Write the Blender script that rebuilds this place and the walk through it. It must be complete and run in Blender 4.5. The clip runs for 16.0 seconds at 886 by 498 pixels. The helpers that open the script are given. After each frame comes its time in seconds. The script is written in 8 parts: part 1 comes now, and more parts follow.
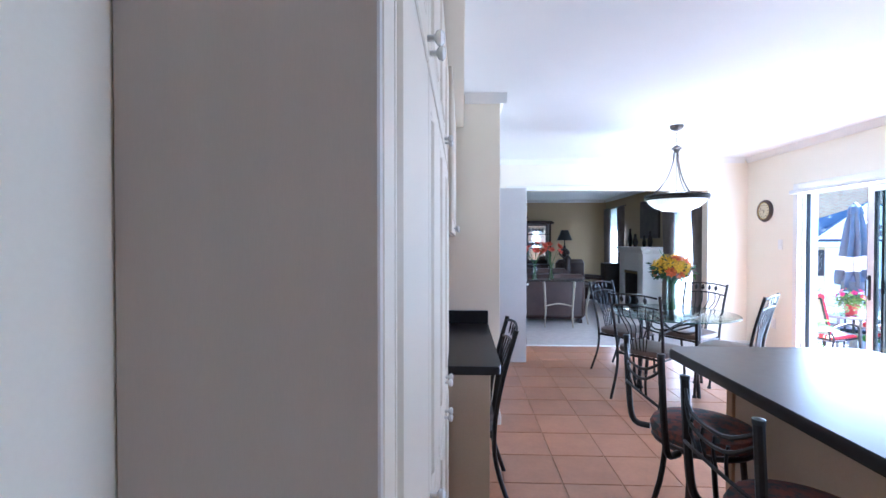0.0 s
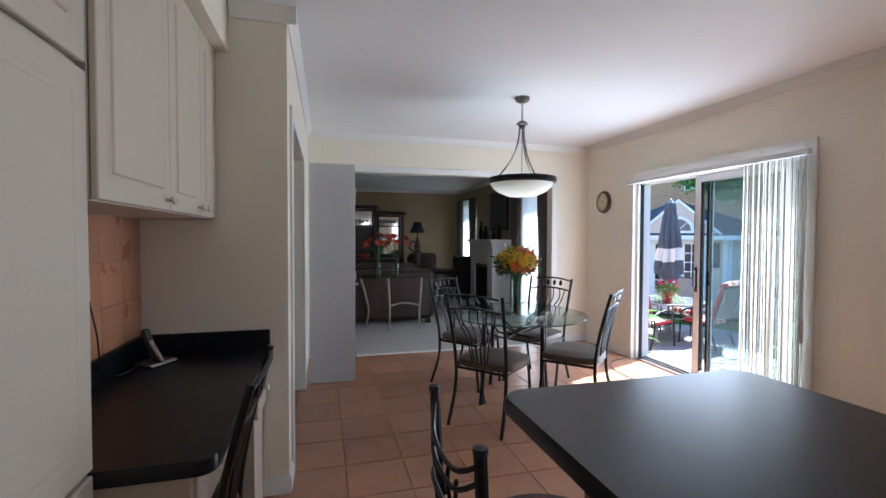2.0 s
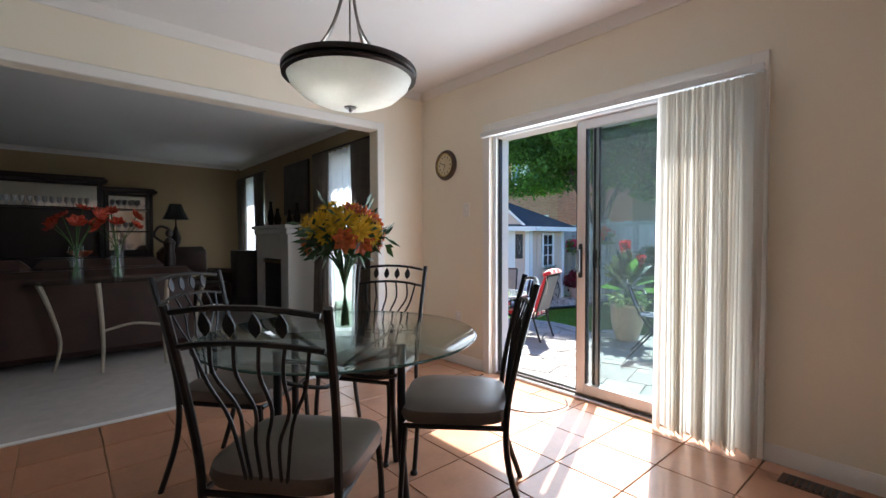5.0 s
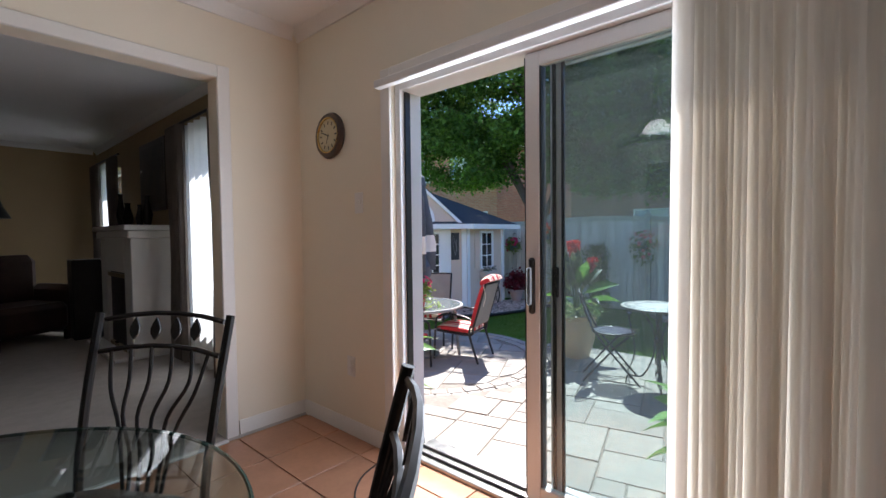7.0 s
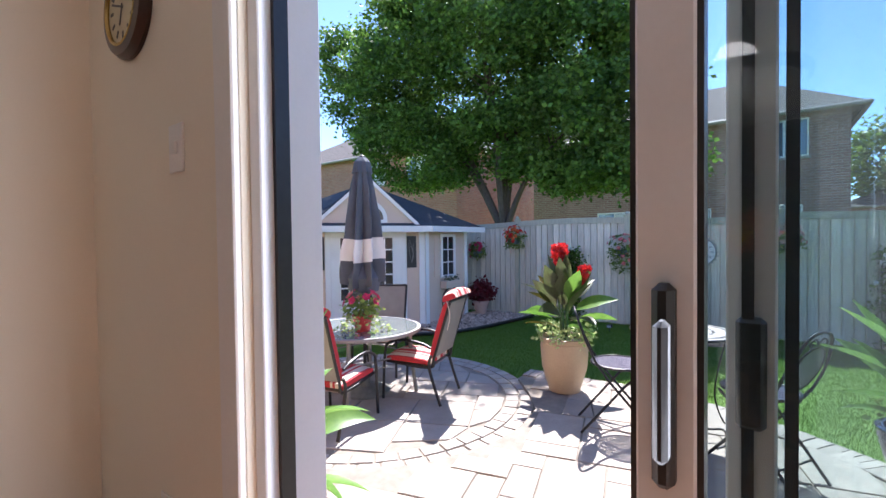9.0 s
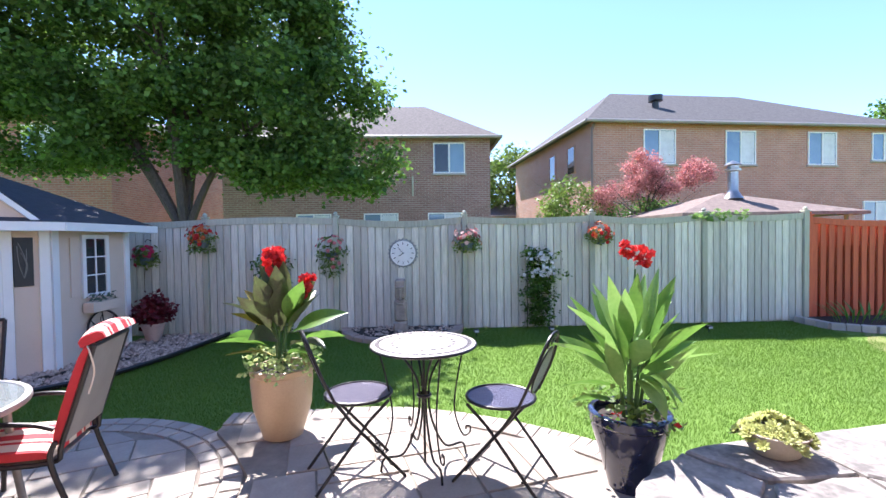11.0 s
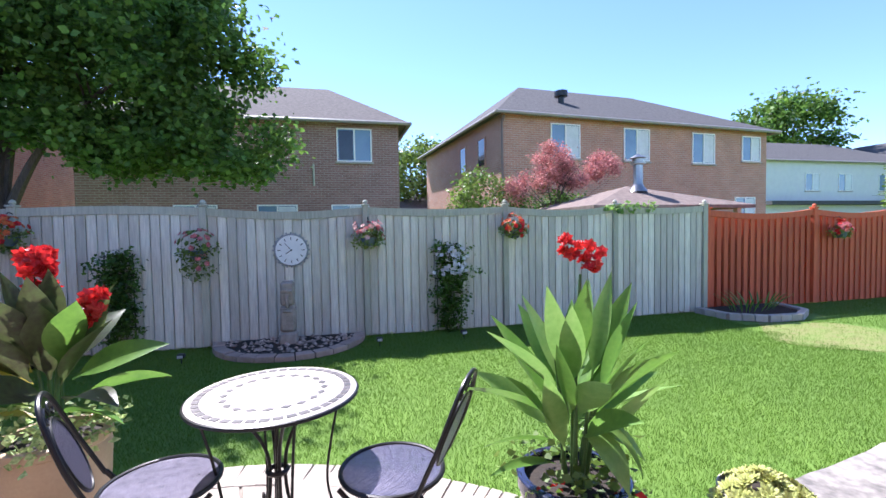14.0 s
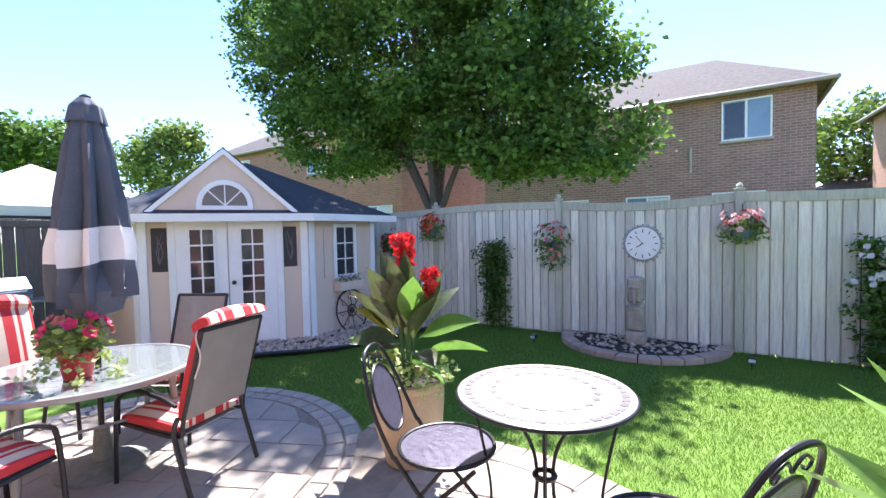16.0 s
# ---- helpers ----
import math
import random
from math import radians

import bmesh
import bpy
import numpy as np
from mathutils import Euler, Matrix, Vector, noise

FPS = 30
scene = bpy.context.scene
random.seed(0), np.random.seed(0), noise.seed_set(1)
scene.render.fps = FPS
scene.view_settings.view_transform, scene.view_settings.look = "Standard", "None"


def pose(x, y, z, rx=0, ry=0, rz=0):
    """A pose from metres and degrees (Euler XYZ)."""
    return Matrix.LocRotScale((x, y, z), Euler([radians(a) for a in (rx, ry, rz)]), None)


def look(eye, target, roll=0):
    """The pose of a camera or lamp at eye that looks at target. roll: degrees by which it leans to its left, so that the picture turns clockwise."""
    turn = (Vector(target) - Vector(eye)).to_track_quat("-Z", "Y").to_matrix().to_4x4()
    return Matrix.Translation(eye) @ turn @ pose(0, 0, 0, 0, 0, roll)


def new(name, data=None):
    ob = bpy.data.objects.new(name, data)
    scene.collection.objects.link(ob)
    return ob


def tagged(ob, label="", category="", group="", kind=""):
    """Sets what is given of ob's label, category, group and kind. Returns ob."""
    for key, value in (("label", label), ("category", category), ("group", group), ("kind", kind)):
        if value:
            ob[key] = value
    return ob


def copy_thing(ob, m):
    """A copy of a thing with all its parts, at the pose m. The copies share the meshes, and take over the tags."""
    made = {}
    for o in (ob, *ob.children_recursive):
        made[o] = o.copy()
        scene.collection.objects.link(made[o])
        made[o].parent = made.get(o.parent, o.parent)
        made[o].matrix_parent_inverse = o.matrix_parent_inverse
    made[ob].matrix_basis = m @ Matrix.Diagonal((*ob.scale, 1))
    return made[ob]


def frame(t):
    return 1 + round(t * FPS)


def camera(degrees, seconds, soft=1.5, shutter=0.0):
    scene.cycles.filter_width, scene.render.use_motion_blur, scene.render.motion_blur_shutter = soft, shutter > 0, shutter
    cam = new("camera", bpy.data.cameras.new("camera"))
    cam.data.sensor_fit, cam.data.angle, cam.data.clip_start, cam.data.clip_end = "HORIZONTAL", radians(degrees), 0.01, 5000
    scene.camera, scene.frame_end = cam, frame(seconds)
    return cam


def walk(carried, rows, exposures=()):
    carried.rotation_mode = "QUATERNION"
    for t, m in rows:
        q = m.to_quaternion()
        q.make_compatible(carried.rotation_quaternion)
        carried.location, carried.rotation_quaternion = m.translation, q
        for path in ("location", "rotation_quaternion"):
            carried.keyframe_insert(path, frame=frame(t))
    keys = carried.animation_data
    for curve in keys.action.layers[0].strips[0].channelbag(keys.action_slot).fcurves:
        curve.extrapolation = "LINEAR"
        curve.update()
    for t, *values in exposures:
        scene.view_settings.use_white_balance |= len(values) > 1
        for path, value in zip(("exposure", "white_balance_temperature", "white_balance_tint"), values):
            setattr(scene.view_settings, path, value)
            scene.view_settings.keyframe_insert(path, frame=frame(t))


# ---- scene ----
cam = camera(90.4, 16.0)
PATH = [
    (0, (0.399, 0.385, 1.413), (0.313, 2.383, 1.384), 0.0),
    (0.5, (0.546, 0.544, 1.383), (0.688, 2.539, 1.347), 0.0),
    (1, (0.696, 0.757, 1.384), (0.985, 2.735, 1.338), -0.0),
    (1.5, (0.803, 1.042, 1.381), (1.216, 2.999, 1.33), 0.0),
    (2, (0.883, 1.335, 1.375), (1.398, 3.267, 1.32), 0.2),
    (2.5, (0.906, 1.673, 1.355), (1.542, 3.568, 1.297), 0.3),
    (3, (0.961, 1.995, 1.317), (1.744, 3.835, 1.256), 0.2),
    (3.5, (1.059, 2.309, 1.282), (1.981, 4.083, 1.229), 0.1),
    (4, (1.148, 2.603, 1.232), (2.2, 4.303, 1.171), -0.1),
    (4.5, (1.301, 2.833, 1.187), (2.49, 4.44, 1.122), -0.4),
    (5, (1.522, 3.052, 1.141), (2.834, 4.561, 1.092), -0.1),
    (7.4, (2.88, 3.975, 1.208), (4.389, 5.286, 1.148), -0.5),
    (7.5, (2.94, 4.021, 1.204), (4.449, 5.332, 1.149), -0.4),
    (8, (3.218, 4.224, 1.198), (4.733, 5.527, 1.137), -0.6),
    (8.2, (3.328, 4.308, 1.181), (4.847, 5.608, 1.128), -0.7),
    (10.3, (4.285, 5.107, 1.144), (6.217, 5.622, 1.093), -0.6),
    (10.5, (4.372, 5.14, 1.145), (6.34, 5.492, 1.093), -0.7),
    (11, (4.565, 5.186, 1.157), (6.562, 5.099, 1.108), -0.8),
    (11.5, (4.679, 5.162, 1.145), (6.626, 4.706, 1.09), -0.9),
    (12, (4.849, 5.126, 1.117), (6.755, 4.523, 1.047), -0.8),
    (12.5, (5.044, 5.079, 1.134), (6.94, 4.447, 1.058), -0.8),
    (13, (5.192, 5.025, 1.147), (7.087, 4.389, 1.069), -0.8),
    (13.5, (5.376, 4.953, 1.153), (7.28, 4.347, 1.072), -0.9),
    (14, (5.556, 4.905, 1.15), (7.497, 4.429, 1.067), -1.0),
    (14.5, (5.769, 4.814, 1.113), (7.756, 4.606, 1.026), -1.1),
    (15, (5.896, 4.72, 1.096), (7.88, 4.961, 1.016), -1.2),
    (15.5, (5.914, 4.632, 1.059), (7.792, 5.317, 0.993), -1.2),
    (16, (5.91, 4.518, 1.105), (7.584, 5.609, 1.029), -1.1),
]
EXPOSURES = [(0.0, 4.0, 4500, 9), (0.5, 3.25, 4700, 8), (1.0, 2.9, 4850, 8), (1.5, 2.72, 5050, 8), (2.5, 2.46, 5350, 7), (3.5, 2.18, 5550, 7), (5.0, 2.16, 5700, 8), (7.3, 1.6, 5900, 14), (8.2, 1.65, 5900, 17), (10.3, 2.0, 6000, 19), (11.5, 1.86, 5850, 20), (12.5, 1.66, 5700, 20), (14.0, 1.62, 5750, 20), (16.0, 2.08, 6050, 19)]
walk(cam, [(t, look(eye, target, roll)) for t, eye, target, roll in PATH], EXPOSURES)

# ---- light ----
SUN_WAY = Vector((-1.33, -0.53, -2.03)).normalized()
world = bpy.data.worlds.new("world")
scene.world = world
world.use_nodes = True
wn = world.node_tree.nodes
sky = wn.new("ShaderNodeTexSky")
sky.sky_type, sky.sun_disc = "NISHITA", False
sky.sun_elevation = math.asin(-SUN_WAY.z)
sky.sun_rotation = math.atan2(-SUN_WAY.x, -SUN_WAY.y)
sky.altitude = 1800
sky.air_density, sky.dust_density, sky.ozone_density = 1.0, 0.1, 4.0
wn["Background"].inputs["Strength"].default_value = 0.11
world.node_tree.links.new(sky.outputs["Color"], wn["Background"].inputs["Color"])
sun_data = bpy.data.lights.new("sun", "SUN")
sun_data.energy, sun_data.angle, sun_data.color = 4.8, radians(0.53), (1.0, 0.95, 0.87)
sun_lamp = new("sun", sun_data)
sun_lamp.matrix_world = look((0, 0, 30), Vector((0, 0, 30)) + SUN_WAY)


def window_light(name, centre, aim, width, height, watts):
    """An area lamp that adds daylight at an opening."""
    data = bpy.data.lights.new(name, "AREA")
    data.shape, data.size, data.size_y, data.energy, data.color = "RECTANGLE", width, height, watts, (0.93, 0.96, 1.0)
    lamp = new(name, data)
    lamp.matrix_world = look(centre, Vector(centre) + Vector(aim))
    return lamp


window_light("patio_door_daylight", (4.27, 4.65, 1.02), (-1, 0, 0), 1.7, 1.85, 10.5)
# fill lamp to brighten the kitchen, at an added window out of view
window_light("kitchen_window_daylight", (4.40, 0.9, 1.55), (-1, 0, -0.1), 1.5, 1.0, 3.8)
window_light("living_window_daylight", (4.95, 8.0, 1.25), (-1, 0, 0), 0.9, 1.6, 2.6)
window_light("living_window_daylight", (4.95, 11.9, 1.25), (-1, 0, 0), 0.9, 1.6, 2.6)

# ---- building kit ----
class Shape:
    """Gathers vertices and faces of one mesh."""

    def __init__(self):
        self.v, self.f = [], []

    def add(self, verts, faces):
        n = len(self.v)
        self.v.extend(tuple(p) for p in verts)
        self.f.extend(tuple(n + i for i in f) for f in faces)
        return self

    def box(self, x0, y0, z0, x1, y1, z1, c=0.0):
        """A box; c: width of the chamfer along its edges."""
        if c <= 0:
            return self.add([(x, y, z) for x in (x0, x1) for y in (y0, y1) for z in (z0, z1)],
                            [(0, 1, 3, 2), (4, 6, 7, 5), (0, 4, 5, 1), (2, 3, 7, 6), (0, 2, 6, 4), (1, 5, 7, 3)])
        c = min(c, 0.45 * min(x1 - x0, y1 - y0, z1 - z0))
        lo, hi = (x0, y0, z0), (x1, y1, z1)
        verts, index = [], {}
        for sx in (0, 1):
            for sy in (0, 1):
                for sz in (0, 1):
                    for ax in range(3):
                        p = []
                        for k, s in enumerate((sx, sy, sz)):
                            inset = 0 if k == ax else c
                            p.append(hi[k] - inset if s else lo[k] + inset)
                        index[(sx, sy, sz, ax)] = len(verts)
                        verts.append(p)
        faces = []
        for ax in range(3):
            a, b = [k for k in range(3) if k != ax]
            for s in (0, 1):
                ring = []
                for sa, sb in ((0, 0), (1, 0), (1, 1), (0, 1)):
                    k = [0, 0, 0]
                    k[ax], k[a], k[b] = s, sa, sb
                    ring.append(index[(*k, ax)])
                faces.append(ring)
            for sa in (0, 1):
                for sb in (0, 1):
                    k0, k1 = [0, 0, 0], [0, 0, 0]
                    k0[a], k0[b], k1[a], k1[b], k1[ax] = sa, sb, sa, sb, 1
                    faces.append([index[(*k0, a)], index[(*k1, a)], index[(*k1, b)], index[(*k0, b)]])
        for sx in (0, 1):
            for sy in (0, 1):
                for sz in (0, 1):
                    faces.append([index[(sx, sy, sz, ax)] for ax in range(3)])
        return self.add(verts, faces)

    def tube(self, points, r, n=8, taper=None, flat=1.0):
        """A round bar along points; r: radius, or one for each point."""
        pts = [Vector(p) for p in points]
        rad = r if isinstance(r, (list, tuple)) else [r] * len(pts)
        verts, faces, side = [], [], None
        for i, p in enumerate(pts):
            way = (pts[min(i + 1, len(pts) - 1)] - pts[max(i - 1, 0)]).normalized()
            if side is None:
                side = way.orthogonal().normalized()
            side = (side - way * side.dot(way)).normalized()
            up = way.cross(side)
            for k in range(n):
                a = 2 * math.pi * k / n
                verts.append(p + side * (rad[i] * math.cos(a)) + up * (rad[i] * flat * math.sin(a)))
        for i in range(len(pts) - 1):
            for k in range(n):
                m = (k + 1) % n
                faces.append((i * n + k, i * n + m, (i + 1) * n + m, (i + 1) * n + k))
        faces.append(tuple(range(n - 1, -1, -1)))
        faces.append(tuple((len(pts) - 1) * n + k for k in range(n)))
        return self.add(verts, faces)

    def lathe(self, profile, centre=(0, 0, 0), n=24, sx=1.0, sy=1.0):
        """A body of revolution: profile of (radius, height)."""
        verts, faces = [], []
        for r, z in profile:
            for k in range(n):
                a = 2 * math.pi * k / n
                verts.append((centre[0] + sx * r * math.cos(a), centre[1] + sy * r * math.sin(a), centre[2] + z))
        for i in range(len(profile) - 1):
            for k in range(n):
                m = (k + 1) % n
                faces.append((i * n + k, i * n + m, (i + 1) * n + m, (i + 1) * n + k))
        if profile[0][0] > 1e-4:
            faces.append(tuple(range(n - 1, -1, -1)))
        if profile[-1][0] > 1e-4:
            faces.append(tuple((len(profile) - 1) * n + k for k in range(n)))
        return self.add(verts, faces)

    def prism(self, outline, z0, z1, c=0.0):
        """An upright prism over an outline (counter-clockwise); c: chamfer of its upper edge."""
        n = len(outline)
        if c > 0:
            mid = Vector((sum(p[0] for p in outline) / n, sum(p[1] for p in outline) / n))
            inner = []
            for p in outline:
                d = Vector(p[:2]) - mid
                inner.append(Vector(p[:2]) - d.normalized() * c)
            verts = [(p[0], p[1], z0) for p in outline] + [(p[0], p[1], z1 - c) for p in outline] + [(p[0], p[1], z1) for p in inner]
            faces = [tuple(range(n - 1, -1, -1)), tuple(2 * n + i for i in range(n))]
            for r in (0, 1):
                faces += [(r * n + i, r * n + (i + 1) % n, (r + 1) * n + (i + 1) % n, (r + 1) * n + i) for i in range(n)]
        else:
            verts = [(p[0], p[1], z) for z in (z0, z1) for p in outline]
            faces = [tuple(range(n - 1, -1, -1)), tuple(n + i for i in range(n))]
            faces += [(i, (i + 1) % n, n + (i + 1) % n, n + i) for i in range(n)]
        return self.add(verts, faces)

    def moved(self, m):
        self.v = [tuple(m @ Vector(p)) for p in self.v]
        return self

    def join(self, other, m=None):
        return self.add([m @ Vector(p) for p in other.v] if m else other.v, other.f)

    def mesh(self, name, smooth=38):
        data = bpy.data.meshes.new(name)
        data.from_pydata(self.v, [], self.f)
        data.validate()
        if smooth:
            data.polygons.foreach_set("use_smooth", [True] * len(data.polygons))
            data.set_sharp_from_angle(angle=radians(smooth))
        data.update()
        return data


def part(name, shape, material, parent=None, label="", smooth=38):
    """One mesh, under a thing or a part."""
    data = shape if isinstance(shape, bpy.types.Mesh) else shape.mesh(name, smooth)
    if material and not data.materials:
        data.materials.append(material)
    ob = new(name, data)
    if parent:
        ob.parent = parent
    return tagged(ob, label)


def thing(name, label, category, at=None, group="", kind=""):
    """An Empty at the base of a thing, for its parts."""
    ob = new(name)
    ob.empty_display_size = 0.1
    if at is not None:
        ob.matrix_basis = at
    return tagged(ob, label, category, group, kind)


def solid(name, shape, material, label, category, at=None, group="", kind="", smooth=38):
    """A thing that is a single mesh."""
    ob = part(name, shape, material, None, label, smooth)
    if at is not None:
        ob.matrix_basis = at
    return tagged(ob, "", category, group, kind)


def setting(name, shape, material, label="", smooth=38):
    return tagged(part(name, shape, material, None, label, smooth), "", "", "", "structure")


def cloud(name, verts, faces, material, smooth=False):
    """One mesh from arrays of vertices and of equal faces."""
    verts, faces = np.asarray(verts, "f4").reshape(-1, 3), np.asarray(faces, "i4")
    data = bpy.data.meshes.new(name)
    data.vertices.add(len(verts))
    data.vertices.foreach_set("co", verts.ravel())
    k = faces.shape[1]
    data.loops.add(faces.size)
    data.loops.foreach_set("vertex_index", faces.ravel())
    data.polygons.add(len(faces))
    data.polygons.foreach_set("loop_start", np.arange(0, faces.size, k, dtype="i4"))
    data.polygons.foreach_set("loop_total", np.full(len(faces), k, "i4"))
    data.update(calc_edges=True)
    if smooth:
        data.polygons.foreach_set("use_smooth", [True] * len(faces))
    data.materials.append(material)
    return data


def arc(cx, cy, r, a0, a1, n):
    return [(cx + r * math.cos(radians(a0 + (a1 - a0) * i / n)), cy + r * math.sin(radians(a0 + (a1 - a0) * i / n))) for i in range(n + 1)]


def bend(points, n=6):
    """A smooth line through points."""
    pts = [Vector(p) for p in points]
    out = []
    for i in range(len(pts) - 1):
        a, b = pts[i], pts[i + 1]
        before, after = pts[max(i - 1, 0)], pts[min(i + 2, len(pts) - 1)]
        for k in range(n):
            t = k / n
            out.append(0.5 * (2 * a + (b - before) * t + (2 * before - 5 * a + 4 * b - after) * t * t + (3 * a - before - 3 * b + after) * t ** 3))
    return out + [pts[-1]]


# ---- materials ----
def surf(name, a, b=None, scale=4.0, rough=0.6, bump=0.0, fine=60.0, metal=0.0, spread=0.5, vary=0.0, stretch=(1, 1, 1), coat=0.0, island=0.0, thin=0.0, sheen=0.0, spec=0.5, rvar=0.1):
    """A surface of two tones mixed by coarse and fine noise. vary: change of value from piece to piece; thin: light that passes through."""
    m = bpy.data.materials.new(name)
    m.use_nodes = True
    t = m.node_tree
    n, ln = t.nodes, t.links.new
    bs = n["Principled BSDF"]
    b = b or tuple(0.82 * c for c in a)
    co = n.new("ShaderNodeTexCoord")
    mp = n.new("ShaderNodeMapping")
    mp.inputs["Scale"].default_value = stretch
    ln(co.outputs["Object"], mp.inputs["Vector"])
    info = n.new("ShaderNodeObjectInfo")
    sh = n.new("ShaderNodeVectorMath")
    sh.operation = "SCALE"
    sh.inputs[0].default_value = (13.7, 7.9, 5.3)
    ln(info.outputs["Random"], sh.inputs["Scale"])
    ad = n.new("ShaderNodeVectorMath")
    ln(mp.outputs[0], ad.inputs[0])
    ln(sh.outputs[0], ad.inputs[1])
    big, small = n.new("ShaderNodeTexNoise"), n.new("ShaderNodeTexNoise")
    for tex, s, d in ((big, scale, 5), (small, fine, 3)):
        tex.inputs["Scale"].default_value, tex.inputs["Detail"].default_value = s, d
        ln(ad.outputs[0], tex.inputs["Vector"])
    mix = n.new("ShaderNodeMath")
    mix.operation = "MULTIPLY_ADD"
    mix.inputs[1].default_value, mix.inputs[2].default_value = 0.35, 0.0
    ln(small.outputs["Fac"], mix.inputs[0])
    total = n.new("ShaderNodeMath")
    total.operation = "MULTIPLY_ADD"
    total.inputs[1].default_value = 0.65
    ln(big.outputs["Fac"], total.inputs[0])
    ln(mix.outputs[0], total.inputs[2])
    ramp = n.new("ShaderNodeValToRGB")
    e = ramp.color_ramp.elements
    e[0].position, e[1].position = 0.5 - 0.5 * spread * 0.6, 0.5 + 0.5 * spread * 0.6
    e[0].color, e[1].color = (*b, 1), (*a, 1)
    ln(total.outputs[0], ramp.inputs[0])
    colour = ramp.outputs[0]
    if vary or island:
        hsv = n.new("ShaderNodeHueSaturation")
        rng = n.new("ShaderNodeMapRange")
        amount = vary or island
        rng.inputs["To Min"].default_value, rng.inputs["To Max"].default_value = 1 - amount, 1 + amount
        if island:
            geo = n.new("ShaderNodeNewGeometry")
            ln(geo.outputs["Random Per Island"], rng.inputs["Value"])
        else:
            ln(info.outputs["Random"], rng.inputs["Value"])
        ln(rng.outputs[0], hsv.inputs["Value"])
        ln(colour, hsv.inputs["Color"])
        colour = hsv.outputs[0]
    ln(colour, bs.inputs["Base Color"])
    rr = n.new("ShaderNodeMapRange")
    rr.inputs["To Min"].default_value, rr.inputs["To Max"].default_value = max(rough - rvar, 0.02), min(rough + rvar, 1)
    ln(big.outputs["Fac"], rr.inputs["Value"])
    ln(rr.outputs[0], bs.inputs["Roughness"])
    bs.inputs["Metallic"].default_value = metal
    bs.inputs["Coat Weight"].default_value = coat
    bs.inputs["Specular IOR Level"].default_value = spec
    if sheen:
        bs.inputs["Sheen Weight"].default_value = sheen
    if bump:
        bp = n.new("ShaderNodeBump")
        bp.inputs["Strength"].default_value, bp.inputs["Distance"].default_value = min(1.0, bump * 40), 0.02 * bump * 10
        ln(total.outputs[0], bp.inputs["Height"])
        ln(bp.outputs[0], bs.inputs["Normal"])
    if thin:
        out = n["Material Output"]
        tr, mx = n.new("ShaderNodeBsdfTranslucent"), n.new("ShaderNodeMixShader")
        ln(colour, tr.inputs["Color"])
        mx.inputs[0].default_value = thin
        ln(bs.outputs[0], mx.inputs[1])
        ln(tr.outputs[0], mx.inputs[2])
        ln(mx.outputs[0], out.inputs["Surface"])
    return m


def glass(name, tint=(1, 1, 1), rough=0.0, clear=0.92):
    """A thin pane: mostly clear, with a mirror's gloss at low angles."""
    m = bpy.data.materials.new(name)
    m.use_nodes = True
    n, ln = m.node_tree.nodes, m.node_tree.links.new
    n.remove(n["Principled BSDF"])
    tr, gl, mx, fr = n.new("ShaderNodeBsdfTransparent"), n.new("ShaderNodeBsdfGlossy"), n.new("ShaderNodeMixShader"), n.new("ShaderNodeLayerWeight")
    pw, ma = n.new("ShaderNodeMath"), n.new("ShaderNodeMath")
    pw.operation, ma.operation = "POWER", "MULTIPLY_ADD"
    pw.inputs[1].default_value, ma.inputs[1].default_value, ma.inputs[2].default_value = 4.0, 0.75, 0.035
    tr.inputs["Color"].default_value = (*[c * clear for c in tint], 1)
    gl.inputs["Roughness"].default_value = rough
    fr.inputs["Blend"].default_value = 0.5
    ln(fr.outputs["Facing"], pw.inputs[0])
    ln(pw.outputs[0], ma.inputs[0])
    ln(ma.outputs[0], mx.inputs[0])
    ln(tr.outputs[0], mx.inputs[1])
    ln(gl.outputs[0], mx.inputs[2])
    ln(mx.outputs[0], n["Material Output"].inputs["Surface"])
    return m


def glow(name, colour, strength):
    m = bpy.data.materials.new(name)
    m.use_nodes = True
    bs = m.node_tree.nodes["Principled BSDF"]
    bs.inputs["Base Color"].default_value = (*colour, 1)
    bs.inputs["Emission Color"].default_value = (*colour, 1)
    bs.inputs["Emission Strength"].default_value = strength
    return m


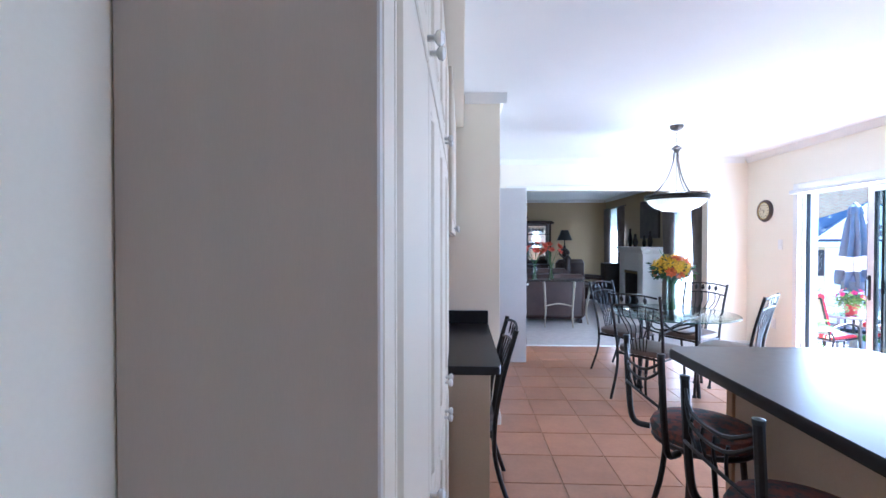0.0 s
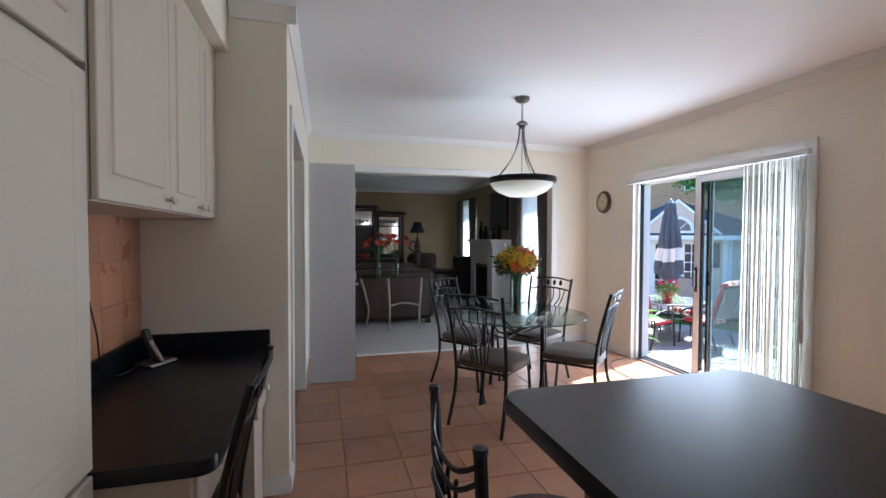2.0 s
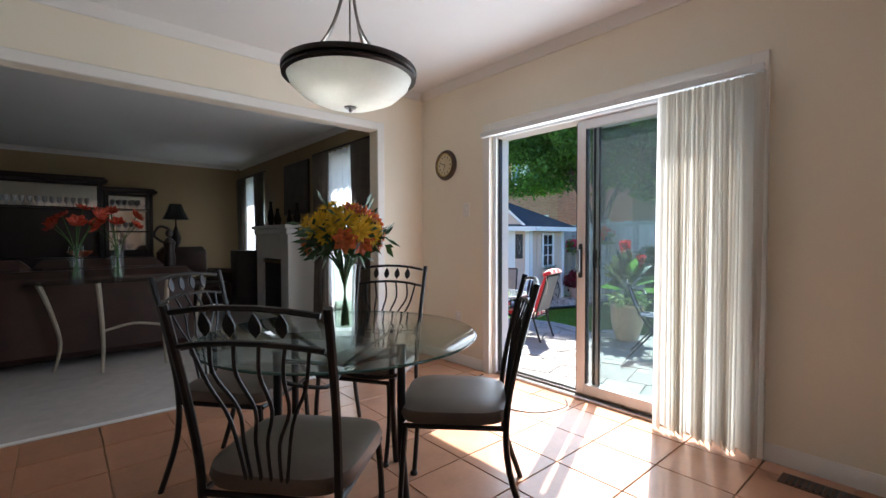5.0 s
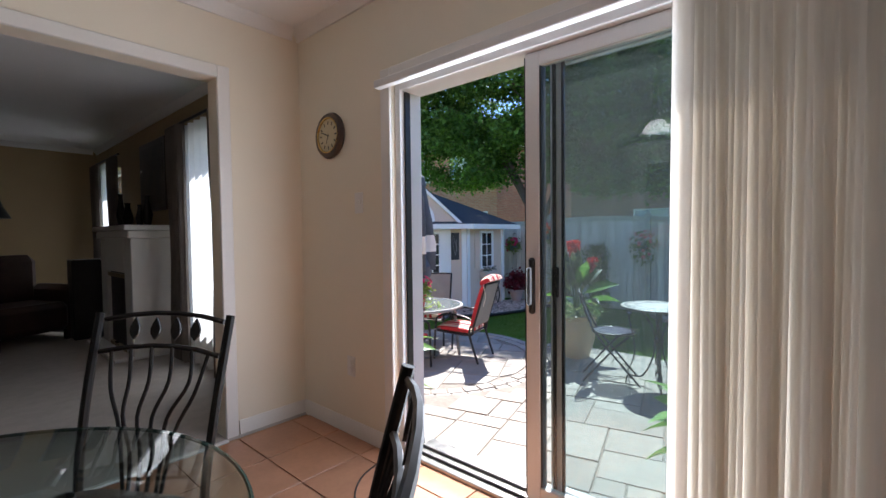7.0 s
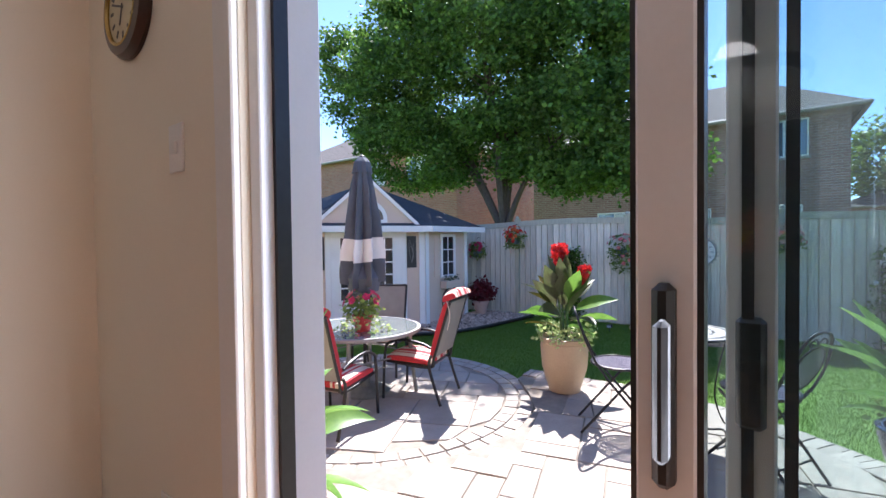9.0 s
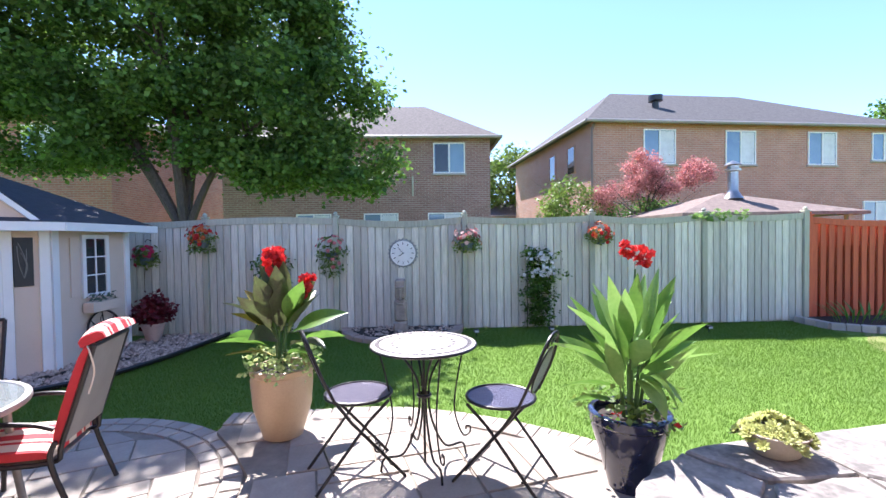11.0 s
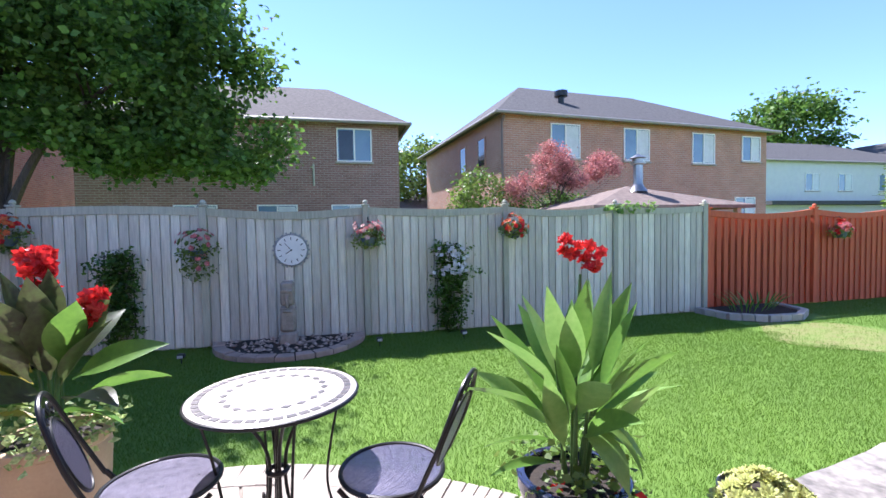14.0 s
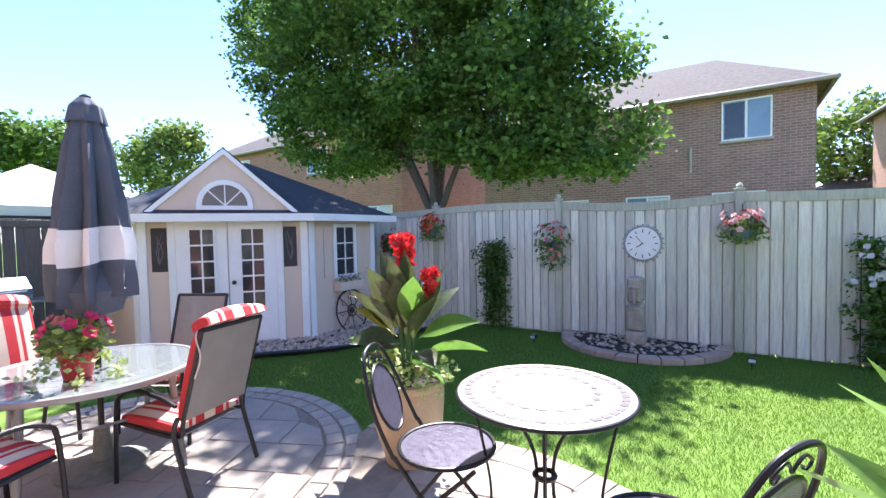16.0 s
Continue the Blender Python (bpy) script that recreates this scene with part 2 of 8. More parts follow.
def brick(name, a, b, mortar, s=1.0):
    """Brickwork of far walls, in courses of about 75 mm."""
    m = surf(name, a, b, 1.2, 0.85)
    n, ln = m.node_tree.nodes, m.node_tree.links.new
    bs = n["Principled BSDF"]
    co = n.new("ShaderNodeTexCoord")
    sep, com, sm = n.new("ShaderNodeSeparateXYZ"), n.new("ShaderNodeCombineXYZ"), n.new("ShaderNodeMath")
    ln(co.outputs["Object"], sep.inputs[0])
    ln(sep.outputs[0], sm.inputs[0])
    ln(sep.outputs[1], sm.inputs[1])
    ln(sm.outputs[0], com.inputs[0])
    ln(sep.outputs[2], com.inputs[1])
    bt = n.new("ShaderNodeTexBrick")
    bt.inputs["Scale"].default_value = 1.0
    bt.inputs["Brick Width"].default_value, bt.inputs["Row Height"].default_value = 0.26 * s, 0.085 * s
    bt.inputs["Mortar Size"].default_value = 0.008
    bt.inputs["Color1"].default_value, bt.inputs["Color2"].default_value, bt.inputs["Mortar"].default_value = (*a, 1), (*b, 1), (*mortar, 1)
    ln(com.outputs[0], bt.inputs["Vector"])
    mx = n.new("ShaderNodeMix")
    mx.data_type, mx.blend_type = "RGBA", "MULTIPLY"
    mx.inputs["Factor"].default_value = 0.35
    nz = n.new("ShaderNodeTexNoise")
    nz.inputs["Scale"].default_value = 1.5
    ln(co.outputs["Object"], nz.inputs["Vector"])
    ln(bt.outputs["Color"], mx.inputs[6])
    ln(nz.outputs["Fac"], mx.inputs[7])
    ln(mx.outputs[2], bs.inputs["Base Color"])
    return m


WALL = surf("cream_wall_paint", (0.83, 0.765, 0.63), (0.80, 0.73, 0.595), 1.5, 0.7, 0.002, 180)
WALL_TAN = surf("tan_wall_paint", (0.42, 0.31, 0.17), (0.38, 0.28, 0.15), 1.5, 0.7, 0.002, 180)
CEILING = surf("white_ceiling_paint", (0.82, 0.81, 0.79), (0.79, 0.78, 0.76), 2, 0.85, 0.004, 220)
TRIM = surf("white_trim_paint", (0.80, 0.78, 0.74), (0.76, 0.74, 0.70), 3, 0.4, 0.001, 90)
CABINET = surf("cream_lacquer", (0.60, 0.525, 0.41), (0.575, 0.50, 0.385), 3, 0.45, 0.0, 120, rvar=0.03)
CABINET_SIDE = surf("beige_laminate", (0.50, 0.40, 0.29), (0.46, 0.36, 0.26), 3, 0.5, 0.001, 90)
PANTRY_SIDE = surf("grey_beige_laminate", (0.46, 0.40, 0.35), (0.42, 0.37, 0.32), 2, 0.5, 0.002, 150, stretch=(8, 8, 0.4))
COUNTER = surf("black_laminate", (0.012, 0.012, 0.014), (0.008, 0.008, 0.009), 30, 0.30, 0.0, 300, spec=0.32, rvar=0.03)
TILE = surf("terracotta_tile", (0.50, 0.25, 0.14), (0.33, 0.155, 0.085), 6, 0.30, 0.001, 40, vary=0.09, spread=1.0, coat=0.1, rvar=0.04)
GROUT = surf("sandy_grout", (0.46, 0.29, 0.18), (0.38, 0.23, 0.14), 9, 0.9, 0.01, 120)
SPLASH = surf("orange_wall_tile", (0.52, 0.25, 0.13), (0.45, 0.20, 0.10), 6, 0.3, 0.004, 60, vary=0.10)
CARPET = surf("beige_carpet", (0.50, 0.46, 0.42), (0.42, 0.385, 0.35), 12, 0.95, 0.03, 400)
IRON = surf("black_iron", (0.012, 0.011, 0.011), (0.02, 0.018, 0.017), 20, 0.38, 0.003, 160, metal=0.4)
STEEL = surf("brushed_nickel", (0.42, 0.40, 0.37), (0.34, 0.32, 0.30), 20, 0.32, 0.001, 200, metal=1.0)
DARK_METAL = surf("dark_bronze", (0.035, 0.030, 0.027), (0.022, 0.019, 0.017), 14, 0.35, 0.001, 100, metal=0.8)
ALU = surf("white_aluminium", (0.72, 0.72, 0.72), (0.68, 0.68, 0.68), 6, 0.35, 0.001, 90)
BLACK = surf("black_plastic", (0.012, 0.012, 0.012), (0.02, 0.02, 0.02), 20, 0.4)
SEAT = surf("brown_seat_leather", (0.115, 0.082, 0.062), (0.085, 0.060, 0.046), 9, 0.45, 0.01, 140)
STOOL_SEAT = surf("patterned_stool_cloth", (0.16, 0.05, 0.035), (0.025, 0.035, 0.04), 22, 0.85, 0.01, 70, spread=0.25)
PANE = glass("window_glass", (0.93, 0.98, 0.98))
DOOR_GLASS = glass("hazy_door_glass", (0.90, 0.97, 0.98), 0.0, 0.90)
# a pale translucent veil imitates the haze of reflections on the panes
dn, dl = DOOR_GLASS.node_tree.nodes, DOOR_GLASS.node_tree.links.new
veil, film_ = dn.new("ShaderNodeBsdfTranslucent"), dn.new("ShaderNodeMixShader")
veil.inputs["Color"].default_value = (0.80, 0.86, 0.88, 1)
film_.inputs[0].default_value = 0.008
dl(dn["Material Output"].inputs["Surface"].links[0].from_socket, film_.inputs[1])
dl(veil.outputs[0], film_.inputs[2])
dl(film_.outputs[0], dn["Material Output"].inputs["Surface"])
TABLE_GLASS = glass("table_glass", (0.88, 0.96, 0.93), 0.0, 0.93)
VASE_GLASS = glass("vase_glass", (0.93, 0.97, 0.94), 0.01, 0.95)

# ---- the house: kitchen, breakfast corner and living room ----
XW, YF, ZC = 4.23, 6.47, 2.55      # patio-door wall, far wall, ceiling
XO = 4.43                          # outer face of the house


def wall_x(name, x0, x1, y0, y1, holes, material, z1=ZC, z0=0.0):
    """A wall that runs along y, with openings (ya, yb, za, zb) cut through it."""
    s = Shape()
    at_y = y0
    for ya, yb, za, zb in sorted(holes):
        s.box(x0, at_y, z0, x1, ya, z1)
        if za > z0:
            s.box(x0, ya, z0, x1, yb, za)
        if zb < z1:
            s.box(x0, ya, zb, x1, yb, z1)
        at_y = yb
    s.box(x0, at_y, z0, x1, y1, z1)
    return setting(name, s, material, smooth=0)


def wall_y(name, y0, y1, x0, x1, holes, material, z1=ZC, z0=0.0):
    s = Shape()
    at_x = x0
    for xa, xb, za, zb in sorted(holes):
        s.box(at_x, y0, z0, xa, y1, z1)
        if za > z0:
            s.box(xa, y0, z0, xb, y1, za)
        if zb < z1:
            s.box(xa, y0, zb, xb, y1, z1)
        at_x = xb
    s.box(at_x, y0, z0, x1, y1, z1)
    return setting(name, s, material, smooth=0)


BRICK_OWN = brick("own_house_brick", (0.36, 0.18, 0.12), (0.30, 0.14, 0.10), (0.42, 0.38, 0.34))
DOOR_Y0, DOOR_Y1, DOOR_Z = 3.73, 5.56, 2.01
wall_x("wall_east", XW, 4.36, -2.0, YF + 0.12, [(DOOR_Y0, DOOR_Y1, 0.0, DOOR_Z), (0.15, 1.65, 1.05, 2.05)], WALL)
wall_x("wall_east_living", XW, 4.36, YF + 0.12, 12.3, [(7.55, 8.40, 0.35, 2.15), (10.95, 11.75, 0.35, 2.15)], WALL_TAN)
wall_x("wall_east_brick", 4.36, XO, -2.2, 12.5, [(DOOR_Y0, DOOR_Y1, -0.1, DOOR_Z), (0.15, 1.65, 1.05, 2.05), (7.55, 8.40, 0.35, 2.15), (10.95, 11.75, 0.35, 2.15)], BRICK_OWN, 2.9, -0.8)
wall_y("wall_north", YF, YF + 0.12, 0.0, XW, [(1.08, 3.70, 0.0, 2.12)], WALL)
wall_x("wall_west", -0.12, 0.0, -2.0, 3.79, [], WALL)
wall_y("wall_west_return", 3.79, 3.91, -0.12, 0.69, [], WALL)
wall_x("wall_west_closet", 0.57, 0.69, 3.91, YF, [(4.02, 5.43, 0.0, 2.04)], WALL)
wall_y("wall_south", -2.12, -2.0, -0.12, XW, [], WALL)
wall_y("wall_pantry_return", 0.60, 0.768, 0.0, 0.097, [], WALL)
wall_y("wall_living_north", 12.3, 12.42, -2.4, XW, [], WALL_TAN)
wall_x("wall_living_west", -2.52, -2.4, YF, 12.42, [], WALL_TAN)
wall_y("wall_living_south", YF, YF + 0.12, -2.4, 0.0, [], WALL_TAN)
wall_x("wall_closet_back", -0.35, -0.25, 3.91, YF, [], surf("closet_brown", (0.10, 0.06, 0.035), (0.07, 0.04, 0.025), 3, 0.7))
setting("ceiling", Shape().box(-0.12, -2.12, ZC, XW + 0.13, YF, ZC + 0.12), CEILING, smooth=0)
setting("ceiling_living", Shape().box(-2.52, YF, ZC, XW + 0.13, 12.42, ZC + 0.12), CEILING, smooth=0)
# unseen slab above the ceilings, added to keep skylight out
setting("roof_slab", Shape().box(-2.6, -2.2, ZC + 0.13, XO, 12.5, ZC + 0.40), BRICK_OWN, smooth=0)
setting("floor_living", Shape().box(-2.52, YF - 0.02, -0.12, XW, 12.42, 0.012), CARPET, smooth=0)
setting("threshold_strip", Shape().box(1.08, YF - 0.05, 0.0, 3.70, YF - 0.02, 0.014, 0.004), TRIM)
floor = setting("floor", Shape().box(-0.4, -2.1, -0.15, XO, YF - 0.02, -0.004), GROUT, smooth=0)

# mouldings
CROWN = [(0.0, 0.0), (0.012, 0.0), (0.016, 0.022), (0.045, 0.055), (0.05, 0.07), (0.0, 0.07)]
BASE = [(0.0, 0.0), (0.014, 0.0), (0.014, 0.065), (0.008, 0.085), (0.006, 0.095), (0.0, 0.095)]


def moulding(name, profile, start, end, inward, z, material=TRIM):
    """A moulding along a wall; inward points into the room."""
    a, b, w = Vector(start), Vector(end), Vector(inward)
    n = len(profile)
    verts = [(p[0] + w[0] * d, p[1] + w[1] * d, z + h) for p in (a, b) for d, h in profile]
    faces = [tuple(range(n)), tuple(range(2 * n - 1, n - 1, -1))] + [(i, n + i, n + (i + 1) % n, (i + 1) % n) for i in range(n)]
    return setting(name, Shape().add(verts, faces), material)


moulding("crown", CROWN, (XW, -2.0), (XW, YF), (-1, 0), ZC - 0.071)
moulding("crown", CROWN, (0.69, YF), (XW - 0.05, YF), (0, -1), ZC - 0.071)
moulding("crown", CROWN, (0.69, 3.79), (0.69, YF), (1, 0), ZC - 0.071)
moulding("crown", CROWN, (0.42, 3.79), (0.74, 3.79), (0, -1), ZC - 0.071)
moulding("crown", CROWN, (XW, YF + 0.12), (XW, 12.3), (-1, 0), ZC - 0.071)
moulding("crown", CROWN, (-2.4, 12.3), (XW - 0.05, 12.3), (0, -1), ZC - 0.071)
for a, b in (((XW, -2.0), (XW, 3.655)), ((XW, 5.64), (XW, YF))):
    moulding("baseboard", BASE, a, b, (-1, 0), 0.0)
moulding("baseboard", BASE, (3.78, YF), (XW - 0.015, YF), (0, -1), 0.0)
moulding("baseboard", BASE, (0.69, YF), (1.0, YF), (0, -1), 0.0)
moulding("baseboard", BASE, (0.69, 3.79), (0.69, 3.95), (1, 0), 0.0)
moulding("baseboard", BASE, (0.55, 3.79), (0.70, 3.79), (0, -1), 0.0)
moulding("baseboard", BASE, (XW, YF + 0.12), (XW, 12.3), (-1, 0), 0.0)

# casings of the openings
s = Shape().box(1.01, YF - 0.018, 0.0, 1.08, YF, 2.19, 0.004).box(3.70, YF - 0.018, 0.0, 3.77, YF, 2.19, 0.004).box(1.08, YF - 0.018, 2.12, 3.70, YF, 2.19, 0.004)
setting("trim_living_opening", s, TRIM)
s = Shape().box(0.69, 3.95, 0.0, 0.706, 4.02, 2.11, 0.004).box(0.69, 5.43, 0.0, 0.706, 5.50, 2.11, 0.004).box(0.69, 4.02, 2.04, 0.706, 5.43, 2.11, 0.004)
setting("trim_closet_opening", s, TRIM)
s = Shape().box(XW - 0.018, 3.655, 0.0, XW, 3.73, 2.085, 0.004).box(XW - 0.018, 5.56, 0.0, XW, 5.635, 2.085, 0.004).box(XW - 0.018, 3.73, 2.01, XW, 5.56, 2.085, 0.004)
setting("trim_patio_door", s, TRIM)

# ---- sliding patio door ----
door = thing("door_1", "white aluminium sliding patio door, standing half open", "patio door", kind="structure")
fr = Shape()
for y0, y1 in ((3.73, 3.77), (5.52, 5.56)):
    fr.box(XW + 0.02, y0, 0.0, XO - 0.02, y1, 2.01, 0.003)
fr.box(XW + 0.02, 3.77, 1.965, XO - 0.02, 5.52, 2.01, 0.003)
part("frame", fr, ALU, door)
part("sill", Shape().box(XW + 0.02, 3.77, -0.02, XO + 0.05, 5.52, 0.025, 0.004).box(XW + 0.07, 3.77, 0.025, XW + 0.075, 5.52, 0.04).box(XW + 0.13, 3.77, 0.025, XW + 0.135, 5.52, 0.04), STEEL, door)
part("weather_strip", Shape().box(XW + 0.05, 5.508, 0.03, XW + 0.085, 5.519, 1.96), BLACK, door)


def sash(x, y0, y1, w0, w1, name):
    p = part(name, Shape().box(x, y0, 0.04, x + 0.035, y0 + w0, 1.962, 0.003).box(x, y1 - w1, 0.04, x + 0.035, y1, 1.962, 0.003)
             .box(x, y0 + w0, 0.04, x + 0.035, y1 - w1, 0.11, 0.003).box(x, y0 + w0, 1.90, x + 0.035, y1 - w1, 1.962, 0.003), ALU, door)
    g = part("pane", Shape().box(x + 0.014, y0 + w0, 0.11, x + 0.02, y1 - w1, 1.90), DOOR_GLASS, p, smooth=0)
    g.visible_shadow = False
    return p


sash(XW + 0.115, 3.78, 4.70, 0.06, 0.05, "fixed_sash")
slide = sash(XW + 0.065, 3.88, 4.79, 0.06, 0.065, "sliding_sash")
part("seal", Shape().box(XW + 0.07, 4.718, 0.05, XW + 0.112, 4.728, 1.95).box(XW + 0.07, 4.79, 0.05, XW + 0.112, 4.797, 1.95), BLACK, door)
part("handle", Shape().box(XW + 0.045, 4.745, 0.86, XW + 0.075, 4.77, 1.10, 0.008).box(XW + 0.02, 4.748, 0.90, XW + 0.05, 4.764, 1.06, 0.006), BLACK, slide, "black pull handle")
for y in (4.632, 4.672):
    part("gasket", Shape().box(XW + 0.104, y, 0.05, XW + 0.115, y + 0.012, 1.95), BLACK, door, smooth=0)
part("latch", Shape().box(XW + 0.10, 4.66, 0.93, XW + 0.15, 4.69, 1.06, 0.006), BLACK, slide)

# ---- floor tiles ----
TW = 0.345
nx, ny = 11, 22
tile_mesh = Shape().box(0.003, 0.003, 0.0, TW - 0.003, TW - 0.003, 0.006, 0.002).mesh("tile", 0)
tile_mesh.materials.append(TILE)
TILE_SPOTS = [(0.30 + TW * i, YF - 0.06 - TW * (j + 1)) for i in range(nx + 1) for j in range(ny)]

# ---- daylight windows of the living room, and an added unseen one in the kitchen ----
SHEER = surf("white_sheer_cloth", (0.86, 0.87, 0.88), (0.80, 0.81, 0.82), 6, 0.8, 0.0, 90, thin=0.55)
for k, (ya, yb) in enumerate(((7.55, 8.40), (10.95, 11.75))):
    win = thing(f"window_{k + 2}", "white framed living room window with bright daylight", "window", kind="structure")
    part("window_frame", Shape().box(XW + 0.06, ya, 0.35, XW + 0.12, ya + 0.05, 2.15, 0.003).box(XW + 0.06, yb - 0.05, 0.35, XW + 0.12, yb, 2.15, 0.003)
         .box(XW + 0.06, ya + 0.05, 0.35, XW + 0.12, yb - 0.05, 0.41, 0.003).box(XW + 0.06, ya + 0.05, 2.09, XW + 0.12, yb - 0.05, 2.15, 0.003), TRIM, win)
    p = part("pane", Shape().box(XW + 0.09, ya + 0.05, 0.41, XW + 0.095, yb - 0.05, 2.09), PANE, win, smooth=0)
    p.visible_shadow = False
    part("window_sill", Shape().box(XW - 0.03, ya - 0.04, 0.32, XW + 0.06, yb + 0.04, 0.349, 0.004), TRIM, win)
# unseen frame, added round the opening of the kitchen fill lamp
win = thing("window_4", "white framed unseen kitchen window, added for the fill lamp", "window", kind="structure")
part("window_frame", Shape().box(XW + 0.06, 0.15, 1.05, XW + 0.12, 0.20, 2.05, 0.003).box(XW + 0.06, 1.60, 1.05, XW + 0.12, 1.65, 2.05, 0.003)
     .box(XW + 0.06, 0.20, 1.05, XW + 0.12, 1.60, 1.10, 0.003).box(XW + 0.06, 0.20, 2.0, XW + 0.12, 1.60, 2.05, 0.003), TRIM, win)

# ---- garden: ground, patio, fence ----
ZL, ZP, ZS = -0.55, -0.48, -0.10     # lawn, patio, raised stone bench
GRASS_SOIL = surf("mown_grass", (0.13, 0.225, 0.025), (0.085, 0.16, 0.016), 1.1, 0.9, 0.02, 90, spread=0.8)
PAVER = surf("tan_concrete_paver", (0.38, 0.325, 0.265), (0.26, 0.22, 0.18), 7, 0.85, 0.015, 50, vary=0.16, spread=0.8)
PAVER_GREY = surf("grey_concrete_paver", (0.42, 0.37, 0.315), (0.30, 0.265, 0.225), 6, 0.85, 0.015, 50, vary=0.12, spread=0.8)
SAND = surf("jointing_sand", (0.27, 0.23, 0.185), (0.19, 0.16, 0.125), 12, 0.95, 0.01, 150)
FLAG = surf("grey_flagstone", (0.36, 0.325, 0.285), (0.12, 0.108, 0.096), 6, 0.85, 0.04, 26, vary=0.12, spread=0.5)
setting("ground", Shape().add([(-400, -400, ZL - 0.03), (400, -400, ZL - 0.03), (400, 400, ZL - 0.03), (-400, 400, ZL - 0.03)], [(0, 1, 2, 3)]), GRASS_SOIL, smooth=0)

FENCE_WOOD = surf("weathered_grey_board", (0.76, 0.73, 0.62), (0.45, 0.43, 0.355), 5, 0.85, 0.012, 60, vary=0.22, stretch=(9, 9, 0.7), spread=0.7)
FENCE_POST = surf("weathered_post", (0.50, 0.49, 0.38), (0.34, 0.34, 0.27), 5, 0.85, 0.012, 60, vary=0.08, stretch=(9, 9, 0.7))
RED_WOOD = surf("red_stained_board", (0.58, 0.115, 0.042), (0.42, 0.075, 0.028), 5, 0.7, 0.008, 60, vary=0.12, stretch=(9, 9, 0.7))
XF = 12.9
POSTS = [11.6, 9.22, 6.83, 4.41, 1.96, -0.26, -2.31]
RED_POSTS = [-2.40, -5.2, -7.6, -10.0, -12.4, -14.8, -17.2]


def fence_run(x, y0, y1, top, dip, board, material, fence, gap=0.014, thick=0.018, side=0):
    """Upright boards between two posts, under a rail that bows."""
    n = max(2, round((y1 - y0 - 0.1) / board))
    w = (y1 - y0 - 0.1) / n
    for i in range(n):
        a = y0 + 0.05 + i * w
        u = (i + 0.5) / n
        h = top + dip * math.sin(math.pi * u) - 0.10
        off = random.uniform(-0.004, 0.004)
        part("board", Shape().box(x + off, a + gap / 2, ZL - 0.02 + random.uniform(0.0, 0.03), x + off + thick, a + w - gap / 2, h, 0.003), material, fence)
        part("back_board", Shape().box(x + thick + 0.010 + side, a + w / 2 + 0.005, ZL - 0.03, x + 2 * thick + 0.010 + side, min(a + 1.5 * w - 0.005, y1 - 0.02), h, 0.003), material, fence)
    part("back_board", Shape().box(x + thick + 0.010 + side, y0 + 0.02, ZL - 0.03, x + 2 * thick + 0.010 + side, y0 + 0.05 + w / 2, top - 0.10, 0.003), material, fence)
    pts = [(x + 0.01, y0 + (y1 - y0) * i / 10, top + dip * math.sin(math.pi * i / 10)) for i in range(11)]
    v, f = [], []
    for px, py, pz in pts:
        v += [(px - 0.035, py, pz - 0.12), (px + 0.05, py, pz - 0.12), (px + 0.05, py, pz), (px - 0.035, py, pz)]
    for i in range(10):
        f += [(4 * i + k, 4 * i + (k + 1) % 4, 4 * i + 4 + (k + 1) % 4, 4 * i + 4 + k) for k in range(4)]
    f += [(3, 2, 1, 0), (40, 41, 42, 43)]
    part("top_rail", Shape().add(v, f), FENCE_POST if material is FENCE_WOOD else material, fence)


def fence_post(x, y, top, material, fence):
    part("post", Shape().box(x - 0.05, y - 0.05, ZL, x + 0.05, y + 0.05, top, 0.006).box(x - 0.065, y - 0.065, top, x + 0.065, y + 0.065, top + 0.03, 0.006)
         .lathe([(0.03, 0), (0.045, 0.03), (0.03, 0.06), (0.0, 0.075)], (x, y, top + 0.03), 10), material, fence)


fence = thing("grey_fence", "weathered grey board fence with bowed top rail along the lawn", "fence")
for i, y in enumerate(POSTS):
    fence_post(XF, y, 1.58, FENCE_POST, fence)
    if i:
        fence_run(XF, y, POSTS[i - 1], 1.56, -0.07 if i in (3, 5) else 0.03 if i == 2 else -0.04, 0.135, FENCE_WOOD, fence)
fence = thing("red_fence", "red-brown stained board fence with bowed top", "fence")
for i, y in enumerate(RED_POSTS):
    fence_post(XF + 0.02, y, 1.50, RED_WOOD, fence)
    if i:
        fence_run(XF + 0.02, y, RED_POSTS[i - 1], 1.48, -0.09, 0.165, RED_WOOD, fence, 0.062, 0.018, 0.07)
fence = thing("side_fence", "dark weathered board fence behind the garden shed", "fence")
SIDE_WOOD = surf("dark_weathered_board", (0.15, 0.14, 0.13), (0.09, 0.085, 0.08), 5, 0.85, 0.012, 60, vary=0.15, stretch=(9, 9, 0.7))
for i in range(42):
    x = 4.7 + 0.145 * i
    part("board", Shape().box(x, 13.25, ZL, x + 0.138, 13.27, 1.42 + random.uniform(-0.01, 0.01), 0.003), SIDE_WOOD, fence)
part("top_rail", Shape().box(4.6, 13.21, 1.30, 10.8, 13.25, 1.40, 0.004), SIDE_WOOD, fence)

# ---- the corner shed ----
SIDING = surf("tan_shed_siding", (0.70, 0.55, 0.44), (0.65, 0.51, 0.40), 2, 0.7, 0.004, 60)
SHINGLE = surf("dark_shingle", (0.055, 0.06, 0.07), (0.028, 0.032, 0.04), 14, 0.9, 0.02, 90)
WHITE = surf("white_exterior_paint", (0.85, 0.84, 0.82), (0.80, 0.79, 0.77), 4, 0.5, 0.002, 60)
DARK_GLASS = surf("dark_window_glass", (0.018, 0.022, 0.026), (0.03, 0.035, 0.04), 3, 0.06, coat=0.3)
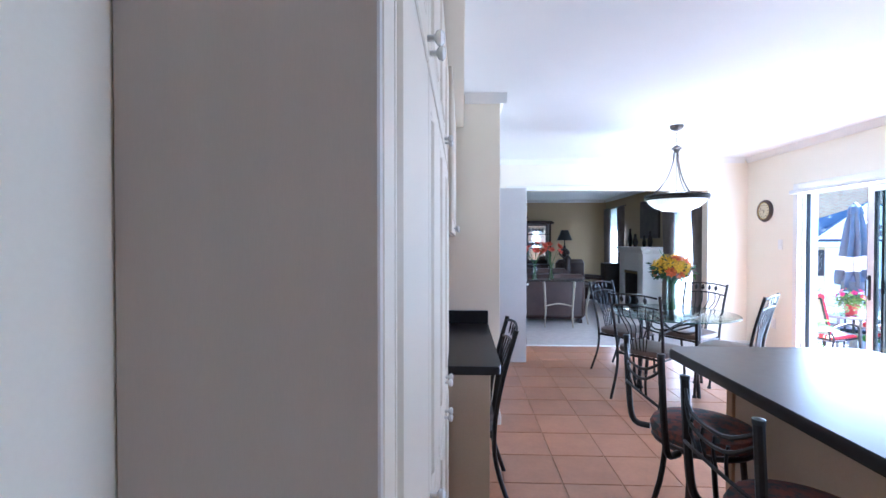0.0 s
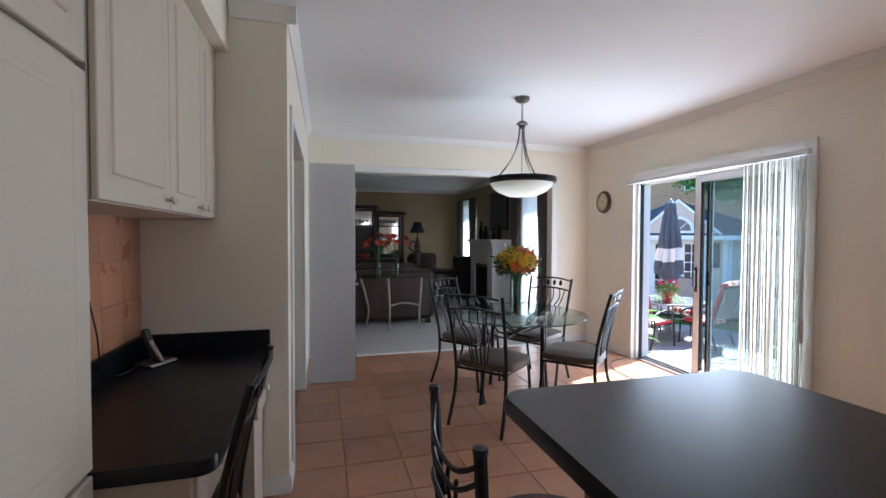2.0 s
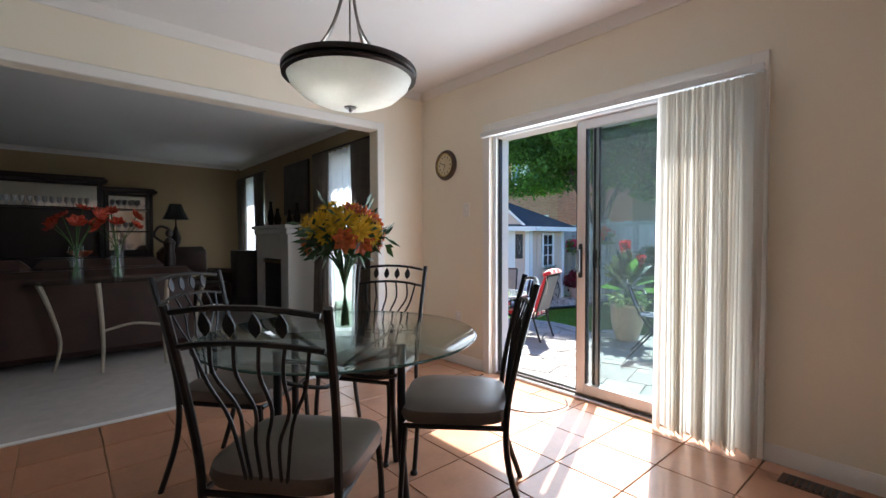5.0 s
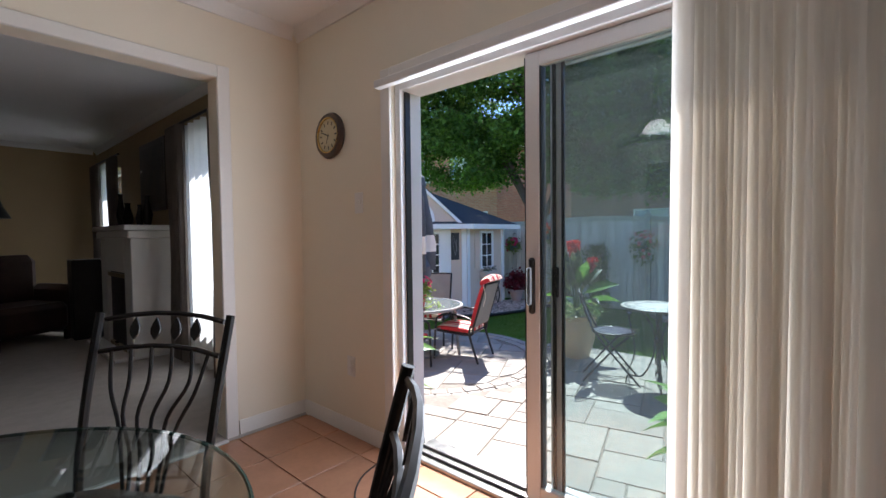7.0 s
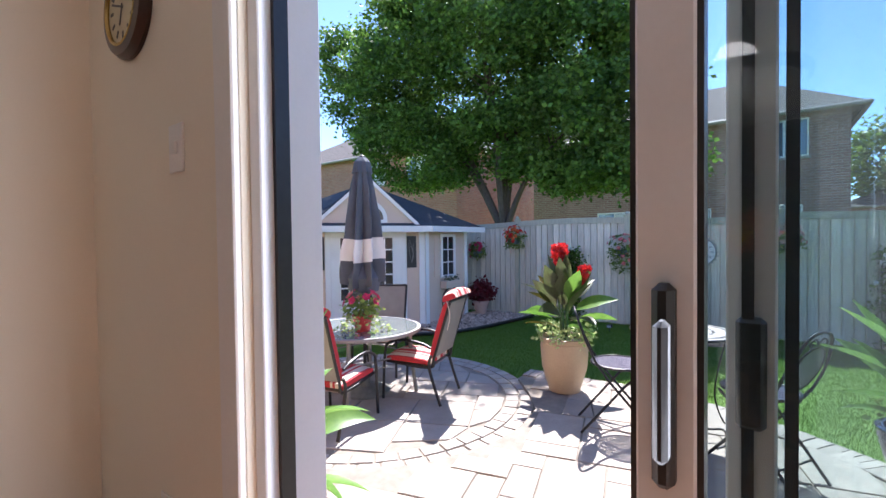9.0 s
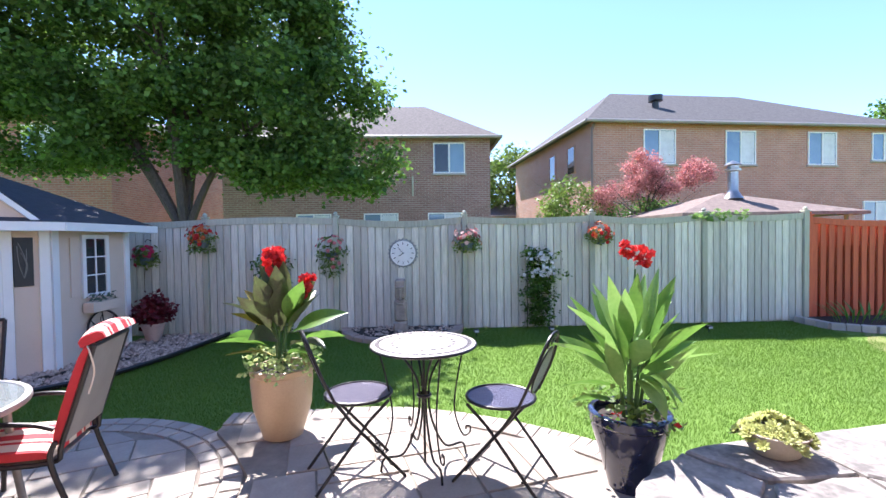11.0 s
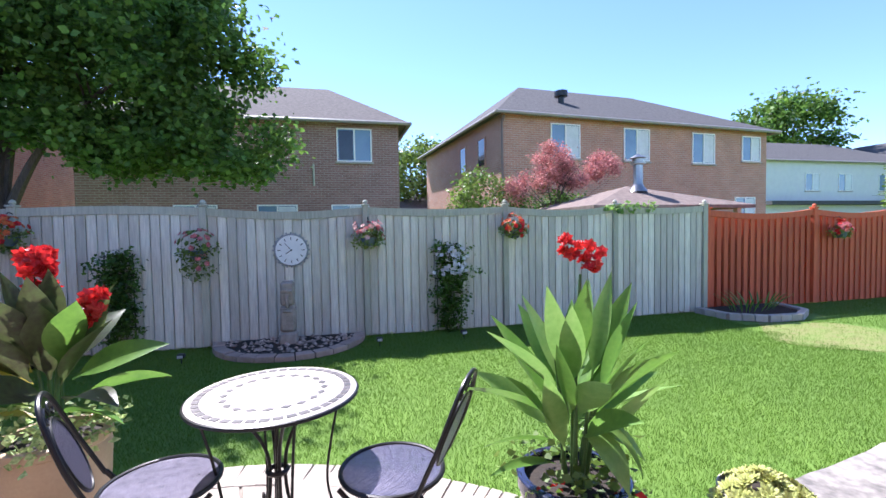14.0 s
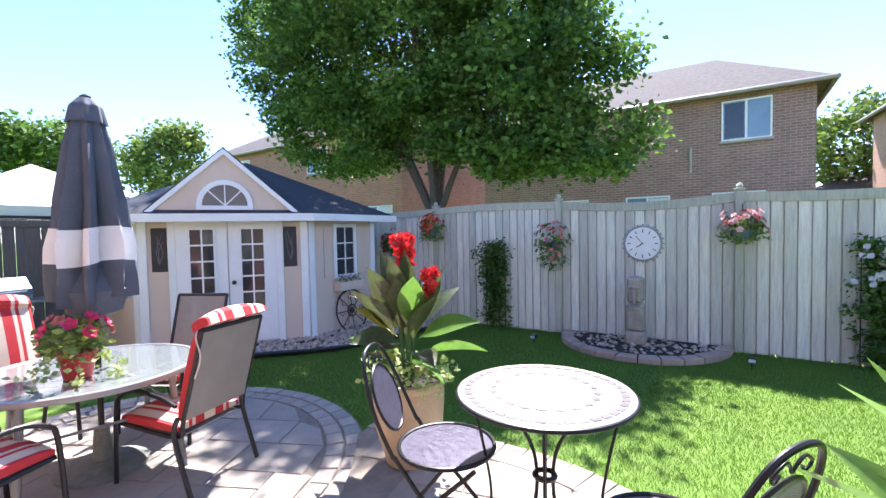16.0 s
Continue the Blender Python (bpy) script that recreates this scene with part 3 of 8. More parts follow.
SHED = [(12.1, 10.1), (10.57, 10.1), (8.72, 11.44), (8.72, 13.1), (12.1, 13.1)]
ZE = 1.42
shed = thing("garden_shed", "tan corner garden shed with white trim and dark shingle roof", "shed")
part("wall", Shape().prism(SHED[::-1], ZL, ZE), SIDING, shed, smooth=0)


def on_face(a, b):
    """The pose of a wall's face from a to b: x along it, y outwards, z up."""
    a, b = Vector((*a, 0)), Vector((*b, 0))
    x = (b - a).normalized()
    y = Vector((0, 0, 1)).cross(x)
    m = Matrix.Identity(4)
    for i, c in enumerate((x, y, Vector((0, 0, 1)))):
        m.col[i][:3] = c
    m.col[3][:3] = a
    return m, (b - a).length


def shed_window(m, x0, x1, z0, z1):
    w = part("window", Shape().box(x0, -0.005, z0, x1, 0.012, z1).moved(m), DARK_GLASS, shed, smooth=0)
    f = Shape().box(x0 - 0.07, 0, z0 - 0.06, x0, 0.035, z1 + 0.06, 0.004).box(x1, 0, z0 - 0.06, x1 + 0.07, 0.035, z1 + 0.06, 0.004)
    f.box(x0, 0, z1, x1, 0.035, z1 + 0.06, 0.004).box(x0, 0, z0 - 0.06, x1, 0.035, z0, 0.004)
    part("frame", f.moved(m), WHITE, w)
    for k in (1, 2):
        x = x0 + (x1 - x0) * k / 2
        if k == 1:
            part("glazing_bar", Shape().box(x - 0.009, 0.01, z0, x + 0.009, 0.026, z1).moved(m), WHITE, w, smooth=0)
        z = z0 + (z1 - z0) * k / 3
        part("glazing_bar", Shape().box(x0, 0.01, z - 0.009, x1, 0.024, z + 0.009).moved(m), WHITE, w, smooth=0)
    for a, b in ((x0 - 0.27, x0 - 0.09), (x1 + 0.09, x1 + 0.27)):
        sh = Shape().box(a, 0, z0 - 0.02, b, 0.02, z1 + 0.02, 0.003)
        part("shutter", sh.moved(m), SIDING, w)
    box = Shape().box(x0 - 0.08, 0.02, z0 - 0.27, x1 + 0.08, 0.17, z0 - 0.12, 0.006)
    part("window_box", box.moved(m), SIDING, shed)
    pl = Shape()
    for _ in range(60):
        c = Vector((random.uniform(x0 - 0.07, x1 + 0.07), random.uniform(0.03, 0.17), z0 - 0.12 + random.uniform(0, 0.10)))
        d = Vector((random.uniform(-1, 1), random.uniform(-0.3, 1), random.uniform(0, 1))).normalized() * 0.06
        e = d.orthogonal().normalized() * 0.02
        pl.add([c, c + d * 0.5 + e, c + d, c + d * 0.5 - e], [(0, 1, 2, 3)])
    tagged(part("window_box_foliage", pl.moved(m), surf("grey_green_leaf", (0.16, 0.22, 0.17), (0.08, 0.13, 0.09), 20, 0.7, thin=0.2), shed, smooth=0), "", "", "", "stuff")


def post_trim(m, x, w=0.11):
    part("corner_trim", Shape().box(x - w / 2, -0.004, ZL, x + w / 2, 0.03, ZE, 0.004).moved(m), WHITE, shed)


mR, lR = on_face(SHED[0], SHED[1])
mF, lF = on_face(SHED[1], SHED[2])
mL, lL = on_face(SHED[2], SHED[3])
for m, ln in ((mR, lR), (mF, lF), (mL, lL)):
    post_trim(m, 0.06)
    post_trim(m, ln - 0.06)
shed_window(mR, 0.55, 0.95, 0.42, 1.22)
shed_window(mL, 0.55, 0.95, 0.42, 1.22)
# double door in the front
d0, d1 = 0.47, lF - 0.47
for x in (d0 - 0.05, d1 + 0.05):
    post_trim(mF, x, 0.10)
for k, (a, b) in enumerate(((d0, (d0 + d1) / 2 - 0.006), ((d0 + d1) / 2 + 0.006, d1))):
    dr = part("door", Shape().box(a, 0.0, ZL + 0.06, b, 0.03, ZE - 0.06, 0.004).moved(mF), WHITE, shed)
    g0, g1 = a + 0.17, b - 0.17
    part("door_glass", Shape().box(g0, 0.028, 0.03, g1, 0.034, 1.22).moved(mF), DARK_GLASS, dr, smooth=0)
    for j in range(6):
        z = 0.03 + 1.19 * j / 5
        part("glazing_bar", Shape().box(g0 - 0.01, 0.03, z - 0.012, g1 + 0.01, 0.045, z + 0.012).moved(mF), WHITE, dr, smooth=0)
    for j in range(3):
        x = g0 + (g1 - g0) * j / 2
        part("glazing_bar", Shape().box(x - 0.011, 0.03, 0.02, x + 0.011, 0.0445, 1.23).moved(mF), WHITE, dr, smooth=0)
    part("door_panel", Shape().box(g0 - 0.03, 0.028, ZL + 0.16, g1 + 0.03, 0.04, -0.12, 0.006).moved(mF), WHITE, dr)
    if k == 0:
        part("door_knob", Shape().lathe([(0.012, 0), (0.012, 0.03), (0.032, 0.04), (0.032, 0.06), (0.0, 0.07)], n=12).moved(mF @ pose(b - 0.07, 0.03, 0.42, -90)), BLACK, dr)
for a, b in ((0.17, 0.36), (lF - 0.36, lF - 0.17)):
    pl = part("wall_plaque", Shape().box(a, 0.0, 0.62, b, 0.02, 1.24, 0.004).moved(mF), surf("dark_plaque", (0.03, 0.028, 0.03), (0.015, 0.015, 0.016), 10, 0.5), shed)
    st = Shape()
    for k in range(4):
        st.tube(bend([((a + b) / 2, 0.024, 0.72), ((a + b) / 2 + random.uniform(-0.05, 0.05), 0.026, 0.9), ((a + b) / 2 + random.uniform(-0.06, 0.06), 0.024, 1.05 + 0.04 * k)], 4), 0.004, 5)
    part("plaque_relief", st.moved(mF), surf("plaque_grey", (0.22, 0.21, 0.20), None, 10, 0.6), pl)
# roof: hipped, with a gable over the door
top = Vector((10.75, 11.95, 2.45))
mid = Vector((10.9, 11.8, 0))
eave = [Vector((12.42, 9.82, ZE)), Vector((10.47, 9.82, ZE)), Vector((8.42, 11.30, ZE)), Vector((8.42, 13.35, ZE)), Vector((12.42, 13.35, ZE))]
rf = Shape()
n = len(eave)
rf.add([*eave, top, *[e + Vector((0, 0, -0.03)) for e in eave]], [(i, n, (i + 1) % n) for i in range(n)] + [tuple(n + 1 + i for i in range(n))])
part("roof", rf, SHINGLE, shed, smooth=0)
fa = Shape()
for i in range(n):
    a, b = eave[i], eave[(i + 1) % n]
    out = (a + b) / 2 - Vector((10.75, 11.95, ZE))
    out = Vector((out.x, out.y, 0)).normalized() * 0.02
    fa.add([a + out + Vector((0, 0, -0.10)), b + out + Vector((0, 0, -0.10)), b + out + Vector((0, 0, 0.012)), a + out + Vector((0, 0, 0.012)),
            a - out + Vector((0, 0, -0.10)), b - out + Vector((0, 0, -0.10)), b - out + Vector((0, 0, 0.012)), a - out + Vector((0, 0, 0.012))],
           [(0, 1, 2, 3), (7, 6, 5, 4), (0, 4, 5, 1), (3, 2, 6, 7), (0, 3, 7, 4), (1, 5, 6, 2)])
part("fascia", fa, WHITE, shed, smooth=0)
gx, gw, gh = lF / 2, 0.98, 0.88
gb = Shape().add([(gx - gw, 0.16, ZE), (gx + gw, 0.16, ZE), (gx, 0.16, ZE + gh), (gx - gw, -1.4, ZE), (gx + gw, -1.4, ZE), (gx, -1.4, ZE + gh)], [(0, 1, 2), (0, 2, 5, 3), (1, 4, 5, 2), (3, 5, 4), (0, 3, 4, 1)])
part("gable", gb.moved(mF), SIDING, shed, smooth=0)
gr, gt = Shape(), Shape()
for sgn in (-1, 1):
    p0, p1 = Vector((gx + sgn * (gw + 0.08), 0, ZE - 0.02)), Vector((gx, 0, ZE + gh + 0.06))
    for y0, y1, dz, sh in ((-1.5, 0.20, 0.0, gr), (0.16, 0.215, -0.075, gt)):
        lift = Vector((0, 0, 0.03 if sh is gr else 0.005))
        low = Vector((0, 0, dz - 0.0))
        q = [p0 + low, p1 + low, p1 + lift, p0 + lift]
        sh.add([(p.x, y0, p.z) for p in q] + [(p.x, y1, p.z) for p in q], [(0, 1, 2, 3), (7, 6, 5, 4), (0, 4, 5, 1), (1, 5, 6, 2), (2, 6, 7, 3), (3, 7, 4, 0)])
part("gable_roof", gr.moved(mF), SHINGLE, shed, smooth=0)
part("gable_trim", gt.box(gx - gw, 0.16, ZE - 0.10, gx + gw, 0.20, ZE + 0.03).moved(mF), WHITE, shed, smooth=0)
fan = part("fan_window", Shape().prism([(gx + 0.30 * math.cos(math.pi * k / 12), ZE + 0.13 + 0.30 * math.sin(math.pi * k / 12)) for k in range(13)], 0.0, 0.01)
           .moved(mF @ Matrix(((1, 0, 0, 0), (0, 0, 1, 0.162), (0, 1, 0, 0), (0, 0, 0, 1)))), surf("shaded_glass", (0.20, 0.18, 0.16), (0.14, 0.13, 0.12), 4, 0.1), shed, smooth=0)
fb = Shape()
for k in range(12):
    a, b = math.pi * k / 12, math.pi * (k + 1) / 12
    for r0, r1 in ((0.30, 0.37),):
        q = [(gx + r * math.cos(t), ZE + 0.13 + r * math.sin(t)) for r, t in ((r0, a), (r1, a), (r1, b), (r0, b))]
        fb.add([(x, 0.16, z) for x, z in q] + [(x, 0.19, z) for x, z in q], [(4, 5, 6, 7), (0, 3, 2, 1), (0, 1, 5, 4), (2, 3, 7, 6)])
fb.box(gx - 0.37, 0.16, ZE + 0.07, gx + 0.37, 0.195, ZE + 0.13)
for t in (45, 90, 135):
    c, q = math.cos(radians(t)), math.sin(radians(t))
    fb.tube([(gx, 0.178, ZE + 0.13), (gx + 0.31 * c, 0.178, ZE + 0.13 + 0.31 * q)], 0.011, 4)
part("fan_frame", fb.moved(mF), WHITE, fan, smooth=0)

# ---- houses beyond the fence ----
BRICK_A = brick("brown_brick", (0.40, 0.22, 0.18), (0.31, 0.165, 0.135), (0.50, 0.41, 0.37))
BRICK_B = brick("red_brown_brick", (0.58, 0.29, 0.20), (0.50, 0.24, 0.165), (0.58, 0.47, 0.40))
BRICK_C = brick("orange_brick", (0.56, 0.245, 0.17), (0.46, 0.19, 0.13), (0.50, 0.38, 0.32))
ROOF_A = surf("brown_grey_shingle", (0.17, 0.155, 0.145), (0.11, 0.10, 0.095), 8, 0.95, 0.01, 60, spec=0.05)
ROOF_B = surf("grey_shingle", (0.13, 0.125, 0.125), (0.08, 0.078, 0.08), 8, 0.95, 0.01, 60, spec=0.05)
# the sky's reflection in the panes is put into their blue base colour
SKY_GLASS = surf("sky_painted_glass", (0.20, 0.30, 0.42), (0.14, 0.22, 0.33), 1.5, 0.05, coat=0.5)


def house(label, x0, x1, y0, y1, eave_z, ridge_z, wall_mat, roof_mat, over=0.4, hip=0):
    """A hip-roofed house; returns it."""
    h = thing("house", label, "house")
    part("wall", Shape().box(x0, y0, ZL - 0.05, x1, y1, eave_z), wall_mat, h, smooth=0)
    a, b, c, d = x0 - over, x1 + over, y0 - over, y1 + over
    w, l = b - a, d - c
    if w < l:
        hip = hip or w / 2
        r0, r1 = ((a + b) / 2, c + hip), ((a + b) / 2, d - hip)
    else:
        r0, r1 = (a + l / 2, (c + d) / 2), (b - l / 2, (c + d) / 2)
    v = [(a, c, eave_z), (b, c, eave_z), (b, d, eave_z), (a, d, eave_z), (*r0, ridge_z), (*r1, ridge_z)]
    f = [(0, 1, 4), (1, 2, 5, 4), (2, 3, 5), (3, 0, 4, 5), (3, 2, 1, 0)] if w < l else [(0, 1, 5, 4), (1, 2, 5), (2, 3, 4, 5), (3, 0, 4), (3, 2, 1, 0)]
    part("roof", Shape().add(v, f), roof_mat, h, smooth=0)
    g = Shape()
    for p, q in (((a, c), (b, c)), ((b, c), (b, d)), ((b, d), (a, d)), ((a, d), (a, c))):
        g.tube([(*p, eave_z - 0.03), (*q, eave_z - 0.03)], 0.07, 6)
    part("gutter", g, surf("gutter", (0.32, 0.29, 0.27), None, 3, 0.5), h)
    return h


def house_window(h, x, y0, y1, z0, z1, open_half=0, blind=False):
    """A window in a wall that faces -x."""
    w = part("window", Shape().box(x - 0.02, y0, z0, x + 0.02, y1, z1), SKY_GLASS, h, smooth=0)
    m = (y0 + y1) / 2
    for ya, yb, za, zb in ((y0 - 0.05, y0, z0 - 0.05, z1 + 0.05), (y1, y1 + 0.05, z0 - 0.05, z1 + 0.05), (y0, y1, z1, z1 + 0.05), (y0, y1, z0 - 0.05, z0), (m - 0.03, m + 0.03, z0, z1)):
        part("frame_bar", Shape().box(x - 0.05, ya, za, x - 0.003, yb, zb), WHITE, w, smooth=0)
    part("sill", Shape().box(x - 0.10, y0 - 0.10, z0 - 0.13, x, y1 + 0.10, z0 - 0.05, 0.01), surf("stone_sill", (0.45, 0.40, 0.36), None, 4, 0.8), w)
    if open_half:
        part("dark_opening", Shape().box(x - 0.024, m + 0.05, z0 + 0.03, x - 0.02, y1 - 0.03, z1 - 0.03), DARK_GLASS, w, smooth=0)
    if blind:
        part("blind", Shape().box(x - 0.026, y0 + 0.02, z0 + 0.02, x - 0.021, m - 0.04, z1 - 0.02), surf("white_blind", (0.72, 0.74, 0.76), None, 4, 0.6), w, smooth=0)


hA = house("brown brick house with hipped grey-brown roof behind the fence", 22.6, 31.0, 2.42, 13.2, 5.25, 7.75, BRICK_A, ROOF_A, 0.4, 3.0)
house_window(hA, 22.6, 3.50, 4.70, 3.85, 5.0, 1)
for y in (4.3, 6.9, 9.6):
    house_window(hA, 22.6, y - 0.65, y + 0.65, 1.0, 2.15, 0, True)
part("downpipe_bracket", Shape().tube([(22.54, 5.6, 2.9), (22.54, 5.6, 3.7)], 0.04, 6), FENCE_POST, hA)
hB = house("red-brown brick house with grey hipped roof", 21.6, 32.0, -15.6, -1.45, 5.62, 8.5, BRICK_B, ROOF_B, 0.4, 3.9)
for y0, y1, z0, z1 in ((-4.91, -3.63, 4.05, 5.33), (-8.45, -7.19, 4.05, 5.33), (-12.2, -10.95, 4.05, 5.33), (-15.1, -14.0, 4.25, 5.33), (-14.8, -13.6, 1.2, 2.45)):
    house_window(hB, 21.6, y0, y1, z0, z1, 0, True)
for x in (23.2, 25.4):
    w = part("window", Shape().box(x, -1.46, 3.9, x + 0.7, -1.42, 5.0), DARK_GLASS, hB, smooth=0)
    part("frame_bar", Shape().box(x - 0.06, -1.45, 3.84, x, -1.40, 5.06), BRICK_B, w, smooth=0)
    part("frame_bar", Shape().box(x + 0.7, -1.45, 3.84, x + 0.76, -1.40, 5.06), BRICK_B, w, smooth=0)
part("downpipe", Shape().tube(bend([(21.5, -1.5, 5.55), (21.48, -1.42, 5.3), (21.5, -1.40, 5.0), (21.5, -1.40, 1.0)]), 0.05, 6), surf("brown_pipe", (0.22, 0.16, 0.14), None, 4, 0.5), hB)
vent = part("roof_vent", Shape().lathe([(0.14, 0), (0.14, 0.35), (0.30, 0.38), (0.30, 0.62), (0.1, 0.66)], (23.6, -5.4, 6.75), 12), BLACK, hB)
for x, y, z in ((24.4, -3.4, 6.95), (25.6, -6.8, 7.35), (23.4, -2.9, 6.2), (24.5, -13.0, 6.9)):
    part("roof_pipe", Shape().lathe([(0.07, 0), (0.07, 0.3), (0.0, 0.32)], (x, y, z), 8), BLACK, hB)
piv = Vector((21.6, -1.45, 0))
hB.matrix_basis = Matrix.Translation(piv) @ Matrix.Rotation(radians(4.5), 4, "Z") @ Matrix.Translation(-piv)
hC = house("orange brick house partly hidden by the maple tree", 21.0, 30.0, 16.4, 31.5, 5.75, 8.6, BRICK_C, ROOF_A)
for y0, y1 in ((27.3, 28.5), (21.0, 22.4), (18.2, 19.4)):
    house_window(hC, 21.0, y0, y1, 4.2, 5.35, 0, True)
house_window(hC, 21.0, 17.0, 18.6, 1.2, 2.3, 0, True)
SIDING_W = surf("white_house_siding", (0.66, 0.66, 0.66), (0.60, 0.60, 0.61), 3, 0.6)
hD = house("white sided house beyond the red fence", 33.0, 42.0, -45.0, -27.5, 6.2, 8.6, SIDING_W, ROOF_B)
for y in (-32.5, -36.0, -40.5):
    house_window(hD, 33.0, y - 0.7, y + 0.7, 3.9, 5.2, 0, True)
part("lower_band", Shape().box(32.2, -45.0, 2.7, 33.0, -27.5, 3.0), ROOF_B, hD, smooth=0)
hE = thing("house", "cream gabled house with grey roof in the distance", "house")
part("wall", Shape().box(30.0, -56.0, ZL, 40.0, -42.5, 6.8).add([(30.0, -56.0, 6.8), (30.0, -42.5, 6.8), (30.0, -49.2, 9.0)], [(0, 1, 2)]), surf("cream_stucco", (0.60, 0.55, 0.50), None, 2, 0.8), hE, smooth=0)
part("roof", Shape().add([(29.4, -42.0, 6.6), (29.4, -49.2, 9.2), (41, -49.2, 9.2), (41, -42.0, 6.6), (29.4, -56.5, 6.6), (41, -56.5, 6.6),
                          (29.4, -42.0, 6.4), (29.4, -49.2, 9.0), (29.4, -56.5, 6.4)], [(0, 1, 2, 3), (1, 4, 5, 2), (0, 6, 7, 1), (1, 7, 8, 4)]), ROOF_B, hE, smooth=0)
hF = house("low roofed garage seen between the brick houses", 34.0, 40.0, -5.5, 1.5, 2.6, 4.0, BRICK_B, ROOF_A)

# ---- trees ----
BARK = surf("grey_brown_bark", (0.13, 0.095, 0.07), (0.06, 0.045, 0.035), 7, 0.95, 0.05, 40, stretch=(6, 6, 1))
LEAF = surf("maple_leaf", (0.145, 0.245, 0.042), (0.055, 0.13, 0.024), 0.9, 0.5, thin=0.46, island=0.5, spec=0.35)
LEAF_LIGHT = surf("light_green_leaf", (0.22, 0.30, 0.06), (0.10, 0.17, 0.03), 0.9, 0.5, thin=0.35, island=0.35)
LEAF_RED = surf("smoke_bush_leaf", (0.64, 0.285, 0.26), (0.38, 0.14, 0.13), 1.2, 0.7, thin=0.3, island=0.35)
rng = np.random.default_rng(7)


def leaves(centres, spread, per, size, ratio=0.55, droop=0.25):
    """Leaf blades scattered about clump centres: arrays of vertices and faces."""
    c = np.repeat(np.asarray(centres, float), per, 0)
    n = len(c)
    c = c + rng.normal(0, 1, (n, 3)) * spread
    d = rng.normal(0, 1, (n, 3))
    d[:, 2] = d[:, 2] * 0.5 - droop
    d /= np.linalg.norm(d, axis=1, keepdims=True)
    e = np.cross(d, rng.normal(0, 1, (n, 3)))
    e /= np.linalg.norm(e, axis=1, keepdims=True)
    ln = size * rng.uniform(0.6, 1.25, (n, 1))
    fold = np.cross(d, e) * ln * 0.12
    v = np.stack([c, c + d * ln * 0.5 + e * ln * ratio * 0.5 + fold, c + d * ln, c + d * ln * 0.5 - e * ln * ratio * 0.5 + fold], 1).reshape(-1, 3)
    return v, np.arange(4 * n).reshape(n, 4)


def in_blobs(blobs, count, shell=0.55):
    """Random clump centres in the outer part of some ellipsoids (centre, radii)."""
    out = []
    vol = np.array([r[0] * r[1] * r[2] for _, r in blobs]) ** 0.75
    for (c, r), share in zip(blobs, vol / vol.sum()):
        k = max(3, int(count * share))
        d = rng.normal(0, 1, (k, 3))
        d /= np.linalg.norm(d, axis=1, keepdims=True)
        out.append(np.asarray(c) + d * np.asarray(r) * (shell + (1 - shell) * rng.uniform(0, 1, (k, 1)) ** 0.6))
    return np.concatenate(out)


def ragged(points, scale, keep=-0.18):
    """Thins clump centres out in pockets, so that a crown has gaps and an uneven outline."""
    q = points * scale
    w = np.sin(q[:, 0] + 1.3 * np.sin(q[:, 1])) + np.sin(1.2 * q[:, 1] + 1.1 * np.sin(q[:, 2] * 1.1)) + np.sin(1.4 * q[:, 2] + np.sin(q[:, 0] * 0.9))
    return points[w > keep * 3]


def tree(label, base, fork, blobs, clumps, per, size, spread, material, r=0.2, limbs=9, name="tree"):
    """Trunk, limbs that reach into the crown, and a crown of leaf clumps."""
    t = thing(name, label, "tree")
    base, fork = Vector(base), Vector(fork)
    s = Shape()
    if r:
        s.tube(bend([base + Vector((0, 0, -0.1)), base.lerp(fork, 0.5) + Vector((0.05, -0.04, 0)), fork], 4), [r * 1.25, r * 1.1, r * 1.05, r, r, r * 0.95, r * 0.92, r * 0.9, r * 0.85], 10)
        part("trunk", s, BARK, t)
        ends = in_blobs(blobs, limbs * 2, 0.2)
        for i, e in enumerate(ends[: limbs * 2]):
            e = Vector(e)
            mid = fork.lerp(e, 0.5) + Vector((0, 0, 0.12 * (e - fork).length))
            pts = bend([fork + Vector((0, 0, -0.15)), fork.lerp(mid, 0.5) + Vector((0, 0, 0.15)), mid, e], 4)
            q = r * random.uniform(0.4, 0.62)
            lb = Shape().tube(pts, [q * (1 - 0.85 * k / (len(pts) - 1)) for k in range(len(pts))], 6)
            for _ in range(3):
                e2 = mid.lerp(e, random.uniform(0.2, 0.8))
                e3 = e2 + Vector((random.uniform(-1, 1), random.uniform(-1, 1), random.uniform(-0.2, 0.8))) * 1.1
                lb.tube([e2, e2.lerp(e3, 0.5) + Vector((0, 0, 0.1)), e3], [q * 0.25, q * 0.16, q * 0.06], 5)
            part("limb", lb, BARK, t)
    v, f = leaves(ragged(in_blobs(blobs, clumps), 2.1 / max(r * 5, 0.5)), spread, per, size, 0.72)
    part("crown", cloud("crown", v, f, material), None, t)
    return t


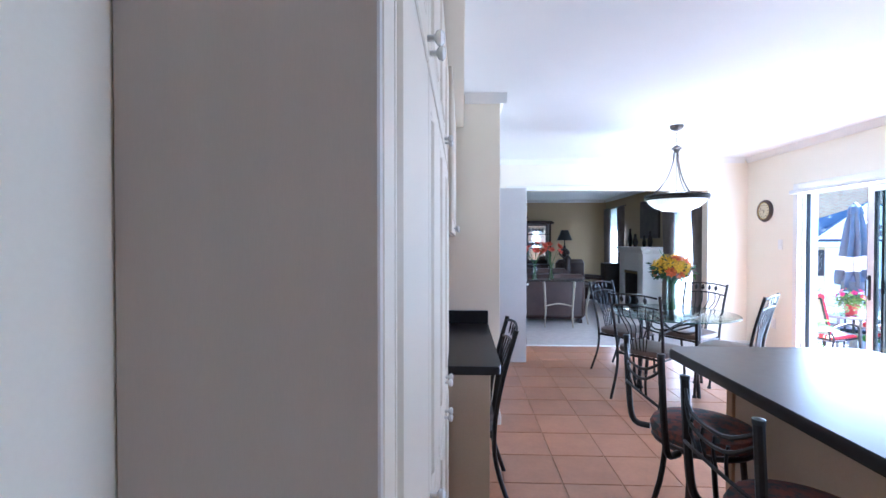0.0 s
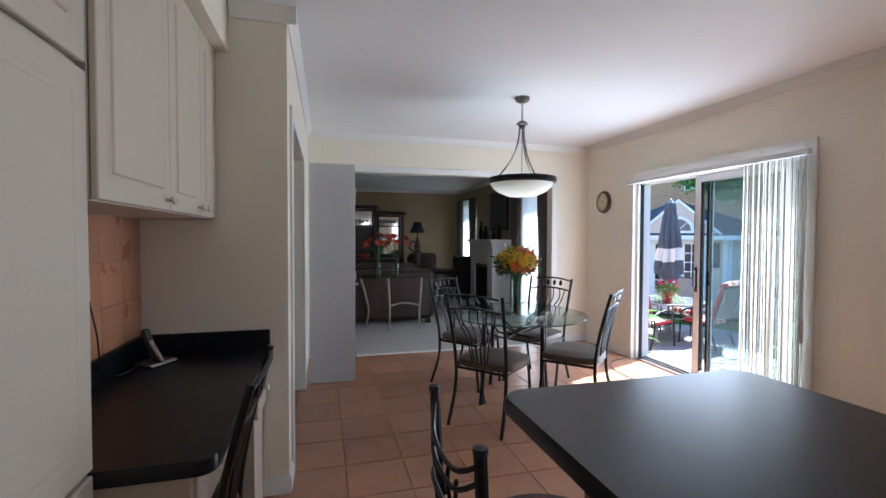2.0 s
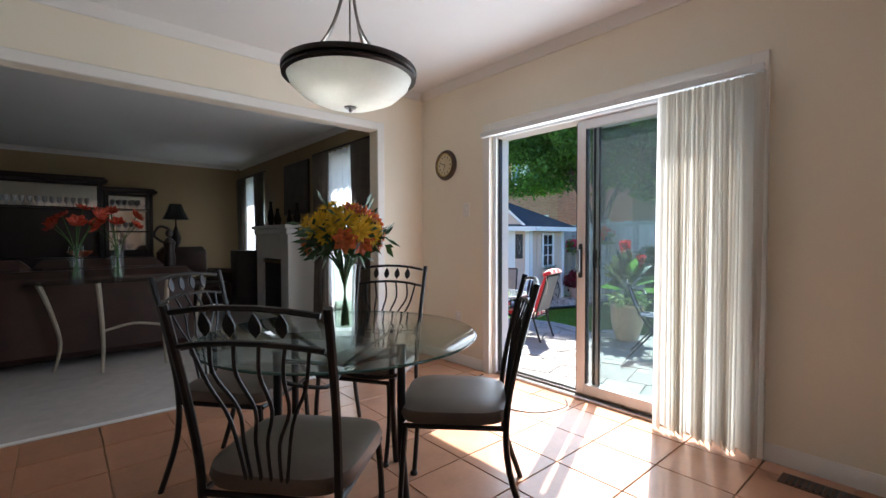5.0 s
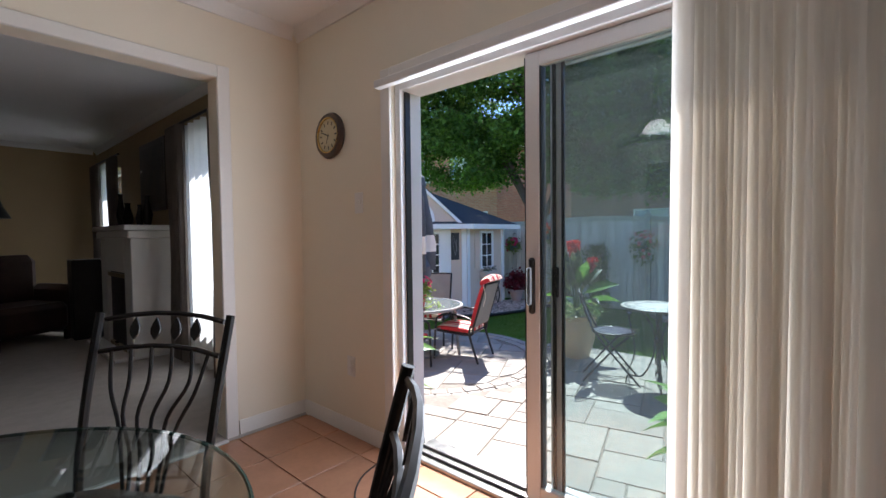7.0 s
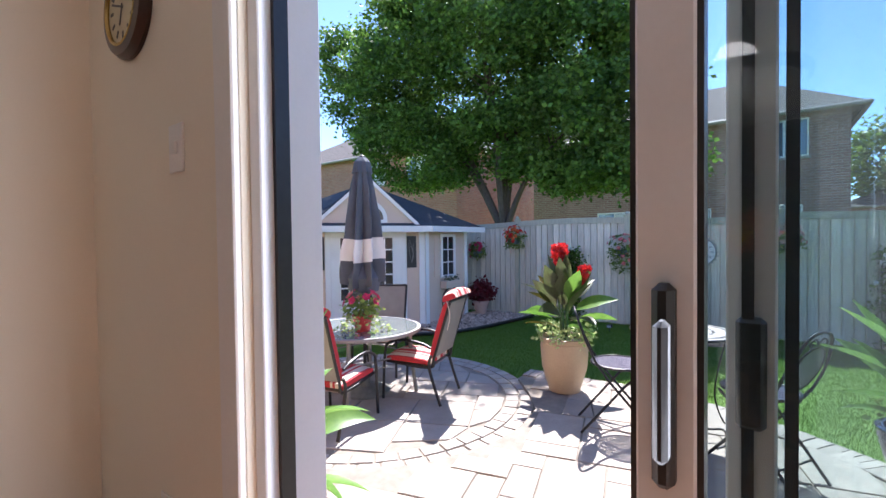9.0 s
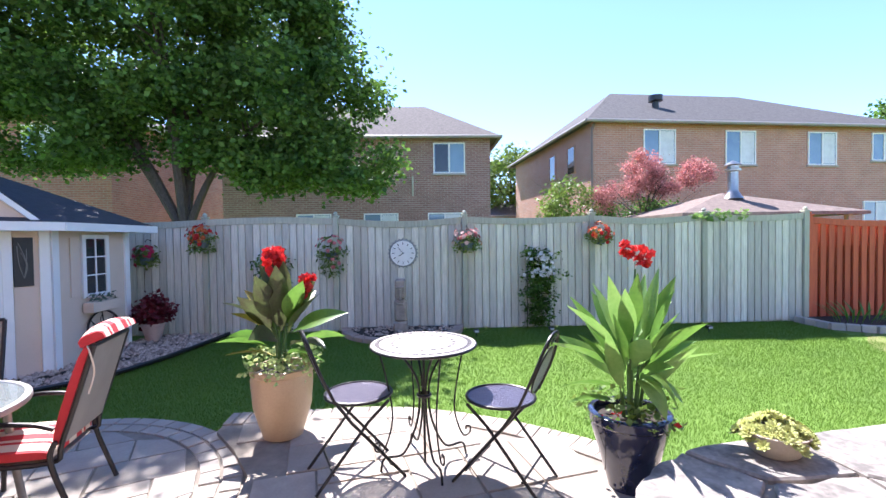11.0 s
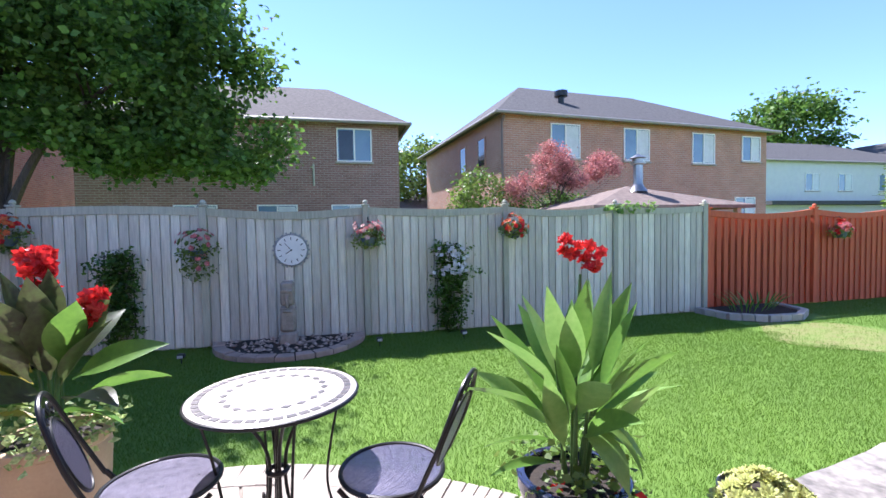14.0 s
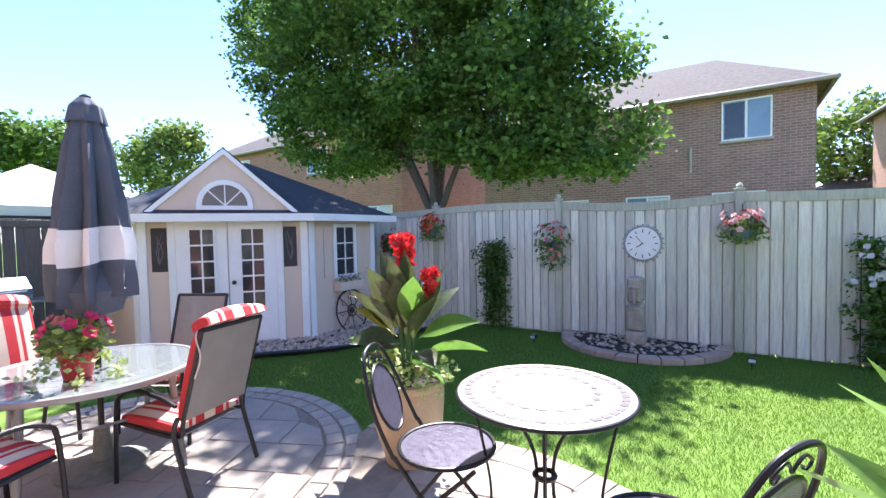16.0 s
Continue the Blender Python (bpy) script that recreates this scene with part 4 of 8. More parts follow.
tree("large green maple tree with forked trunk behind the fence", (15.5, 10.9, ZL), (15.5, 10.95, 1.45),
     [((16.2, 12.2, 6.9), (3.3, 5.2, 3.3)), ((16.0, 12.5, 9.2), (2.2, 3.4, 1.3)), ((15.7, 11.6, 7.2), (1.4, 2.6, 1.4)), ((15.6, 8.25, 4.7), (2.0, 2.0, 2.0)), ((15.4, 6.8, 3.1), (1.2, 1.0, 0.9)), ((15.7, 10.0, 4.2), (1.9, 2.4, 1.4)), ((15.8, 14.5, 4.4), (2.0, 2.2, 1.5)),
      ((16.0, 16.4, 6.8), (2.1, 2.2, 1.9)), ((15.8, 17.9, 8.4), (1.4, 1.2, 0.9)), ((15.8, 8.8, 6.5), (1.9, 1.6, 1.4)), ((15.3, 12.4, 3.6), (1.4, 1.3, 0.7)), ((15.4, 8.6, 3.0), (1.2, 1.2, 0.6))], 2800, 76, 0.14, (0.26, 0.26, 0.13), LEAF, 0.20, 5)
tree("light green tree behind the gazebo", (11.5, 27, ZL), (11.5, 27, 2.0), [((11.9, 26.5, 4.6), (1.7, 1.7, 1.1)), ((10.2, 27.2, 4.2), (1.6, 1.6, 1.0)), ((13.1, 27.0, 4.0), (1.2, 1.4, 1.2)), ((11.0, 26.5, 5.4), (0.8, 0.8, 0.5))], 420, 36, 0.2, (0.3, 0.3, 0.2), LEAF, 0.2, 5)
tree("light green tree beside the orange house", (14.6, 23.6, ZL), (14.6, 23.6, 1.8), [((14.6, 23.4, 3.9), (1.4, 1.6, 1.3)), ((15.0, 22.8, 4.9), (0.8, 0.9, 0.6))], 260, 36, 0.18, (0.25, 0.25, 0.2), LEAF_LIGHT, 0.15, 4)
tree("green tree between the two brick houses", (36.0, -1.2, ZL), (36.0, -1.2, 2.5), [((36, -1.2, 5.0), (2.4, 2.6, 2.2))], 260, 30, 0.3, (0.35, 0.35, 0.3), LEAF_LIGHT, 0.2, 4)
tree("round green tree beyond the white house", (44.0, -44.0, ZL), (44.0, -44.0, 6.0), [((44, -44.0, 11.5), (5.0, 5.5, 3.6))], 300, 30, 0.5, (0.7, 0.7, 0.5), LEAF, 0.3, 5)
tree("slim cedar beyond the red fence", (24.0, -27.0, ZL), (24.0, -27.0, 0.5), [((24, -27.0, 2.6), (0.7, 0.7, 2.4)), ((24, -27.0, 1.2), (0.9, 0.9, 1.4))], 150, 30, 0.2, (0.15, 0.15, 0.25), LEAF_LIGHT, 0.1, 2)
tree("small cedar beyond the red fence", (22.0, -27.5, ZL), (22.0, -27.5, 0.4), [((22, -27.5, 1.4), (0.6, 0.6, 1.2))], 80, 30, 0.18, (0.15, 0.15, 0.2), LEAF, 0.08, 2)
tree("bushy green tree beyond the red fence", (21.0, -29.0, ZL), (21.0, -29.0, 1.0), [((20.0, -30.0, 3.2), (2.4, 3.0, 1.7)), ((21.0, -27.8, 2.2), (1.6, 1.6, 1.2))], 360, 36, 0.16, (0.25, 0.25, 0.2), LEAF, 0.15, 4)
tree("green shrub rising behind the grey fence", (16.5, 1.2, ZL), (16.5, 1.2, 0.8), [((16.5, 1.2, 1.9), (0.6, 0.75, 0.75))], 130, 34, 0.10, (0.12, 0.12, 0.12), LEAF_LIGHT, 0.05, 3, "shrub")
tree("mixed green shrub behind the grey fence", (16.6, -0.6, ZL), (16.6, -0.6, 0.8), [((16.6, -0.5, 1.6), (0.6, 0.9, 0.7)), ((16.6, -1.6, 1.6), (0.5, 0.7, 0.6))], 150, 34, 0.09, (0.12, 0.12, 0.12), LEAF, 0.05, 3, "shrub")
tree("pink-red smoke bush with feathery plumes behind the fence", (16.5, -0.9, ZL), (16.5, -0.9, 1.2),
     [((16.5, -0.85, 2.9), (0.45, 0.55, 0.5)), ((16.4, -0.2, 2.2), (0.35, 0.45, 0.4)), ((16.5, -1.5, 2.6), (0.35, 0.45, 0.35)), ((16.5, -2.4, 2.85), (0.4, 0.55, 0.35)), ((16.3, 0.25, 2.15), (0.25, 0.3, 0.3))],
     240, 90, 0.055, (0.10, 0.10, 0.09), LEAF_RED, 0.06, 5, "smoke_bush")

# gazebo roof with a flue behind the fence
gz = thing("gazebo", "shingled gazebo roof with grey metal flue behind the fence", "gazebo")
part("roof", Shape().add([(13.5, -4.3, 1.62), (13.5, -0.2, 1.62), (17.0, -0.2, 1.62), (17.0, -4.3, 1.62), (14.9, -2.0, 2.15), (13.5, -4.3, 1.55), (13.5, -0.2, 1.55), (17.0, -0.2, 1.55), (17.0, -4.3, 1.55)],
                         [(1, 0, 4), (2, 1, 4), (3, 2, 4), (0, 3, 4), (0, 1, 6, 5), (1, 2, 7, 6), (2, 3, 8, 7), (3, 0, 5, 8), (5, 6, 7, 8)]), surf("pale_brown_shingle", (0.24, 0.19, 0.165), (0.15, 0.12, 0.105), 9, 0.95, 0.02, 50, spec=0.05), gz, smooth=0)
part("flue", Shape().lathe([(0.22, 0.0), (0.13, 0.14), (0.11, 0.2), (0.11, 0.62), (0.17, 0.64), (0.17, 0.68), (0.12, 0.70), (0.12, 0.76), (0.19, 0.78), (0.02, 0.88)], (14.5, -2.0, 1.98), 14), STEEL, gz)
for y in (-4.0, -0.5):
    for x in (13.7, 16.8):
        part("post", Shape().box(x - 0.06, y - 0.06, ZL, x + 0.06, y + 0.06, 1.58, 0.01), FENCE_POST, gz)
# white gazebo far beyond the side fence
wg = thing("gazebo", "white canvas gazebo top beyond the side fence", "gazebo")
WHITE_CLOTH = surf("white_canvas", (0.80, 0.78, 0.72), (0.74, 0.72, 0.67), 3, 0.8, thin=0.15)
part("roof", Shape().add([(7.2, 15.5, 1.75), (11.0, 15.5, 1.75), (11.0, 19, 1.75), (7.2, 19, 1.75), (9.1, 17.2, 2.75), (7.2, 15.5, 1.5), (11.0, 15.5, 1.5), (11.0, 19, 1.5), (7.2, 19, 1.5)],
                         [(0, 1, 4), (1, 2, 4), (2, 3, 4), (3, 0, 4), (0, 5, 6, 1), (1, 6, 7, 2), (3, 8, 5, 0), (2, 7, 8, 3)]), WHITE_CLOTH, wg, smooth=0)
part("trim_band", Shape().box(7.18, 15.46, 1.50, 11.02, 15.49, 1.56), BLACK, wg)
for x in (7.3, 10.9):
    part("pole", Shape().tube([(x, 15.6, ZL), (x, 15.6, 1.6)], 0.04, 8), DARK_METAL, wg)

# ---- paving ----
ARC = bend([Vector((8.80, 7.02, 0)), Vector((8.82, 6.42, 0)), Vector((8.84, 5.56, 0)), Vector((8.62, 4.80, 0)), Vector((8.28, 4.20, 0)), Vector((8.0, 3.85, 0)), Vector((7.5, 3.35, 0)), Vector((7.2, 2.6, 0)), Vector((7.0, 1.6, 0)), Vector((6.6, 0.4, 0))], 5)
CX, CY, CR = 7.2, 8.1, 1.68
PATIO = [(p.x, p.y) for p in ARC][::-1] + [(8.42, 7.0), (8.06, 6.70), (7.66, 6.44), (7.2, 6.38), (6.75, 6.44), (6.2, 6.70), (5.8, 7.15), (5.55, 7.7), (4.5, 7.7), (4.5, 0.4)]


def inside(x, y, poly):
    hit = False
    for i in range(len(poly)):
        (x0, y0), (x1, y1) = poly[i - 1], poly[i]
        if (y0 > y) != (y1 > y) and x < x0 + (y - y0) * (x1 - x0) / (y1 - y0):
            hit = not hit
    return hit


patio = tagged(part("patio", Shape().prism([(x, y) for x, y in PATIO][::1], ZL - 0.2, ZP - 0.012), SAND, None, "tan concrete paver patio", smooth=0), "", "", "", "structure")
circle = tagged(part("dining_circle", Shape().prism(arc(CX, CY, CR + 0.02, 0, 352.5, 47), ZL - 0.2, ZL + 0.008), SAND, None, "round paver patio under the dining set", smooth=0), "", "", "", "structure")


def ashlar(u0, v0, nu, nv, cell, seed):
    """Slabs of mixed size that fill a grid without gaps."""
    rnd = random.Random(seed)
    taken, out = set(), []
    for j in range(nv):
        for i in range(nu):
            if (i, j) in taken:
                continue
            w, h = rnd.choice(((2, 2), (3, 2), (2, 3), (3, 3), (2, 1), (1, 2), (3, 2), (2, 2)))
            while w > 1 and any((i + k, j) in taken for k in range(w)):
                w -= 1
            cells = [(i + a, j + b) for a in range(w) for b in range(h)]
            taken.update(cells)
            out.append((u0 + i * cell, v0 + j * cell, u0 + (i + w) * cell, v0 + (j + h) * cell))
    return out


def slab(x0, y0, x1, y1, turn, pivot, z0, z1, g=0.006):
    c, s = math.cos(turn), math.sin(turn)
    q = []
    for x, y in ((x0 + g, y0 + g), (x1 - g, y0 + g), (x1 - g, y1 - g), (x0 + g, y1 - g)):
        x, y = x + random.uniform(-g, g) * 0.8, y + random.uniform(-g, g) * 0.8
        q.append((pivot[0] + c * x - s * y, pivot[1] + s * x + c * y))
    return q


def paver(q, z0, z1, mat, parent):
    part("paver", Shape().prism(q, z0, z1 + random.uniform(-0.003, 0.003), 0.006), mat, parent, smooth=0)

# ---- kitchen cabinets ----
def facing(x, y, z, ang):
    """A pose whose -y side (the front) looks along ang degrees."""
    return pose(x, y, z, 0, 0, ang + 90)


def panel_door(s, y0, y1, z0, z1, x, inset=0.06, arch=False):
    """A cabinet door in the plane x, with a raised field."""
    s.box(x, y0 + 0.002, z0 + 0.002, x + 0.018, y1 - 0.002, z1 - 0.002, 0.003)
    a, b, c, d = y0 + inset, y1 - inset, z0 + inset, z1 - inset
    if d - c > 0.1 and b - a > 0.06:
        w = 0.022
        o = [(a, c), (b, c), (b, d), (a, d)]
        i1 = [(a + w, c + w), (b - w, c + w), (b - w, d - w), (a + w, d - w)]
        v = [(x + 0.0185, *p) for p in o] + [(x + 0.011, p[0] + (w * 0.4 if k in (0, 3) else -w * 0.4), p[1] + (w * 0.4 if k < 2 else -w * 0.4)) for k, p in enumerate(o)] + [(x + 0.024, *p) for p in i1]
        f = [(k, (k + 1) % 4, 4 + (k + 1) % 4, 4 + k) for k in range(4)] + [(4 + k, 4 + (k + 1) % 4, 8 + (k + 1) % 4, 8 + k) for k in range(4)] + [(8, 9, 10, 11)]
        s.add(v, f)
    return s


def knob(x, y, z):
    return Shape().lathe([(0.006, 0), (0.006, 0.014), (0.014, 0.02), (0.016, 0.028), (0.010, 0.034), (0, 0.035)], n=12).moved(pose(x, y, z, 0, 90, 0))


PX = 0.312
PANTRY_Y = [0.77, 1.30, 1.72, 2.15, 2.585]
for i in range(4):
    y0, y1 = PANTRY_Y[i], PANTRY_Y[i + 1]
    unit = thing("pantry_cabinet", "tall cream pantry cabinet with raised panel doors and white knobs", "cabinet", pose(0, 0, 0), "pantry wall")
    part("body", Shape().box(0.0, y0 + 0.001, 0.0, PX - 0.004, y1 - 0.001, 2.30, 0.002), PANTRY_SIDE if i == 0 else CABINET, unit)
    for z0, z1, kz in ((0.10, 0.79, 0.72), (0.80, 1.77, 0.86), (1.785, 2.29, 1.82)):
        d = part("door", panel_door(Shape(), y0, y1, z0, z1, PX, 0.065), CABINET, unit, smooth=0)
        ky = y1 - 0.035 if i % 2 == 0 else y0 + 0.035
        part("knob", knob(PX + 0.018, ky, kz), surf("white_ceramic", (0.78, 0.76, 0.72), None, 5, 0.2, coat=0.5) if i == 0 and z0 < 0.2 else bpy.data.materials["white_ceramic"], d)
CERAMIC = bpy.data.materials["white_ceramic"]
for y0, y1, ky in ((2.585, 3.10, 3.06), (3.10, 3.50, 3.46), (3.50, 3.788, 3.54)):
    unit = thing("wall_cabinet", "cream wall cabinet with raised panel door above the desk", "cabinet", None, "wall cabinets")
    part("body", Shape().box(0.0, y0 + 0.001, 1.46, 0.330, y1 - 0.001, 2.30, 0.002), CABINET, unit)
    d = part("door", panel_door(Shape(), y0, y1, 1.462, 2.298, 0.332, 0.055), CABINET, unit, smooth=0)
    part("knob", knob(0.35, ky, 1.50), CERAMIC, d)
setting("bulkhead", Shape().box(0.0, 0.77, 2.302, 0.41, 3.79, ZC), WALL, smooth=0)
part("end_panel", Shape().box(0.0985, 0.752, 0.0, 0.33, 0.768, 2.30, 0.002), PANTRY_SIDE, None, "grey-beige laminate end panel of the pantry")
tagged(bpy.data.objects["end_panel"], "", "panel")

desk = thing("desk_cabinet", "beige desk cabinet with rounded kneehole under the black worktop", "cabinet")
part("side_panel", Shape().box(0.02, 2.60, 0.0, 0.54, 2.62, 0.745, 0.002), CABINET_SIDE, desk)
part("side_panel", Shape().box(0.02, 3.50, 0.0, 0.56, 3.78, 0.745, 0.002), CABINET, desk)
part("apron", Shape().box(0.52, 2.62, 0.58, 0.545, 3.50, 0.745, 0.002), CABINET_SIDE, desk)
part("drawer", Shape().box(0.56, 3.505, 0.52, 0.578, 3.775, 0.735, 0.003), CABINET, desk)
part("knob", knob(0.578, 3.64, 0.63), CERAMIC, desk)
cnr = arc(0.55, 2.64, 0.05, -90, 0, 5)
desk_out = [(0.002, 2.588)] + cnr + [(0.60, 3.786), (0.002, 3.786)]
top = thing("desk_counter", "black laminate desk top with upstand", "worktop")
part("worktop", Shape().prism(desk_out, 0.747, 0.79, 0.004), COUNTER, top)
part("upstand", Shape().box(0.022, 3.766, 0.79, 0.60, 3.787, 0.89, 0.003).box(0.002, 2.60, 0.79, 0.022, 3.787, 0.89, 0.003), COUNTER, top)
backsplash = setting("backsplash", Shape().box(0.0, 2.60, 0.89, 0.004, 3.786, 1.458), GROUT, smooth=0)
for j in range(3):
    for i in range(6):
        part("tile", Shape().box(0.004, 2.602 + i * 0.197, 0.893 + j * 0.189, 0.012, 2.602 + i * 0.197 + 0.193, 0.893 + j * 0.189 + 0.186, 0.002), SPLASH, backsplash, smooth=0)

# island
isl = thing("kitchen_island", "beige island cabinet below the black counter", "cabinet")
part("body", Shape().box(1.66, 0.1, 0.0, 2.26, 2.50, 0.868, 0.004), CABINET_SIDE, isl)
part("corner_post", Shape().box(1.648, 2.46, 0.0, 1.69, 2.512, 0.868, 0.004), surf("oak_trim", (0.42, 0.26, 0.15), (0.33, 0.20, 0.11), 4, 0.5, stretch=(9, 9, 0.6)), isl)
out = [(1.38, -0.3), (2.32, -0.3)] + arc(2.24, 2.49, 0.08, 0, 90, 6) + arc(1.46, 2.49, 0.08, 90, 180, 6)
ct = Shape()
ct.prism(out, 0.868, 0.91, 0.010)
solid("island_counter", ct, COUNTER, "black laminate island counter with rounded edge", "worktop")


# ---- iron chairs ----
def leaf_plate(x, z):
    """A small iron leaf in the plane y = 0."""
    pts = [(0, -0.03), (0.014, -0.014), (0.017, 0.004), (0.010, 0.022), (0, 0.038), (-0.010, 0.022), (-0.017, 0.004), (-0.014, -0.014)]
    n = len(pts)
    v = [(x + a, -0.003, z + b) for a, b in pts] + [(x + a, 0.003, z + b) for a, b in pts]
    return Shape().add(v, [tuple(range(n)), tuple(range(2 * n - 1, n - 1, -1))] + [(i, n + i, n + (i + 1) % n, (i + 1) % n) for i in range(n)])


def iron_chair(label, group, seat_mat, h=0.97, seat_h=0.46, wave=True):
    """A dining chair: front at -y, feet at z = 0."""
    c = thing("dining_chair", label, "chair", None, group)
    lean = 0.11
    hw, d = 0.205, 0.20
    for s in (-1, 1):
        part("back_leg", Shape().tube(bend([(s * (hw + 0.01), d + 0.09, 0.0), (s * hw, d + 0.01, 0.25), (s * hw, d, seat_h), (s * (hw + 0.01), d + 0.04, 0.70), (s * (hw + 0.02), d + lean, h)], 4), 0.0125, 8), IRON, c)
        part("front_leg", Shape().tube(bend([(s * (hw - 0.01), -d - 0.02, 0.0), (s * (hw + 0.004), -d - 0.005, 0.22), (s * (hw - 0.005), -d + 0.01, seat_h - 0.04)], 4), 0.0115, 8), IRON, c)
        part("foot", Shape().lathe([(0.0, 0), (0.018, 0.002), (0.018, 0.018), (0.012, 0.026)], (s * (hw - 0.01), -d - 0.02, 0), 10), BLACK, c)
    part("seat_frame", Shape().tube([(-hw, -d, seat_h - 0.045), (hw, -d, seat_h - 0.045), (hw, d, seat_h - 0.045), (-hw, d, seat_h - 0.045), (-hw, -d, seat_h - 0.045)], 0.011, 6), IRON, c)
    n = 14
    cush = Shape()
    rings = []
    for k, (sc, z) in enumerate(((0.90, seat_h - 0.035), (1.0, seat_h - 0.028), (1.03, seat_h - 0.005), (1.0, seat_h + 0.018), (0.85, seat_h + 0.032), (0.5, seat_h + 0.038))):
        ring = []
        for i in range(28):
            a = 2 * math.pi * i / 28
            ca, sa = math.cos(a), math.sin(a)
            x = 0.225 * sc * math.copysign(abs(ca) ** 0.45, ca) * (1.0 - 0.05 * sa)
            y = 0.215 * sc * math.copysign(abs(sa) ** 0.45, sa) - 0.005
            ring.append((x, y, z))
        rings.append(ring)
    v = [p for r in rings for p in r]
    f = [(r * 28 + i, r * 28 + (i + 1) % 28, (r + 1) * 28 + (i + 1) % 28, (r + 1) * 28 + i) for r in range(5) for i in range(28)]
    f += [tuple(range(27, -1, -1)), tuple(5 * 28 + i for i in range(28))]
    part("seat", cush.add(v, f), seat_mat, c, "padded brown seat")

    def on_back(x, z, bow=0.0):
        u = (z - seat_h) / (h - seat_h)
        return (x, d + lean * u ** 1.4 + 0.006 + bow * (1 - (x / hw) ** 2), z)
    for z, b in ((h - 0.02, 0.02), (h - 0.115, 0.02)):
        part("back_rail", Shape().tube([on_back(hw * t, z + b * (1 - t * t), 0.015) for t in (-1, -0.6, -0.2, 0.2, 0.6, 1)], 0.008, 6), IRON, c)
    for k in range(4):
        x = -0.105 + 0.07 * k
        p = on_back(x, h - 0.05, 0.015)
        part("leaf_ornament", leaf_plate(0, 0).moved(pose(p[0], p[1], p[2] + 0.0, -12)), IRON, c)
        part("slat", Shape().tube(bend([on_back(x, h - 0.10, 0.012), on_back(x * 0.95 + 0.018, h - 0.19), on_back(x * 0.7 - 0.012, h - 0.29), on_back(x * 0.5 + 0.006, h - 0.39), on_back(x * 0.42, seat_h + 0.0)], 4), 0.0055, 6), IRON, c)
    for s in (-1, 1):
        part("slat", Shape().tube(bend([on_back(s * 0.165, h - 0.11, 0.01), on_back(s * 0.14, h - 0.22), on_back(s * 0.09, h - 0.33), on_back(s * 0.06, seat_h)], 4), 0.0055, 6), IRON, c)
    return c


chair = iron_chair("black iron dining chair with leaf ornaments and brown padded seat", "chairs round the glass table", SEAT)
chair.matrix_basis = facing(2.10, 4.42, 0, 41)
copy_thing(chair, facing(2.80, 4.43, 0, 134))
copy_thing(chair, facing(2.19, 5.26, 0, -50))
copy_thing(chair, facing(2.81, 5.16, 0, 212))
deskchair = iron_chair("black iron chair with dark leather seat pushed to the desk", "desk chair", surf("dark_leather", (0.05, 0.035, 0.03), (0.035, 0.025, 0.02), 9, 0.35, 0.01, 120), 0.96, 0.45)
deskchair.matrix_basis = facing(0.37, 2.88, 0, 180)


def stool(x, y, ang):
    s = thing("bar_stool", "black iron bar stool with round patterned seat at the island", "stool", facing(x, y, 0, ang), "bar stools")
    part("seat", Shape().lathe([(0.0, 0.60), (0.17, 0.60), (0.195, 0.612), (0.20, 0.635), (0.19, 0.655), (0.14, 0.668), (0.0, 0.672)], n=28), STOOL_SEAT, s, "round seat in dark patterned cloth")
    part("ring", Shape().tube([(0.185 * math.cos(2 * math.pi * i / 20), 0.185 * math.sin(2 * math.pi * i / 20), 0.593) for i in range(21)], 0.011, 6), IRON, s)
    for sx in (-1, 1):
        for sy in (-1, 1):
            part("leg", Shape().tube(bend([(sx * 0.10, sy * 0.10, 0.59), (sx * 0.12, sy * 0.12, 0.35), (sx * 0.19, sy * 0.19, 0.0)], 4), 0.012, 8), IRON, s)
    part("footrest", Shape().tube([(0.165 * math.cos(2 * math.pi * i / 20), 0.165 * math.sin(2 * math.pi * i / 20), 0.20) for i in range(21)], 0.009, 6), IRON, s)
    for sx in (-1, 1):
        part("back_post", Shape().tube(bend([(sx * 0.13, 0.16, 0.59), (sx * 0.165, 0.215, 0.60), (sx * 0.175, 0.235, 0.70), (sx * 0.175, 0.25, 0.98)], 4), 0.0135, 8), IRON, s)
        part("cap", Shape().lathe([(0.015, 0), (0.015, 0.012), (0.0, 0.016)], (sx * 0.175, 0.25, 0.978), 10), BLACK, s)
    for z, dz in ((0.955, -0.05), (0.925, -0.06), (0.78, 0.02)):
        part("back_rail", Shape().tube(bend([(-0.175, 0.248, z), (-0.08, 0.275, z + dz), (0.08, 0.275, z + dz), (0.175, 0.248, z)], 4), 0.006, 6), IRON, s)
    for k in range(4):
        x = -0.09 + 0.06 * k
        part("slat", Shape().tube(bend([(x, 0.27, 0.885), (x + 0.012, 0.268, 0.84), (x * 0.8, 0.262, 0.79)], 3), 0.005, 6), IRON, s)
    return s


stool(1.405, 2.26, 0)
stool(1.36, 1.64, 0)

